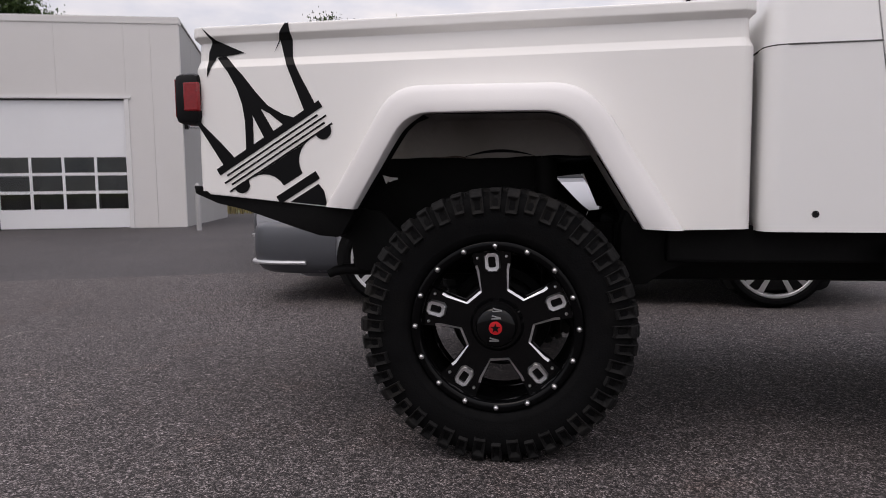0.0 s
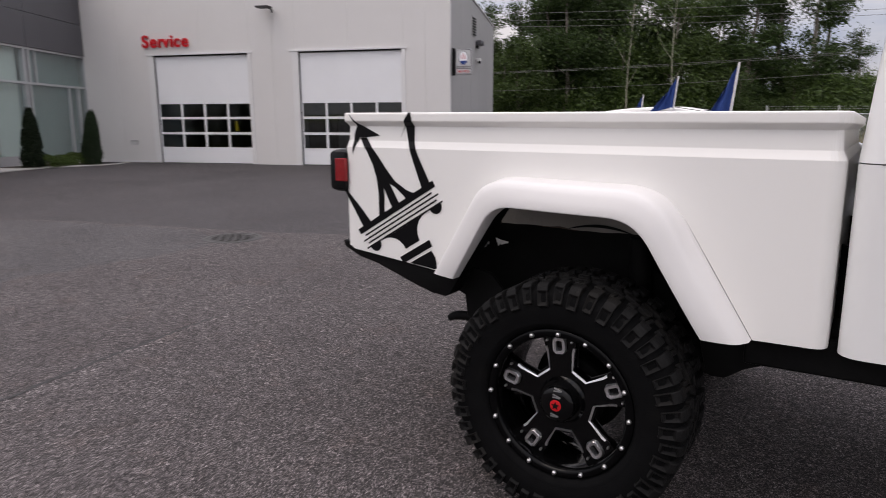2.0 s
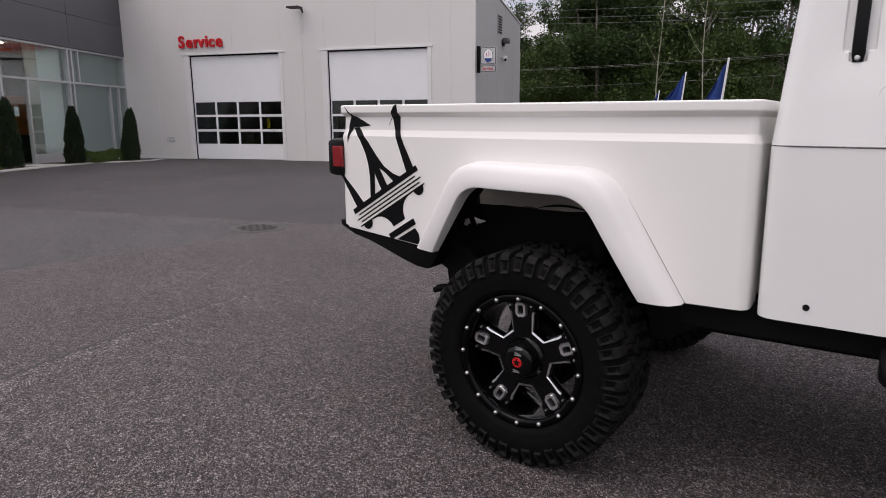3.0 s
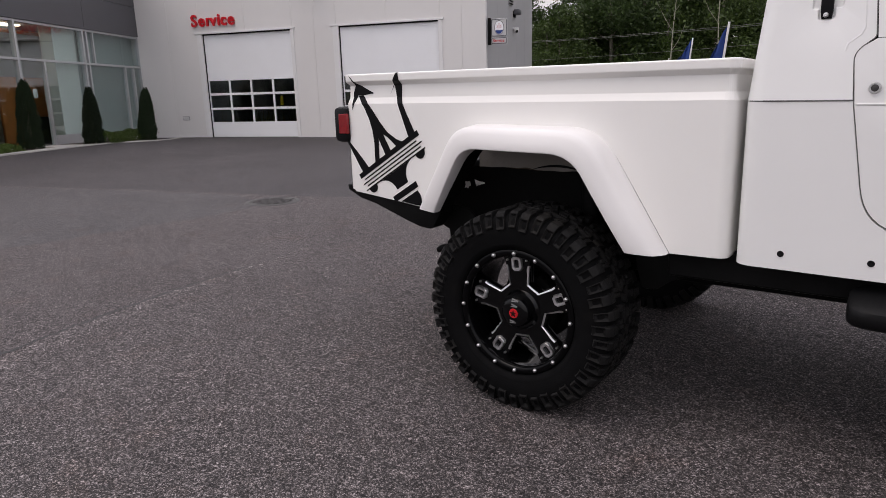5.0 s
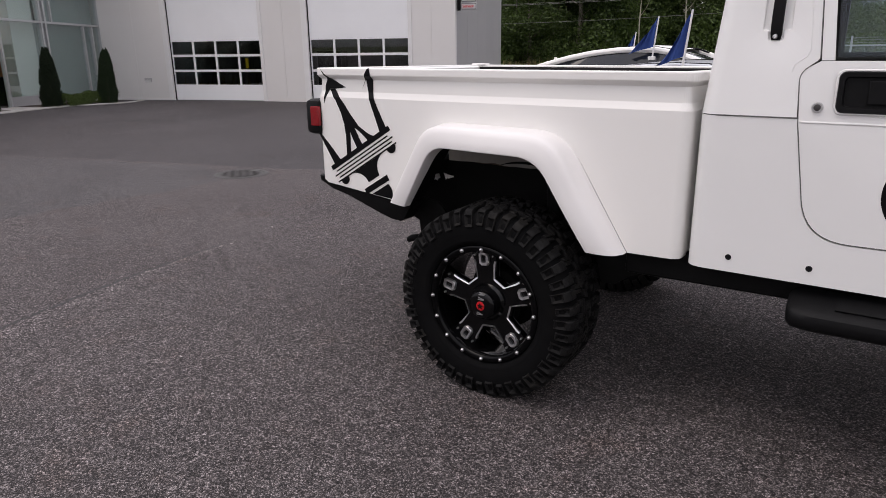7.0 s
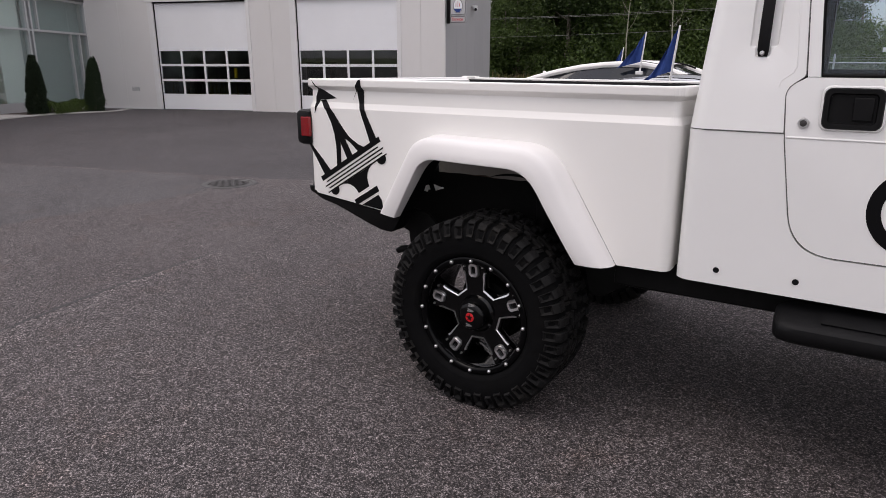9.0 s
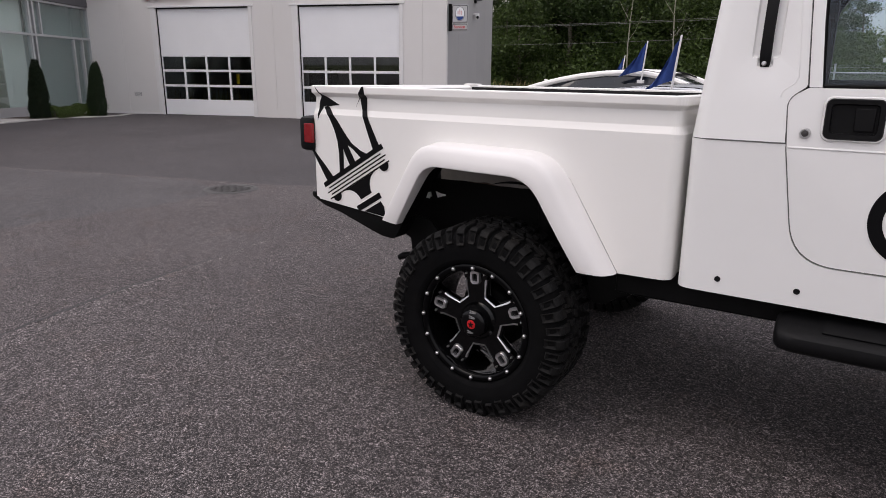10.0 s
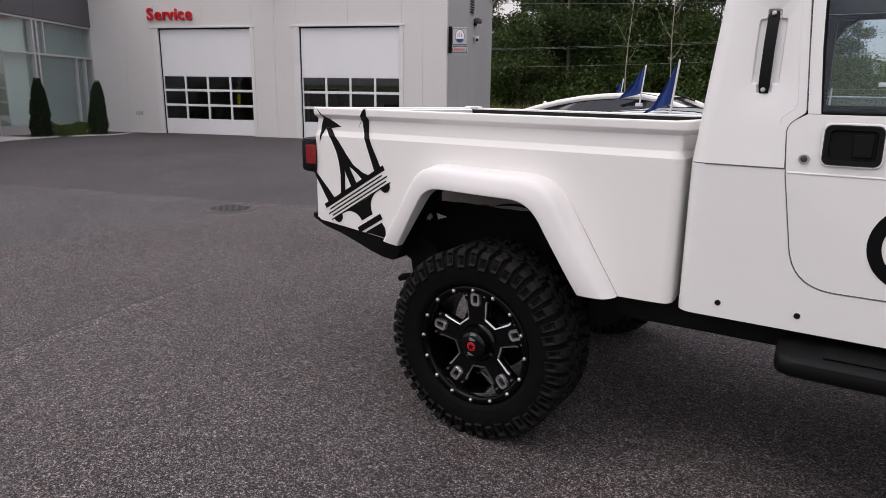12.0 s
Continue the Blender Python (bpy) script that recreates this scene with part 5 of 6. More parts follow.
def build_workshop():
    # wall panels, with open joints
    cuts = sorted({W0, W1, *[s for span in DOOR_SPANS for s in span], -14.45, -11.70, -9.40, -7.15, -5.0})
    for a, b in zip(cuts, cuts[1:]):
        over = any(a >= s0 - 0.01 and b <= s1 + 0.01 for s0, s1 in DOOR_SPANS)
        part("wall_panel", box(a + 0.0018, b - 0.0018, 0.0, 0.16, DOOR_H if over else 0.0, ROOF_Z - 0.16, 0.003), PANEL, workshop)
    part("wall_core", box(W0, W1 - 0.01, 0.01, 0.15, DOOR_H + 0.05, ROOF_Z - 0.1), TRIM, workshop)
    part("coping", box(W0, W1 + 0.03, -0.02, 0.2, ROOF_Z - 0.158, ROOF_Z, 0.01), PANEL, workshop, "folded off-white roof coping")
    part("base_strip", box(W0, DOOR_SPANS[0][0] - 0.13, -0.012, 0.0, 0.0, 0.07), TRIM, workshop)
    # grey gable side, roof falling to the back
    depth = 5.9
    seams = [0.16, 1.3, 2.45, 3.6, 4.75, depth]
    for a, b in zip(seams, seams[1:]):
        bm = bmesh.new()
        za, zb = ROOF_Z - 0.02 - 0.125 * a, ROOF_Z - 0.02 - 0.125 * b
        v = [bm.verts.new(p) for p in ((W1 - 0.16, a + 0.003, 0), (W1, a + 0.003, 0), (W1, b - 0.003, 0), (W1 - 0.16, b - 0.003, 0), (W1 - 0.16, a + 0.003, za), (W1, a + 0.003, za), (W1, b - 0.003, zb), (W1 - 0.16, b - 0.003, zb))]
        for q in ((0, 1, 2, 3), (4, 5, 6, 7), (0, 1, 5, 4), (1, 2, 6, 5), (2, 3, 7, 6), (3, 0, 4, 7)):
            bm.faces.new([v[i] for i in q])
        part("side_panel", bm, SIDEGREY, workshop, "smooth grey side wall panel")
    bm = bmesh.new()
    v = [bm.verts.new(p) for p in ((W0, 0.0, ROOF_Z - 0.05), (W1 + 0.02, 0.0, ROOF_Z - 0.05), (W1 + 0.02, depth, ROOF_Z - 0.05 - 0.125 * depth), (W0, depth, ROOF_Z - 0.05 - 0.125 * depth))]
    bm.faces.new(v)
    res = bmesh.ops.extrude_face_region(bm, geom=bm.faces[:])
    for one in res["geom"]:
        if isinstance(one, bmesh.types.BMVert):
            one.co.z += 0.06
    part("roof", bm, SIDEGREY, workshop)
    part("corner_trim", box(W1 - 0.02, W1 + 0.012, -0.012, 0.02, 0.0, ROOF_Z - 0.16), PANEL, workshop)
    # dark workshop inside
    part("inner_wall", box(W0, W1 - 0.2, depth - 0.1, depth, 0, 4.2), DARKROOM, workshop)
    part("inner_floor", box(W0, W1 - 0.2, 0.3, depth - 0.1, 0.002, 0.02), CONCRETE, workshop)
    part("inner_ceiling", box(W0, W1 - 0.2, 0.3, depth - 0.1, 4.1, 4.15), DARKROOM, workshop)
    part("inner_side", box(W0, W0 + 0.1, 0.3, depth - 0.1, 0, 4.1), DARKROOM, workshop)
    part("inner_side", box(W1 - 0.3, W1 - 0.2, 0.3, depth - 0.1, 0, 4.1), DARKROOM, workshop)
    for s in (-12.6, -10.9, -8.0, -6.3):
        part("tool_cabinet", box(s, s + 0.9, depth - 0.8, depth - 0.2, 0.02, 1.1 + 0.25 * math.sin(s), 0.01), PLASTIC, workshop)
    part("hanging_sign", box(-10.80, -10.70, 0.18, 0.20, 0.94, 1.22, 0.004), YELLOW, workshop, "small yellow sign inside the door")
    # overhead doors
    for s0, s1 in DOOR_SPANS:
        door = part("overhead_door", box(s0 + 0.002, s1 - 0.002, 0.075, 0.085, 0.005, 0.02), PLASTIC, workshop, "white sectional overhead door with three rows of windows")
        x0, x1 = s0 + 0.100, s1 - 0.06
        zs = (0.44, 1.745)
        part("door_section", box(x0, x1, 0.055, 0.10, 0.02, zs[0], 0.003), DOORWHITE, door)
        h = (DOOR_H - 0.01 - zs[1]) / 2
        for k in range(2):
            part("door_section", box(x0, x1, 0.055, 0.10, zs[1] + h * k + 0.0005, zs[1] + h * (k + 1) - 0.0005), DOORWHITE, door)
        rail = (zs[1] - zs[0]) / 3
        for k in range(3):
            za, zb = zs[0] + rail * k, zs[0] + rail * (k + 1)
            part("door_rail", box(x0, x1, 0.052, 0.10, za + 0.001, za + 0.034, 0.002), DOORWHITE, door)
            part("door_rail", box(x0, x1, 0.052, 0.10, zb - 0.034, zb - 0.001, 0.002), DOORWHITE, door)
            for j in range(4):
                xa = x0 + (x1 - x0) * j / 4
                xb = x0 + (x1 - x0) * (j + 1) / 4
                part("window_pane", box(xa + 0.03, xb - 0.03, 0.072, 0.078, za + 0.034, zb - 0.034), DARKGLASS, door)
            for j in range(5):
                xc = x0 + (x1 - x0) * j / 4
                lo, hi = max(x0, xc - 0.030), min(x1, xc + 0.030)
                part("door_stile", box(lo, hi, 0.054, 0.10, za + 0.034, zb - 0.034, 0.002), DOORWHITE, door)
        # frame round the opening
        part("door_jamb", box(s0 - 0.10, s0 + 0.075, -0.025, 0.05, 0.0, DOOR_H, 0.004), TRIM, workshop)
        part("jamb_seal", box(s0 + 0.077, s0 + 0.097, 0.03, 0.06, 0.0, DOOR_H - 0.02), PLASTIC, workshop)
        part("door_jamb", box(s1 - 0.055, s1 + 0.05, -0.025, 0.05, 0.0, DOOR_H, 0.004), TRIM, workshop)
        part("door_head", box(s0 - 0.17, s1 + 0.10, -0.035, 0.05, DOOR_H + 0.002, DOOR_H + 0.052, 0.004), TRIM, workshop)
        # black strip put in as the shadow line under the door head
        part("head_shade", box(s0 + 0.08, s1 - 0.06, 0.02, 0.054, DOOR_H - 0.035, DOOR_H - 0.002), PLASTIC, workshop)
    # letters over the first door
    for k, (ch, s) in enumerate(zip("Service", (-13.53, -13.262, -13.000, -12.832, -12.592, -12.472, -12.222))):
        letter = link_mesh("sign_letter", text_mesh("sign_letter", ch, 0.475, 0.025, RED_SIGN, 0.0105), workshop, "red raised sign letter")
        letter.matrix_local = pose(s, -0.04, 3.315, 90, 0, 0)
    # lamp over the doors
    lamp = part("wall_lamp", box(-9.62, -9.26, -0.42, -0.12, 4.215, 4.265, 0.012), IRON, workshop, "flat dark wall floodlight on an arm")
    part("lamp_arm", tube([(-9.36, -0.14, 4.24), (-9.34, -0.02, 4.20), (-9.34, 0.0, 4.12)], 0.025, 8), IRON, lamp)
    part("conduit", tube([(-9.34, -0.012, 4.15), (-9.34, -0.012, 3.55)], 0.010, 6), PANEL, lamp)
    vent = part("wall_vent", box(-14.24, -13.99, -0.02, 0.0, 0.545, 0.665, 0.004), SIDEGREY, workshop, "small grey wall vent")
    for k in range(3):
        part("slat", box(-14.225, -14.005, -0.026, -0.018, 0.56 + 0.034 * k, 0.578 + 0.034 * k), TRIM, vent)
    # blade sign at the corner
    sign = part("blade_sign", box(W1 + 0.125, W1 + 0.555, 0.10, 0.15, 2.585, 3.035, 0.02), SIGNFACE, workshop, "white projecting sign with a dark blue oval emblem")
    part("lower_plate", box(W1 + 0.125, W1 + 0.555, 0.10, 0.15, 2.395, 2.570, 0.015), SIGNFACE, sign, "narrow white plate with red lettering")
    part("sign_bracket", box(W1 + 0.035, W1 + 0.115, 0.08, 0.17, 2.38, 3.06, 0.006), BLACK, sign)
    cx = W1 + 0.34
    for za, zb in ((2.597, 3.023), (2.405, 2.560)):
        pts_o = [(cx + x, (za + zb) / 2 + z) for x, z in rounded_rect(-0.205, 0.205, -(zb - za) / 2, (zb - za) / 2, 0.035, 4)]
        pts_i = [(cx + x, (za + zb) / 2 + z) for x, z in rounded_rect(-0.190, 0.190, -(zb - za) / 2 + 0.015, (zb - za) / 2 - 0.015, 0.025, 4)]
        part("sign_border", loft([[(x, 0.099, z) for x, z in pts_o], [(x, 0.094, z) for x, z in pts_o], [(x, 0.094, z) for x, z in pts_i], [(x, 0.099, z) for x, z in pts_i]], closed_rows=True), CLAD, sign)

    def oval(rx, rz, a0, a1):
        return [(cx + rx * math.cos(radians(a)), 2.81 + rz * math.sin(radians(a))) for a in range(a0, a1, 12)]
    part("emblem_base", prism(oval(0.128, 0.178, 0, 360), 0.094, 0.099), CLAD, sign)
    part("emblem_field", prism(oval(0.116, 0.166, 0, 360), 0.0915, 0.0945), DOORWHITE, sign)
    part("emblem_base", prism(oval(0.110, 0.160, 204, 337), 0.089, 0.092), FLAG, sign)
    for dx, h in ((-0.05, 0.06), (0.0, 0.10), (0.05, 0.06)):
        part("emblem_prong", box(cx - 0.007 + dx, cx + 0.007 + dx, 0.089, 0.092, 2.79, 2.82 + h), RED_BADGE, sign)
    words = link_mesh("sign_text", text_mesh("sign_text", "Service", 0.105, 0.003, RED_SIGN, 0.001), sign, "red lettering")
    words.matrix_local = pose(cx - 0.165, 0.094, 2.452, 90, 0, 0)
    # louvre, lamp and camera on the side wall
    louvre = part("wall_louvre", box(W1, W1 + 0.02, 2.55, 3.05, 3.62, 4.18, 0.004), SIDEGREY, workshop, "dark louvred side vent")
    for k in range(7):
        part("slat", box(W1 + 0.018, W1 + 0.04, 2.58, 3.02, 3.65 + 0.075 * k, 3.685 + 0.075 * k), BLACK, louvre)
    cam_box = part("security_lamp", box(W1 + 0.03, W1 + 0.20, 3.07, 3.42, 3.39, 3.54, 0.03), CLAD, workshop, "dark grey side wall lamp")
    part("lamp_arm", box(W1, W1 + 0.05, 3.15, 3.35, 3.32, 3.50), PLASTIC, cam_box)
    bm = bmesh.new()
    bmesh.ops.create_uvsphere(bm, u_segments=14, v_segments=8, radius=0.075, matrix=Matrix.Translation((W1 + 0.10, 3.15, 2.935)))
    dome = part("dome_camera", bm, TRIM, workshop, "round white dome security camera on a short arm")
    bm = bmesh.new()
    bmesh.ops.create_uvsphere(bm, u_segments=12, v_segments=8, radius=0.045, matrix=Matrix.Translation((W1 + 0.125, 3.10, 2.905)))
    part("camera_window", bm, PLASTIC, dome, "dark camera window")
    part("camera_arm", box(W1, W1 + 0.16, 3.08, 3.22, 2.97, 3.02, 0.01), TRIM, dome)


# ---- the glazed showroom ----
SHOW_M = WALL_M @ Matrix.Translation((W0, 0, 0)) @ pose(0, 0, 0, 0, 1.03, 120 - 17.27)
showroom = thing("showroom", "glazed showroom wing with dark grey cladding above the glass", "building", SHOW_M)


def sbox(u0, u1, y0, y1, z0, z1, bevel=0.0):
    """A block along the glass front; u runs from the inner corner, y into the room."""
    return box(-u1, -u0, y0, y1, z0, z1, bevel)


def build_showroom():
    length = 9.6
    top, tr = 3.12, 2.20
    for x in (0.03, 2.70, 2.87, 5.50, 8.4, length):
        part("mullion", sbox(x - 0.035, x + 0.035, -0.05, 0.08, -0.05, top, 0.004), ALU, showroom)
    for x, za, zb in ((0.46, 0.0, tr), (0.91, 0.0, tr), (2.39, tr, top), (4.57, 0.0, tr)):
        part("mullion", sbox(x - 0.028, x + 0.028, -0.04, 0.06, za, zb, 0.004), ALU, showroom)
    for z in (0.06, tr, top - 0.03):
        part("transom", sbox(0.0, length, -0.045, 0.07, z - 0.028, z + 0.028, 0.004), ALU, showroom)
    panes = [0.0, 0.91, 2.78, 4.57, 5.50, 8.4, length]
    for a, b in zip(panes, panes[1:]):
        for za, zb in ((0.09, tr - 0.03), (tr + 0.03, top - 0.06)):
            pane = part("window_pane", sbox(a + 0.03, b - 0.03, 0.010, 0.016, za, zb), GLASS, showroom)
            pane.visible_shadow = False
    part("plinth", sbox(0.0, length, -0.03, 0.10, -0.25, 0.03), CONCRETE, showroom)
    part("kick_panel", sbox(2.91, 4.54, -0.02, 0.03, 0.09, 0.33), SIDEGREY, showroom)
    # cladding above
    xs = [0.0, 2.80, 6.0, length]
    for a, b in zip(xs, xs[1:]):
        for za, zb in ((top, 4.0), (4.004, 4.9), (4.904, 5.8)):
            part("cladding_panel", sbox(a + 0.004, b - 0.004, -0.08, 0.05, za + 0.003, zb - 0.003, 0.004), CLAD, showroom)
    part("cladding_core", sbox(0.0, length, -0.04, 0.12, top, 5.8), PLASTIC, showroom)
    # inside
    part("floor_slab", sbox(0.0, length, 0.1, 6.0, -0.25, 0.05), CONCRETE, showroom)
    part("back_wall", sbox(0.0, length, 4.0, 4.1, 0.05, 3.3), ROOMWALL, showroom)
    part("spandrel", sbox(0.04, 2.76, 0.20, 0.24, 2.21, 3.15), TEALWALL, showroom, "teal-grey blind panel behind the upper glass")
    part("partition", sbox(0.04, 2.76, 0.28, 0.33, 0.05, 3.15), TEALWALL, showroom, "grey partition close behind the glass")
    part("partition", sbox(2.71, 2.76, 0.34, 0.6, 0.05, 3.15), ROOMWALL, showroom)
    part("ceiling_slab", sbox(0.0, length, 0.12, 6.0, 3.2, 3.3), CURTAIN, showroom)
    part("side_wall", sbox(-0.02, 0.02, 0.1, 4.0, 0.05, 3.3), ROOMWALL, showroom)
    part("side_wall", sbox(length, length + 0.1, 0.0, 4.0, -0.25, 5.8), CLAD, showroom)
    part("roof", sbox(0.0, length, 0.0, 6.0, 5.7, 5.8), SIDEGREY, showroom)
    part("column", sbox(2.98, 3.90, 0.14, 0.50, 0.05, 3.2), CURTAIN, showroom, "white inside column")
    part("wood_panel", sbox(1.9, 4.6, 1.30, 1.38, 0.05, 1.85), ORANGE, showroom, "orange timber partition")
    part("wood_panel", sbox(1.9, 4.6, 1.25, 1.29, 2.97, 3.07), ORANGE, showroom)
    part("reception_desk", sbox(3.0, 3.9, 0.85, 1.22, 0.05, 0.80, 0.02), PLASTIC, showroom)
    part("notice", sbox(4.92, 5.08, 0.022, 0.026, 1.28, 1.50), TRIM, showroom, "white paper notice on the glass")
    for x in (4.2, 8.4):
        part("ceiling_light", sbox(x - 0.6, x + 0.6, 1.2, 1.5, 3.17, 3.20, 0.005), LAMP, showroom, "long lit ceiling panel")


# ---- planting by the showroom ----
def leaf_crown(bm, rng, points, size, flat=0.0, shape=((-0.5, 0), (0, -0.34), (0.55, 0), (0, 0.34))):
    """Small leaf quads, each its own island, at the given points."""
    for p in points:
        s = size * rng.uniform(0.6, 1.3)
        a = Vector((rng.gauss(0, 1), rng.gauss(0, 1), rng.gauss(0, 1) * (1 - flat))).normalized()
        b = a.orthogonal().normalized()
        b.rotate(Matrix.Rotation(rng.uniform(0, 6.28), 3, a))
        c = a.cross(b)
        vs = [bm.verts.new(p + s * (x * b + y * c)) for x, y in shape]
        bm.faces.new(vs)


def cedar(m, height, seed, label, lean=0.0, wide=0.37):
    rng = random.Random(seed)
    tree = thing("cedar_tree", label, "tree", m, group="cedars by the showroom")
    part("trunk", tube([(0, 0, -0.05), (lean * height * 0.5, 0, height * 0.5), (lean * height * 0.92, 0, height * 0.92)], [0.05, 0.035, 0.01], 8), BARK, tree)
    bm = bmesh.new()
    pts = []
    # upright sprays, each a small flame of leaves on the body of the tree
    sprays = []
    for k in range(260):
        t = rng.random() ** 0.9
        a = rng.uniform(0, 2 * math.pi)
        r = wide * height / 2.0 * (1 - t) ** 0.40 * (0.90 + 0.10 * min(1, t / 0.15)) * rng.uniform(0.84, 1.0)
        sprays.append((r * math.cos(a), r * math.sin(a), height * (0.01 + 0.93 * t), rng.uniform(0.09, 0.16)))
    for k in range(36000):
        if k % 2 == 0:
            t = rng.random()
            a = rng.uniform(0, 2 * math.pi)
            r = 0.92 * wide * height / 2.0 * (1 - t) ** 0.42 * rng.random() ** 0.35
            pts.append(Vector((r * math.cos(a) + lean * height * t, r * math.sin(a), height * (0.02 + 0.94 * t))))
            continue
        x, y, z, size = sprays[rng.randrange(len(sprays))]
        up = rng.random()
        thin = 0.17 * size * (1 - up) ** 0.6
        pts.append(Vector((x + rng.gauss(0, thin) + lean * (z + size * up), y + rng.gauss(0, thin), z + size * up)))
    leaf_crown(bm, rng, pts, 0.026)
    part("crown", bm, CEDAR, tree, smooth=False)
    return tree


def shrub(m, seed, length):
    rng = random.Random(seed)
    bush = thing("low_hedge", "low clipped green hedge in a planting bed", "hedge", m, group="hedges by the showroom")
    for k in range(5):
        x = length * (k + 0.5) / 5
        part("stem", tube([(x, 0.2, -0.02), (x + 0.03, 0.2, 0.3)], 0.012, 5), BARK, bush)
    bm = bmesh.new()
    pts = []
    for k in range(int(4600 * length)):
        x = rng.uniform(0, length)
        h = 0.27 + 0.025 * math.sin(4.1 * x + seed) + 0.02 * math.sin(11 * x)
        a = rng.uniform(0, math.pi)
        rr = rng.uniform(0.75, 1.03)
        pts.append(Vector((x, 0.22 + 0.27 * rr * math.cos(a), h * rr * math.sin(a) + 0.02)))
    leaf_crown(bm, rng, pts, 0.034)
    part("crown", bm, BOXWOOD, bush, smooth=False)
    return bush


def build_planting():
    def level(u):
        return bed_rise(u) - 0.01 - 0.013 * u

    def at(u, v):
        return SHOW_M @ Matrix.Translation((-u, v, level(u)))
    line = [(-0.3, -1.15), (0.5, -1.35), (1.2, -1.52), (1.8, -1.68), (2.4, -1.78), (3.0, -1.76), (3.6, -1.55), (4.2, -1.28), (5.2, -1.00), (6.3, -0.80), (7.4, -0.68), (8.5, -0.55), (9.6, -0.40)]
    rows = [[(-u, v + 0.10, -0.3), (-u, v + 0.10, level(u)), (-u, -0.05, level(u) + 0.01), (-u, -0.05, -0.3)] for u, v in line]
    bed = part("planting_bed", loft(rows, closed_rows=True, caps=True), SOIL, smooth=False)
    bed.matrix_world = SHOW_M
    tagged(bed, "dark mulched planting bed before the showroom glass", "planting bed", kind="structure")
    rows = [[(-u, v - 0.07, -0.3), (-u, v - 0.07, level(u) + 0.005), (-u, v - 0.055, level(u) + 0.02), (-u, v + 0.085, level(u) + 0.02), (-u, v + 0.098, level(u) + 0.005), (-u, v + 0.098, -0.3)] for u, v in line]
    kerb = part("kerb", loft(rows, closed_rows=True, caps=True), CONCRETE, smooth=False)
    kerb.matrix_world = SHOW_M
    tagged(kerb, "pale concrete kerb along the planting bed", "kerb", kind="structure")
    walk_slab = part("doorstep", sbox(4.6, 5.6, -0.80, -0.06, -0.3, 0.095, 0.01), CONCRETE)
    walk_slab.matrix_world = SHOW_M
    tagged(walk_slab, "pale concrete doorstep of the showroom", "doorstep", kind="structure")
    cedar(at(2.86, -1.58), 1.43, 3, "narrow dark green cedar by the wall corner", 0.10)
    cedar(at(4.52, -1.05), 1.42, 5, "narrow dark green cedar beside the entrance", 0.03)
    cedar(at(6.02, -0.44), 1.62, 8, "narrow dark green cedar on the far side of the entrance")
    shrub(at(4.45, -1.45), 2, 1.95)
    shrub(at(8.75, -0.66), 6, 2.2)


# ---- manhole ----
def build_manhole():
    m = thing("manhole_cover", "round dark cast iron manhole cover set in asphalt", "manhole cover", pose(-5.52, 3.29, 0.0) @ Matrix.Scale(0.96, 4))
    bm = bmesh.new()
    add_lathe(bm, [(0.0, 0.007), (0.27, 0.007), (0.275, 0.003), (0.30, 0.003), (0.305, 0.008), (0.35, 0.008), (0.36, 0.001)], 40, axis="Z")
    part("cover", bm, IRON, m)
    for k in range(-4, 5):
        w = math.sqrt(max(0.0, 0.25 ** 2 - (0.05 * k) ** 2))
        part("rib", box(-w, w, 0.05 * k - 0.012, 0.05 * k + 0.012, 0.006, 0.013), IRON, m)


def build_bollard():
    post = thing("bollard", "round grey steel bollard by the workshop corner", "bollard", pose(-7.66, 12.06, 0.0))
    bm = bmesh.new()
    add_lathe(bm, [(0.055, -0.05), (0.055, 0.98), (0.045, 1.02), (0.022, 1.045), (0.0, 1.05)], 18, axis="Z")
    part("pipe", bm, SIDEGREY, post)


# ---- parked cars ----
CAR_MESHES = {}


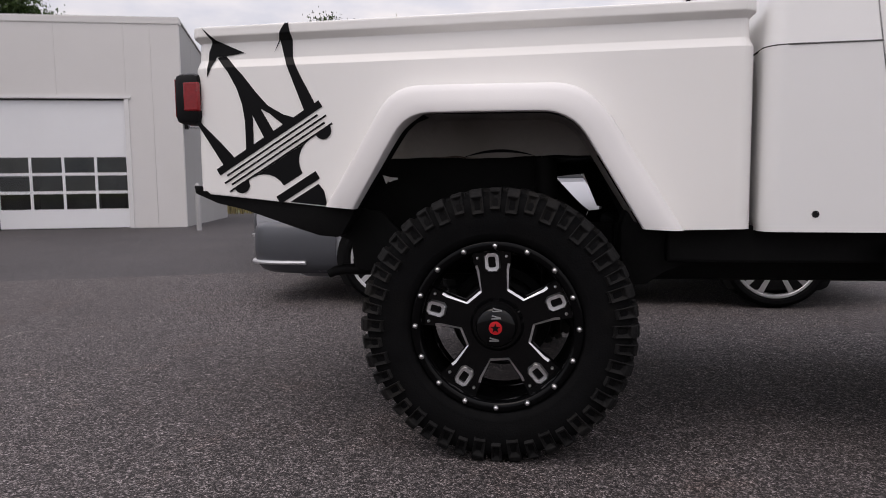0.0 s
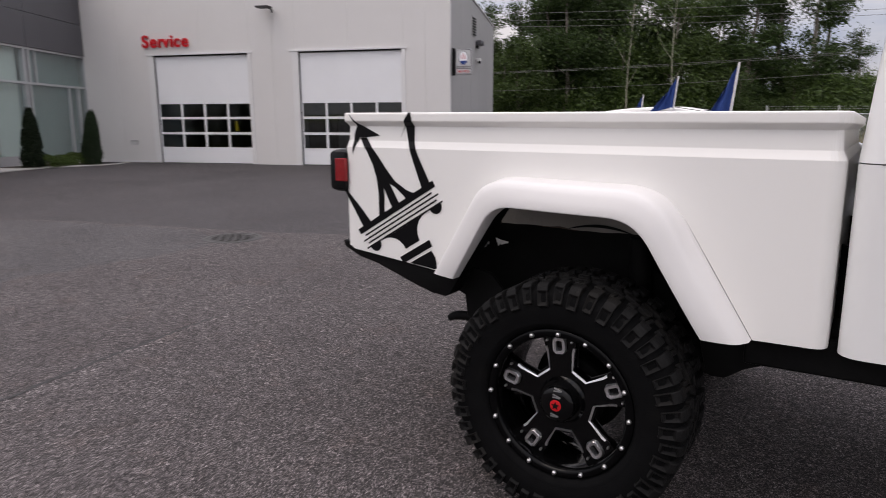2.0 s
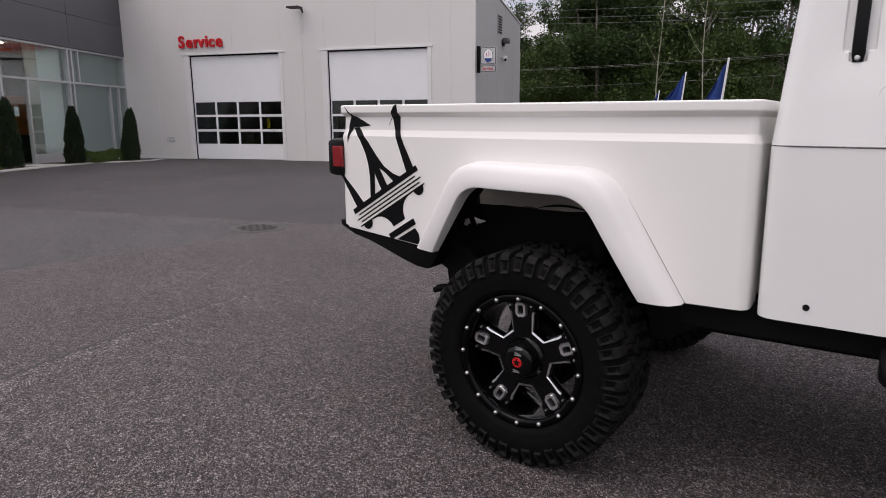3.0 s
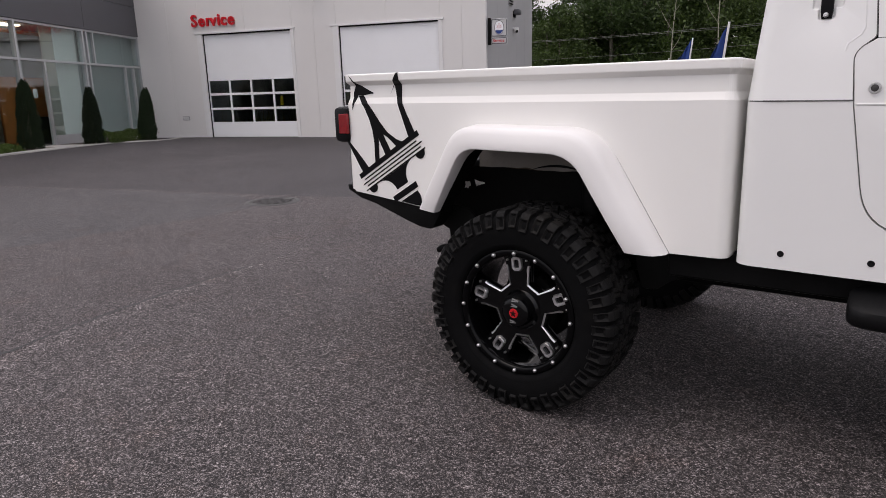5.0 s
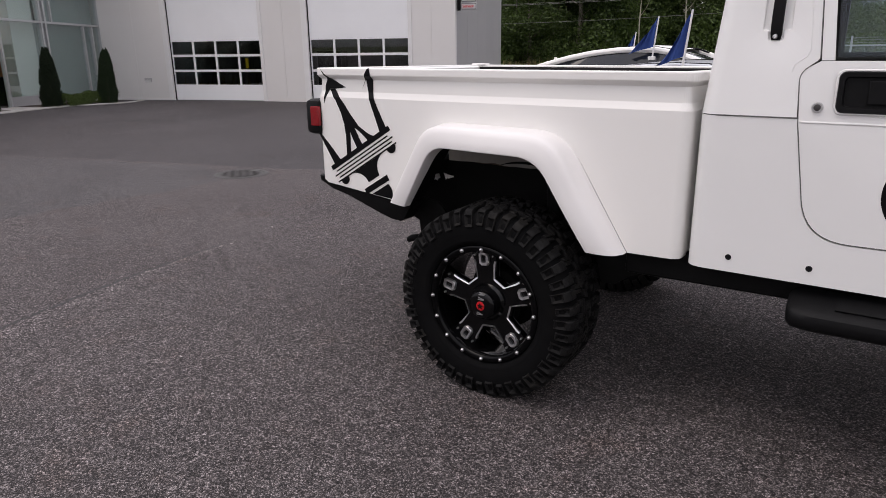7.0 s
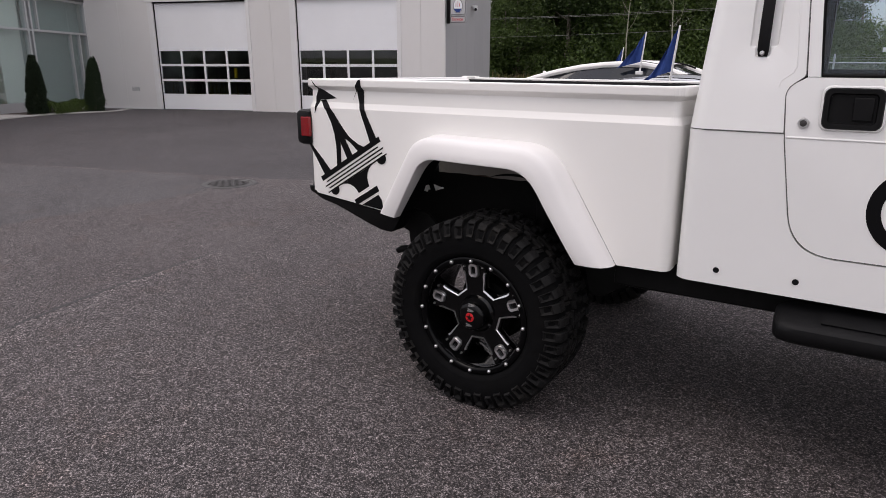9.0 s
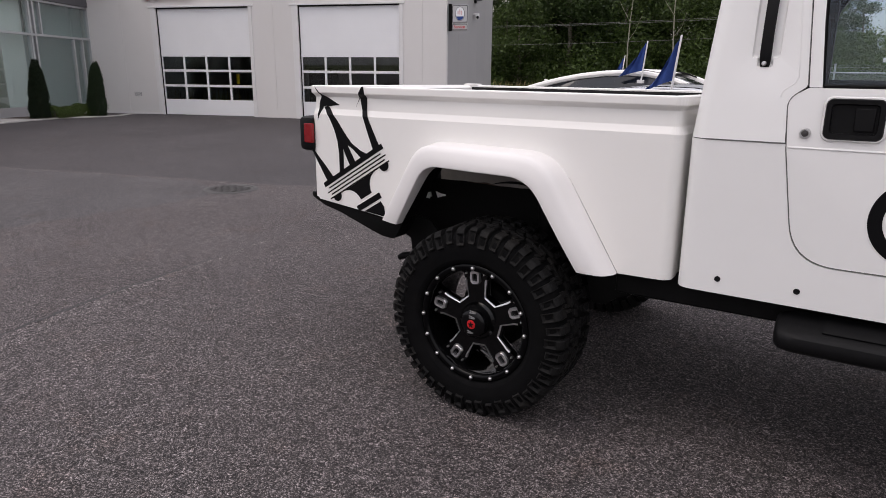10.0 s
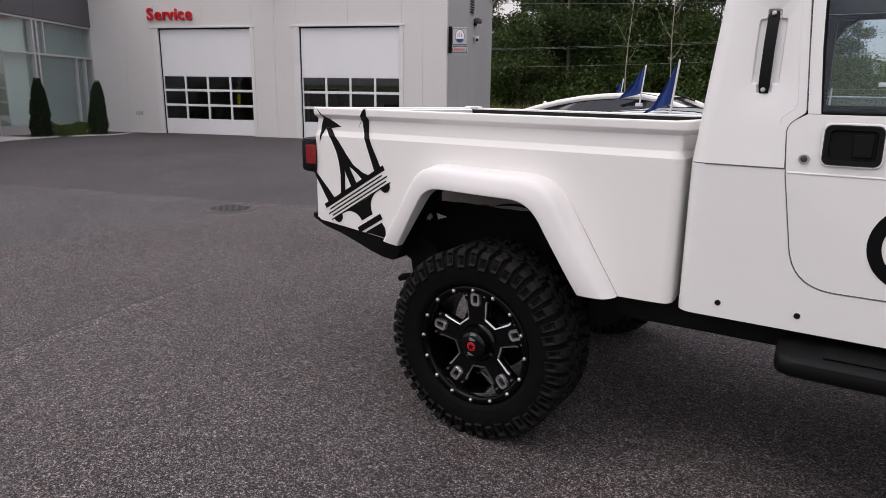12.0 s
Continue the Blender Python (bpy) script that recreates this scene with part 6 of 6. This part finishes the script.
def sedan_meshes(paint):
    """A long low saloon; its near side at y 0, nose towards +x, tail at x 0."""
    M = {}
    length, half = 4.95, 0.94
    # lower body
    rows = []
    xs = [0.0, 0.02, 0.08, 0.2, 0.45, 0.6, 1.0, 1.5, 2.2, 3.0, 3.6, 4.1, 4.5, 4.75, 4.88, 4.95]
    for x in xs:
        e = min(smoothstep(-0.1, 0.42, x), smoothstep(-0.05, 0.7, length - x))
        w = half * (0.74 + 0.26 * e) - (0.012 if x < 0.4 else 0.0)
        deck = 0.99 - 0.10 * smoothstep(2.9, 4.9, x) - 0.06 * smoothstep(0.4, 0.0, x)
        low = 0.20 + 0.12 * smoothstep(0.5, 0.0, x) + 0.06 * smoothstep(4.4, 4.95, x)
        pull = 0.82 if x in (0.0, 4.95) else 1.0
        row = []
        for u, z in ((-0.86, low), (-0.97, low + 0.06), (-1.0, low + 0.22), (-0.985, 0.60), (-0.995, 0.72), (-0.965, 0.84), (-0.90, deck - 0.03), (-0.80, deck), (0, deck + 0.03), (0.80, deck), (0.90, deck - 0.03), (0.965, 0.84), (0.995, 0.72), (0.985, 0.60), (1.0, low + 0.22), (0.97, low + 0.06), (0.86, low)):
            zz = 0.56 + (z - 0.56) * pull
            row.append((x, half + w * u, zz))
        rows.append(row)
    M["body"] = to_mesh("body", loft(rows, closed_rows=True, caps=True), paint, angle=35)
    # glazed cabin and the roof skin over it
    cabin = [(0.40, 0.98, 0.68, 0.62), (0.70, 1.075, 0.71, 0.61), (1.00, 1.175, 0.73, 0.59), (1.30, 1.265, 0.74, 0.58), (1.60, 1.338, 0.75, 0.575), (1.90, 1.392, 0.75, 0.57), (2.20, 1.425, 0.75, 0.57), (2.45, 1.436, 0.75, 0.57), (2.70, 1.428, 0.75, 0.57), (2.95, 1.390, 0.755, 0.58), (3.20, 1.305, 0.76, 0.59), (3.50, 1.165, 0.765, 0.62), (3.85, 0.97, 0.78, 0.68)]
    cabin = [(x - 0.37, top, w0, w1) for x, top, w0, w1 in cabin]
    rows = []
    for x, top, w0, w1 in cabin:
        rows.append([(x, half - w0, 0.95), (x, half - w0 - 0.005, 0.98), (x, half - (w0 + w1) / 2, (top + 0.95) / 2 + 0.01), (x, half - w1, top - 0.03), (x, half - w1 * 0.8, top - 0.008), (x, half, top + 0.012), (x, half + w1 * 0.8, top - 0.008), (x, half + w1, top - 0.03), (x, half + (w0 + w1) / 2, (top + 0.95) / 2 + 0.01), (x, half + w0 + 0.005, 0.98), (x, half + w0, 0.95)])
    M["cabin_glass"] = to_mesh("cabin_glass", loft(rows), CARGLASS, angle=50)
    fine = []
    for (xa, ta, _, wa1), (xb, tb, _, wb1) in zip(cabin, cabin[1:]):
        for k in range(4):
            t = k / 4
            fine.append((xa + (xb - xa) * t, ta + (tb - ta) * t, wa1 + (wb1 - wa1) * t))
    fine.append((cabin[-1][0], cabin[-1][1], cabin[-1][3]))
    bm = bmesh.new()
    for sgn in (-1, 1):
        add_tube(bm, [(x, half + sgn * w, top - 0.012) for x, top, w in fine], 0.035, 8)
    M["roof_arch"] = to_mesh("roof_arch", bm, paint)
    bm = bmesh.new()
    for sgn in (-1, 1):
        add_tube(bm, [(x, half + sgn * (w - 0.055), top + 0.018) for x, top, w in fine if 0.5 < x < 2.75], 0.011, 6)
    M["roof_ditch"] = to_mesh("roof_ditch", bm, BLACK)
    M["antenna"] = to_mesh("antenna", prism([(0.78, 1.235), (0.90, 1.27), (0.80, 1.325), (0.78, 1.325)], half - 0.012, half + 0.012), paint)
    rows = [[(x, half - w, top + 0.012), (x, half - w * 0.5, top + 0.026), (x, half, top + 0.032), (x, half + w * 0.5, top + 0.026), (x, half + w, top + 0.012)] for x, top, w in fine if 0.60 < x < 2.60]
    split = [rows]
    bm = bmesh.new()
    for group_rows in split:
        one = loft(group_rows)
        tmp = bpy.data.meshes.new("tmp")
        one.to_mesh(tmp)
        one.free()
        bm.from_mesh(tmp)
        bpy.data.meshes.remove(tmp)
    M["roof"] = to_mesh("roof", bm, paint)
    # grey lower tail, wrapped round the corners
    plan = [(0.74, -0.014), (0.50, -0.012), (0.30, -0.004), (0.19, 0.018), (0.10, 0.055), (0.04, 0.105), (0.0, 0.18), (-0.014, 0.30), (-0.016, 0.94)]
    plan += [(x, 2 * half - y) for x, y in plan[-2::-1]]
    rows = [[(x + tuck, half + (y - half) * (1 - 0.8 * tuck), z) for z, tuck in ((0.235, 0.10), (0.265, 0.045), (0.32, 0.012), (0.42, 0.0), (0.54, 0.002), (0.61, 0.012), (0.65, 0.035), (0.66, 0.07))] for x, y in plan]
    M["tail_apron"] = to_mesh("tail_apron", loft(rows), material("shadow_grey_apron", (0.062, 0.065, 0.074), 0.4, 0.1, coat=0.2, vary=0.05), angle=60)
    M["apron_trim"] = to_mesh("apron_trim", tube([(x - 0.004, half + (y - half) * 1.003, 0.330) for x, y in plan if x < 0.72], 0.017, 8), SILVER)
    # wheel arches
    one = bmesh.new()
    add_lathe(one, [(0.0, -0.012), (0.395, -0.012), (0.40, 0.0), (0.40, 0.05)], 36)
    for v in one.verts:
        v.co.z = max(v.co.z, -0.22)
    M["wheel_arch"] = to_mesh("wheel_arch", one, BLACK)
    # wheel: tyre, rim, five twin spokes
    bm = bmesh.new()
    add_lathe(bm, [(0.285, -0.012), (0.300, -0.030), (0.325, -0.034), (0.345, -0.022), (0.357, 0.0), (0.360, 0.10), (0.357, 0.20), (0.285, 0.20)], 56)
    M["tyre"] = to_mesh("tyre", bm, RUBBER)
    bm = bmesh.new()
    add_lathe(bm, [(0.255, 0.05), (0.258, -0.006), (0.268, -0.018), (0.284, -0.020), (0.289, -0.010), (0.286, 0.02)], 56)
    M["rim"] = to_mesh("rim", bm, SILVER)
    bm = bmesh.new()
    for k in range(5):
        for d in (-1, 1):
            one = bmesh.new()
            pts = [(0.045, d * 0.012), (0.265, d * 0.036), (0.265, d * 0.078), (0.070, d * 0.040)]
            add_prism(one, pts if d > 0 else pts[::-1], -0.014, 0.012)
            bmesh.ops.rotate(one, verts=one.verts, cent=(0, 0, 0), matrix=Matrix.Rotation(radians(90 + 72 * k + 36), 3, "Y"))
            tmp = bpy.data.meshes.new("tmp")
            one.to_mesh(tmp)
            one.free()
            bm.from_mesh(tmp)
            bpy.data.meshes.remove(tmp)
    add_lathe(bm, [(0.0, -0.02), (0.035, -0.02), (0.06, -0.012), (0.062, 0.012)], 24)
    M["spokes"] = to_mesh("spokes", bm, SILVER)
    bm = bmesh.new()
    add_lathe(bm, [(0.0, 0.07), (0.255, 0.07)], 36)
    M["wheel_back"] = to_mesh("wheel_back", bm, BLACK)
    return M


def parked_car(m, label, paint=WHITE):
    if paint not in CAR_MESHES:
        CAR_MESHES[paint] = sedan_meshes(paint)
    M = CAR_MESHES[paint]
    car = thing("parked_car", label, "car", m, group="parked cars")
    link_mesh("body", M["body"], car)
    link_mesh("cabin_glass", M["cabin_glass"], car, "dark tinted windows")
    link_mesh("roof", M["roof"], car)
    link_mesh("roof_arch", M["roof_arch"], car)
    link_mesh("roof_ditch", M["roof_ditch"], car)
    link_mesh("antenna", M["antenna"], car)
    link_mesh("tail_apron", M["tail_apron"], car)
    link_mesh("apron_trim", M["apron_trim"], car)
    for x in (1.14, 3.96):
        link_mesh("wheel_arch", M["wheel_arch"], car).matrix_local = pose(x, 0.0, 0.36)
        for y, turn in ((0.0, 0), (1.88, 180)):
            wh = link_mesh("wheel", M["rim"], car, "silver twin-spoke alloy wheel")
            wh.matrix_local = pose(x, y, 0.36, 0, 0, turn)
            link_mesh("tyre", M["tyre"], wh)
            link_mesh("spokes", M["spokes"], wh)
            link_mesh("wheel_back", M["wheel_back"], wh)
    return car


def flag(x, y, z0, z1, seed, drop, sweep):
    """A window flag: a white staff clipped to the car, a limp blue cloth."""
    ob = thing("car_flag", "limp blue flag on a white staff clipped to a car window", "flag", pose(x, y, z0), group="flags on the cars")
    h = z1 - z0
    lean = 0.10 * h
    part("staff", tube([(0, 0, 0), (lean * 0.5, 0, h * 0.5), (lean, 0, h)], [0.010, 0.009, 0.008], 8), TRIM, ob, "white plastic staff")
    part("clip", box(-0.045, 0.035, -0.02, 0.02, -0.02, 0.02, 0.004), TRIM, ob)
    rows = []
    n = 14
    for i in range(n + 1):
        s = i / n
        row = []
        for k in range(11):
            t = k / 10
            zt = h * (0.97 - 0.70 * t)
            px = lean * (zt / h)
            x2 = px - 0.008 - s * sweep * (0.45 + 0.55 * t)
            z2 = zt - s * drop * (1.0 - 0.62 * t) * (0.75 + 0.25 * s)
            y2 = 0.030 * math.sin(7.0 * s + 2.4 * t + seed) * s + 0.015 * math.sin(15 * s + seed)
            row.append((x2, y2, z2))
        rows.append(row)
    part("cloth", loft(rows), FLAG, ob, "limp dark blue cloth")
    return ob


# ---- trees, fence, wires behind ----
SPRIG = ((-0.5, -0.28), (0.6, 0.0), (-0.35, 0.38))


def forest_meshes(kind, seed, height, leaves, spread, base):
    rng = random.Random(seed)
    bm = bmesh.new()
    top = height * 0.95
    pts = [(0.12 * math.sin(k * 1.3 + seed), 0.12 * math.cos(k * 1.7 + seed), top * k / 6) for k in range(7)]
    add_tube(bm, [(x, y, z - (0.15 if k == 0 else 0)) for k, (x, y, z) in enumerate(pts)], [0.17 * (1 - k / 7.5) for k in range(7)], 7)
    tips = []
    for k in range(24):
        t = base + (0.96 - base) * rng.random()
        z = top * t
        a = rng.uniform(0, 6.283)
        reach = spread * (1.1 - t) ** 0.45 * rng.uniform(0.5, 1.0) * min(1.0, 0.6 + t)
        p0 = Vector((0, 0, z))
        p1 = p0 + Vector((math.cos(a), math.sin(a), rng.uniform(0.3, 0.9))) * reach * 0.55
        p2 = p0 + Vector((math.cos(a), math.sin(a), rng.uniform(0.35, 0.9))) * reach
        add_tube(bm, [p0, p1, p2], [0.05 * (1.2 - t), 0.03 * (1.2 - t), 0.01], 4)
        tips += [(p1, 0.45), (p2, 0.6), (p1.lerp(p2, 0.5), 0.55)]
    wood = to_mesh("trunk", bm, BARK)
    tips.append((Vector((0, 0, top)), 0.6))
    bm = bmesh.new()
    pts = []
    for k in range(leaves):
        c, r = tips[rng.randrange(len(tips))]
        r *= spread / 2.0
        v = Vector((rng.gauss(0, 1), rng.gauss(0, 1), rng.gauss(0, 0.8)))
        pts.append(c + v * r * 0.62)
    leaf_crown(bm, rng, pts, 0.155, 0.0, SPRIG)
    crown = to_mesh("crown", bm, LEAF if kind == 0 else LEAF_PALE, smooth=False)
    return wood, crown


def build_forest():
    kinds = [forest_meshes(0, 11, 9.8, 20500, 2.7, 0.10), forest_meshes(1, 12, 8.8, 20500, 2.9, 0.07), forest_meshes(0, 13, 10.4, 19000, 2.5, 0.18), forest_meshes(1, 14, 5.6, 15000, 2.6, 0.04), forest_meshes(0, 15, 9.4, 16000, 2.1, 0.12)]
    rng = random.Random(77)
    kinds.append(forest_meshes(0, 16, 9.6, 6200, 1.65, 0.10))
    names = ("tall dark green poplar at the edge of the wood", "broad light green maple at the edge of the wood", "high-crowned poplar with a bare trunk", "low bushy young maple at the edge of the wood", "slender poplar with a thin crown", "airy poplar with sky showing through its crown")
    for row, (dist, count) in enumerate(((37, 34), (41, 36), (45, 34))):
        for k in range(count):
            ang = radians(62 - 92 * (k + rng.uniform(-0.35, 0.35)) / (count - 1))
            deg = math.degrees(ang)
            n = rng.choice((0, 1, 2, 3, 4) if row == 0 else (0, 1, 2, 4))
            s = rng.uniform(0.85, 1.08)
            s *= 0.96 if deg < 33 else 0.91
            if 16.0 < deg < 22.5:
                s = min(s, 0.95)
            if deg < 9.6:
                # the wood ends in low young trees
                s = rng.uniform(0.50, 0.63)
                n = 3
            if 23.0 < deg < 32.8:
                if row == 2:
                    continue
                s = rng.uniform(0.7, 0.85)
                n = 3
            d = dist + rng.uniform(-1.6, 1.6)
            tree = thing("forest_tree", names[n], "tree", pose(1.0 - d * math.sin(ang), -2.0 + d * math.cos(ang), 0.0, 0, 0, rng.uniform(0, 360)) @ Matrix.Scale(s, 4), group="trees of the wood")
            link_mesh("trunk", kinds[n][0], tree, "grey trunk and limbs")
            link_mesh("crown", kinds[n][1], tree, "loose leafy crown")
    for deg, d, s, n in ((9.0, 39.0, 1.0, 4), (7.2, 42.0, 1.0, 4), (4.7, 38.0, 1.0, 5), (3.9, 40.0, 0.92, 5), (2.0, 38.5, 0.55, 5), (31.6, 38.0, 0.95, 5), (30.9, 40.5, 0.80, 5), (23.6, 40.5, 1.0, 4), (24.2, 39.0, 0.95, 5), (23.4, 41.0, 1.0, 4), (29.05, 38.5, 0.76, 5), (26.3, 39.0, 0.78, 5), (28.5, 40.5, 0.80, 3), (27.4, 39.5, 0.82, 3), (26.4, 40.5, 0.86, 3)):
        ang = radians(deg)
        tree = thing("forest_tree", names[n], "tree", pose(1.0 - d * math.sin(ang), -2.0 + d * math.cos(ang), 0.0, 0, 0, 47 * deg) @ Matrix.Scale(s, 4), group="trees of the wood")
        link_mesh("trunk", kinds[n][0], tree, "grey trunk and limbs")
        link_mesh("crown", kinds[n][1], tree, "loose leafy crown")
    # two slender pale trees before the wood
    for deg, seed, height in ((17.75, 3, 8.6), (14.45, 8, 9.2)):
        ang = radians(deg)
        trng = random.Random(seed)
        tree = thing("young_tree", "slender pale-barked young tree before the dark wood", "tree", pose(1.0 - 33.4 * math.sin(ang), -2.0 + 33.4 * math.cos(ang), 0.0), group="pale young trees")
        bm = bmesh.new()
        stem = [(0.10 * math.sin(0.9 * k + seed), 0.0, height * k / 7 - 0.1) for k in range(8)]
        add_tube(bm, stem, [0.038 - 0.0038 * k for k in range(8)], 6)
        tips = []
        for k in range(6):
            t = 0.30 + 0.10 * k
            side = -1 if k % 2 else 1
            reach = trng.uniform(0.5, 1.3) * (1.15 - t)
            p0 = Vector((0.10 * math.sin(6.3 * t + seed), 0, height * t))
            p1 = p0 + Vector((side * reach * 0.5, trng.uniform(-0.2, 0.2), reach * 0.75))
            p2 = p0 + Vector((side * reach, trng.uniform(-0.3, 0.3), reach * 1.9))
            add_tube(bm, [p0, p1, p2], [0.014, 0.010, 0.005], 5)
            tips += [p1, p2, p1.lerp(p2, 0.5)]
        part("trunk", bm, PALE_BARK, tree, "pale grey trunk and twigs")
        bm = bmesh.new()
        leaf_crown(bm, trng, [trng.choice(tips) + Vector((trng.gauss(0, 0.3), trng.gauss(0, 0.3), trng.gauss(0, 0.3))) for k in range(420)], 0.16)
        part("crown", bm, LEAF_PALE, tree, "sparse light green leaves", smooth=False)
    # undergrowth and dry grass at the wood's edge
    bm = bmesh.new()
    pts = []
    for k in range(90000):
        ang = radians(rng.uniform(-32, 64))
        d = rng.uniform(33.0, 38.5)
        h = (1.7 + 0.7 * math.sin(ang * 37) + 0.5 * math.sin(ang * 91)) * max(0.0, 1 - abs(d - 36.4) / 3.4)
        pts.append(Vector((1 - d * math.sin(ang), -2 + d * math.cos(ang), rng.random() ** 0.7 * max(0.15, h * 1.3))))
    leaf_crown(bm, rng, pts, 0.17, 0.0, SPRIG)
    tagged(part("undergrowth", bm, LEAF_PALE, smooth=False), "dense green undergrowth at the edge of the wood", "undergrowth", kind="stuff")
    bm = bmesh.new()
    for k in range(9000):
        ang = radians(rng.uniform(-32, 64))
        d = rng.uniform(26.5, 33.5)
        x, y = 1 - d * math.sin(ang), -2 + d * math.cos(ang)
        h, w, a = rng.uniform(0.35, 0.95), rng.uniform(0.015, 0.03), rng.uniform(0, 3.14)
        bx, by, lx, ly = w * math.cos(a), w * math.sin(a), rng.gauss(0, 0.12), rng.gauss(0, 0.12)
        bm.faces.new([bm.verts.new(p) for p in ((x - bx, y - by, -0.02), (x + bx, y + by, -0.02), (x + lx, y + ly, h))])
    tagged(part("tall_grass", bm, STRAW, smooth=False), "tall dry yellowish grass before the wood", "grass", kind="stuff")


def build_fence():
    fence = thing("chain_link_fence", "low grey chain-link fence at the edge of the yard", "fence", pose(-2.6, 24.6, 0, 0, 0, 4))
    length, h = 22.0, 1.32
    for k in range(11):
        x = length * k / 10
        part("post", tube([(x, 0, -0.05), (x, 0, h + 0.29)], 0.03, 8), ALU, fence)
    part("top_rail", tube([(0, 0, h), (length, 0, h)], 0.02, 6), ALU, fence)
    for z in (h + 0.09, h + 0.17, h + 0.25):
        part("wire_strand", tube([(0, 0, z), (length / 2, 0, z - 0.01), (length, 0, z)], 0.004, 4), ALU, fence)
    part("mesh_panel", box(0, length, -0.002, 0.002, 0.03, h), FENCE, fence, "thin wire mesh")


def build_lot_lamp():
    lamp = thing("yard_floodlight", "twin-headed pale floodlight on a thin post", "street lamp", pose(1.36, 23.0, -0.13))
    part("post", tube([(0, 0, -0.05), (0, 0, 1.80)], 0.035, 8), TRIM, lamp)
    part("crossbar", tube([(-0.25, 0, 1.80), (0.25, 0, 1.83)], 0.02, 6), TRIM, lamp)
    for x in (-0.26, 0.26):
        part("lamp_head", box(x - 0.13, x + 0.13, -0.08, 0.08, 1.80 + 0.06 * x, 1.93 + 0.06 * x, 0.02), TRIM, lamp)


def build_wires():
    for z0, z1, y in ((5.45, 5.10, 25.0), (5.18, 4.80, 25.2), (4.95, 4.62, 25.4), (3.06, 3.24, 25.6), (3.03, 3.20, 25.9), (2.26, 2.52, 25.8)):
        n = 24
        pts = []
        for k in range(n + 1):
            t = k / n
            x = -36.0 + 60.0 * t
            slope = (z1 - z0) / 9.0
            z = z0 + slope * (x + 13.6) + 0.0016 * (x + 6) ** 2
            pts.append((x, y, z))
        tagged(part("power_line", tube(pts, 0.0065, 5), WIRE), "thin pale grey overhead power line", "cable", group="power lines")


build_workshop()
build_showroom()
build_planting()
build_manhole()
build_bollard()
parked_car(pose(-2.22, 2.90, 0.0, 0, 0, 1.5) @ Matrix.Diagonal((1, 1, 0.955, 1)), "pale silver saloon with a grey lower bumper beyond the pickup", GREYPAINT)
parked_car(pose(-3.44, 5.55, 0.0, 0, 0, 1.5) @ Matrix.Diagonal((1, 1, 1.03, 1)), "white saloon parked behind the first car")
parked_car(pose(-4.3, 8.1, 0.0, 0, 0, 1.5) @ Matrix.Diagonal((1, 1, 0.95, 1)), "white saloon at the back of the row of cars")
flag(-0.065, 3.20, 1.32, 1.795, 1, 0.31, 0.27)
flag(-1.130, 5.85, 1.37, 1.835, 4, 0.22, 0.30)
flag(-2.29, 8.55, 1.30, 1.70, 7, 0.22, 0.22)
build_forest()
build_fence()
build_lot_lamp()
build_wires()
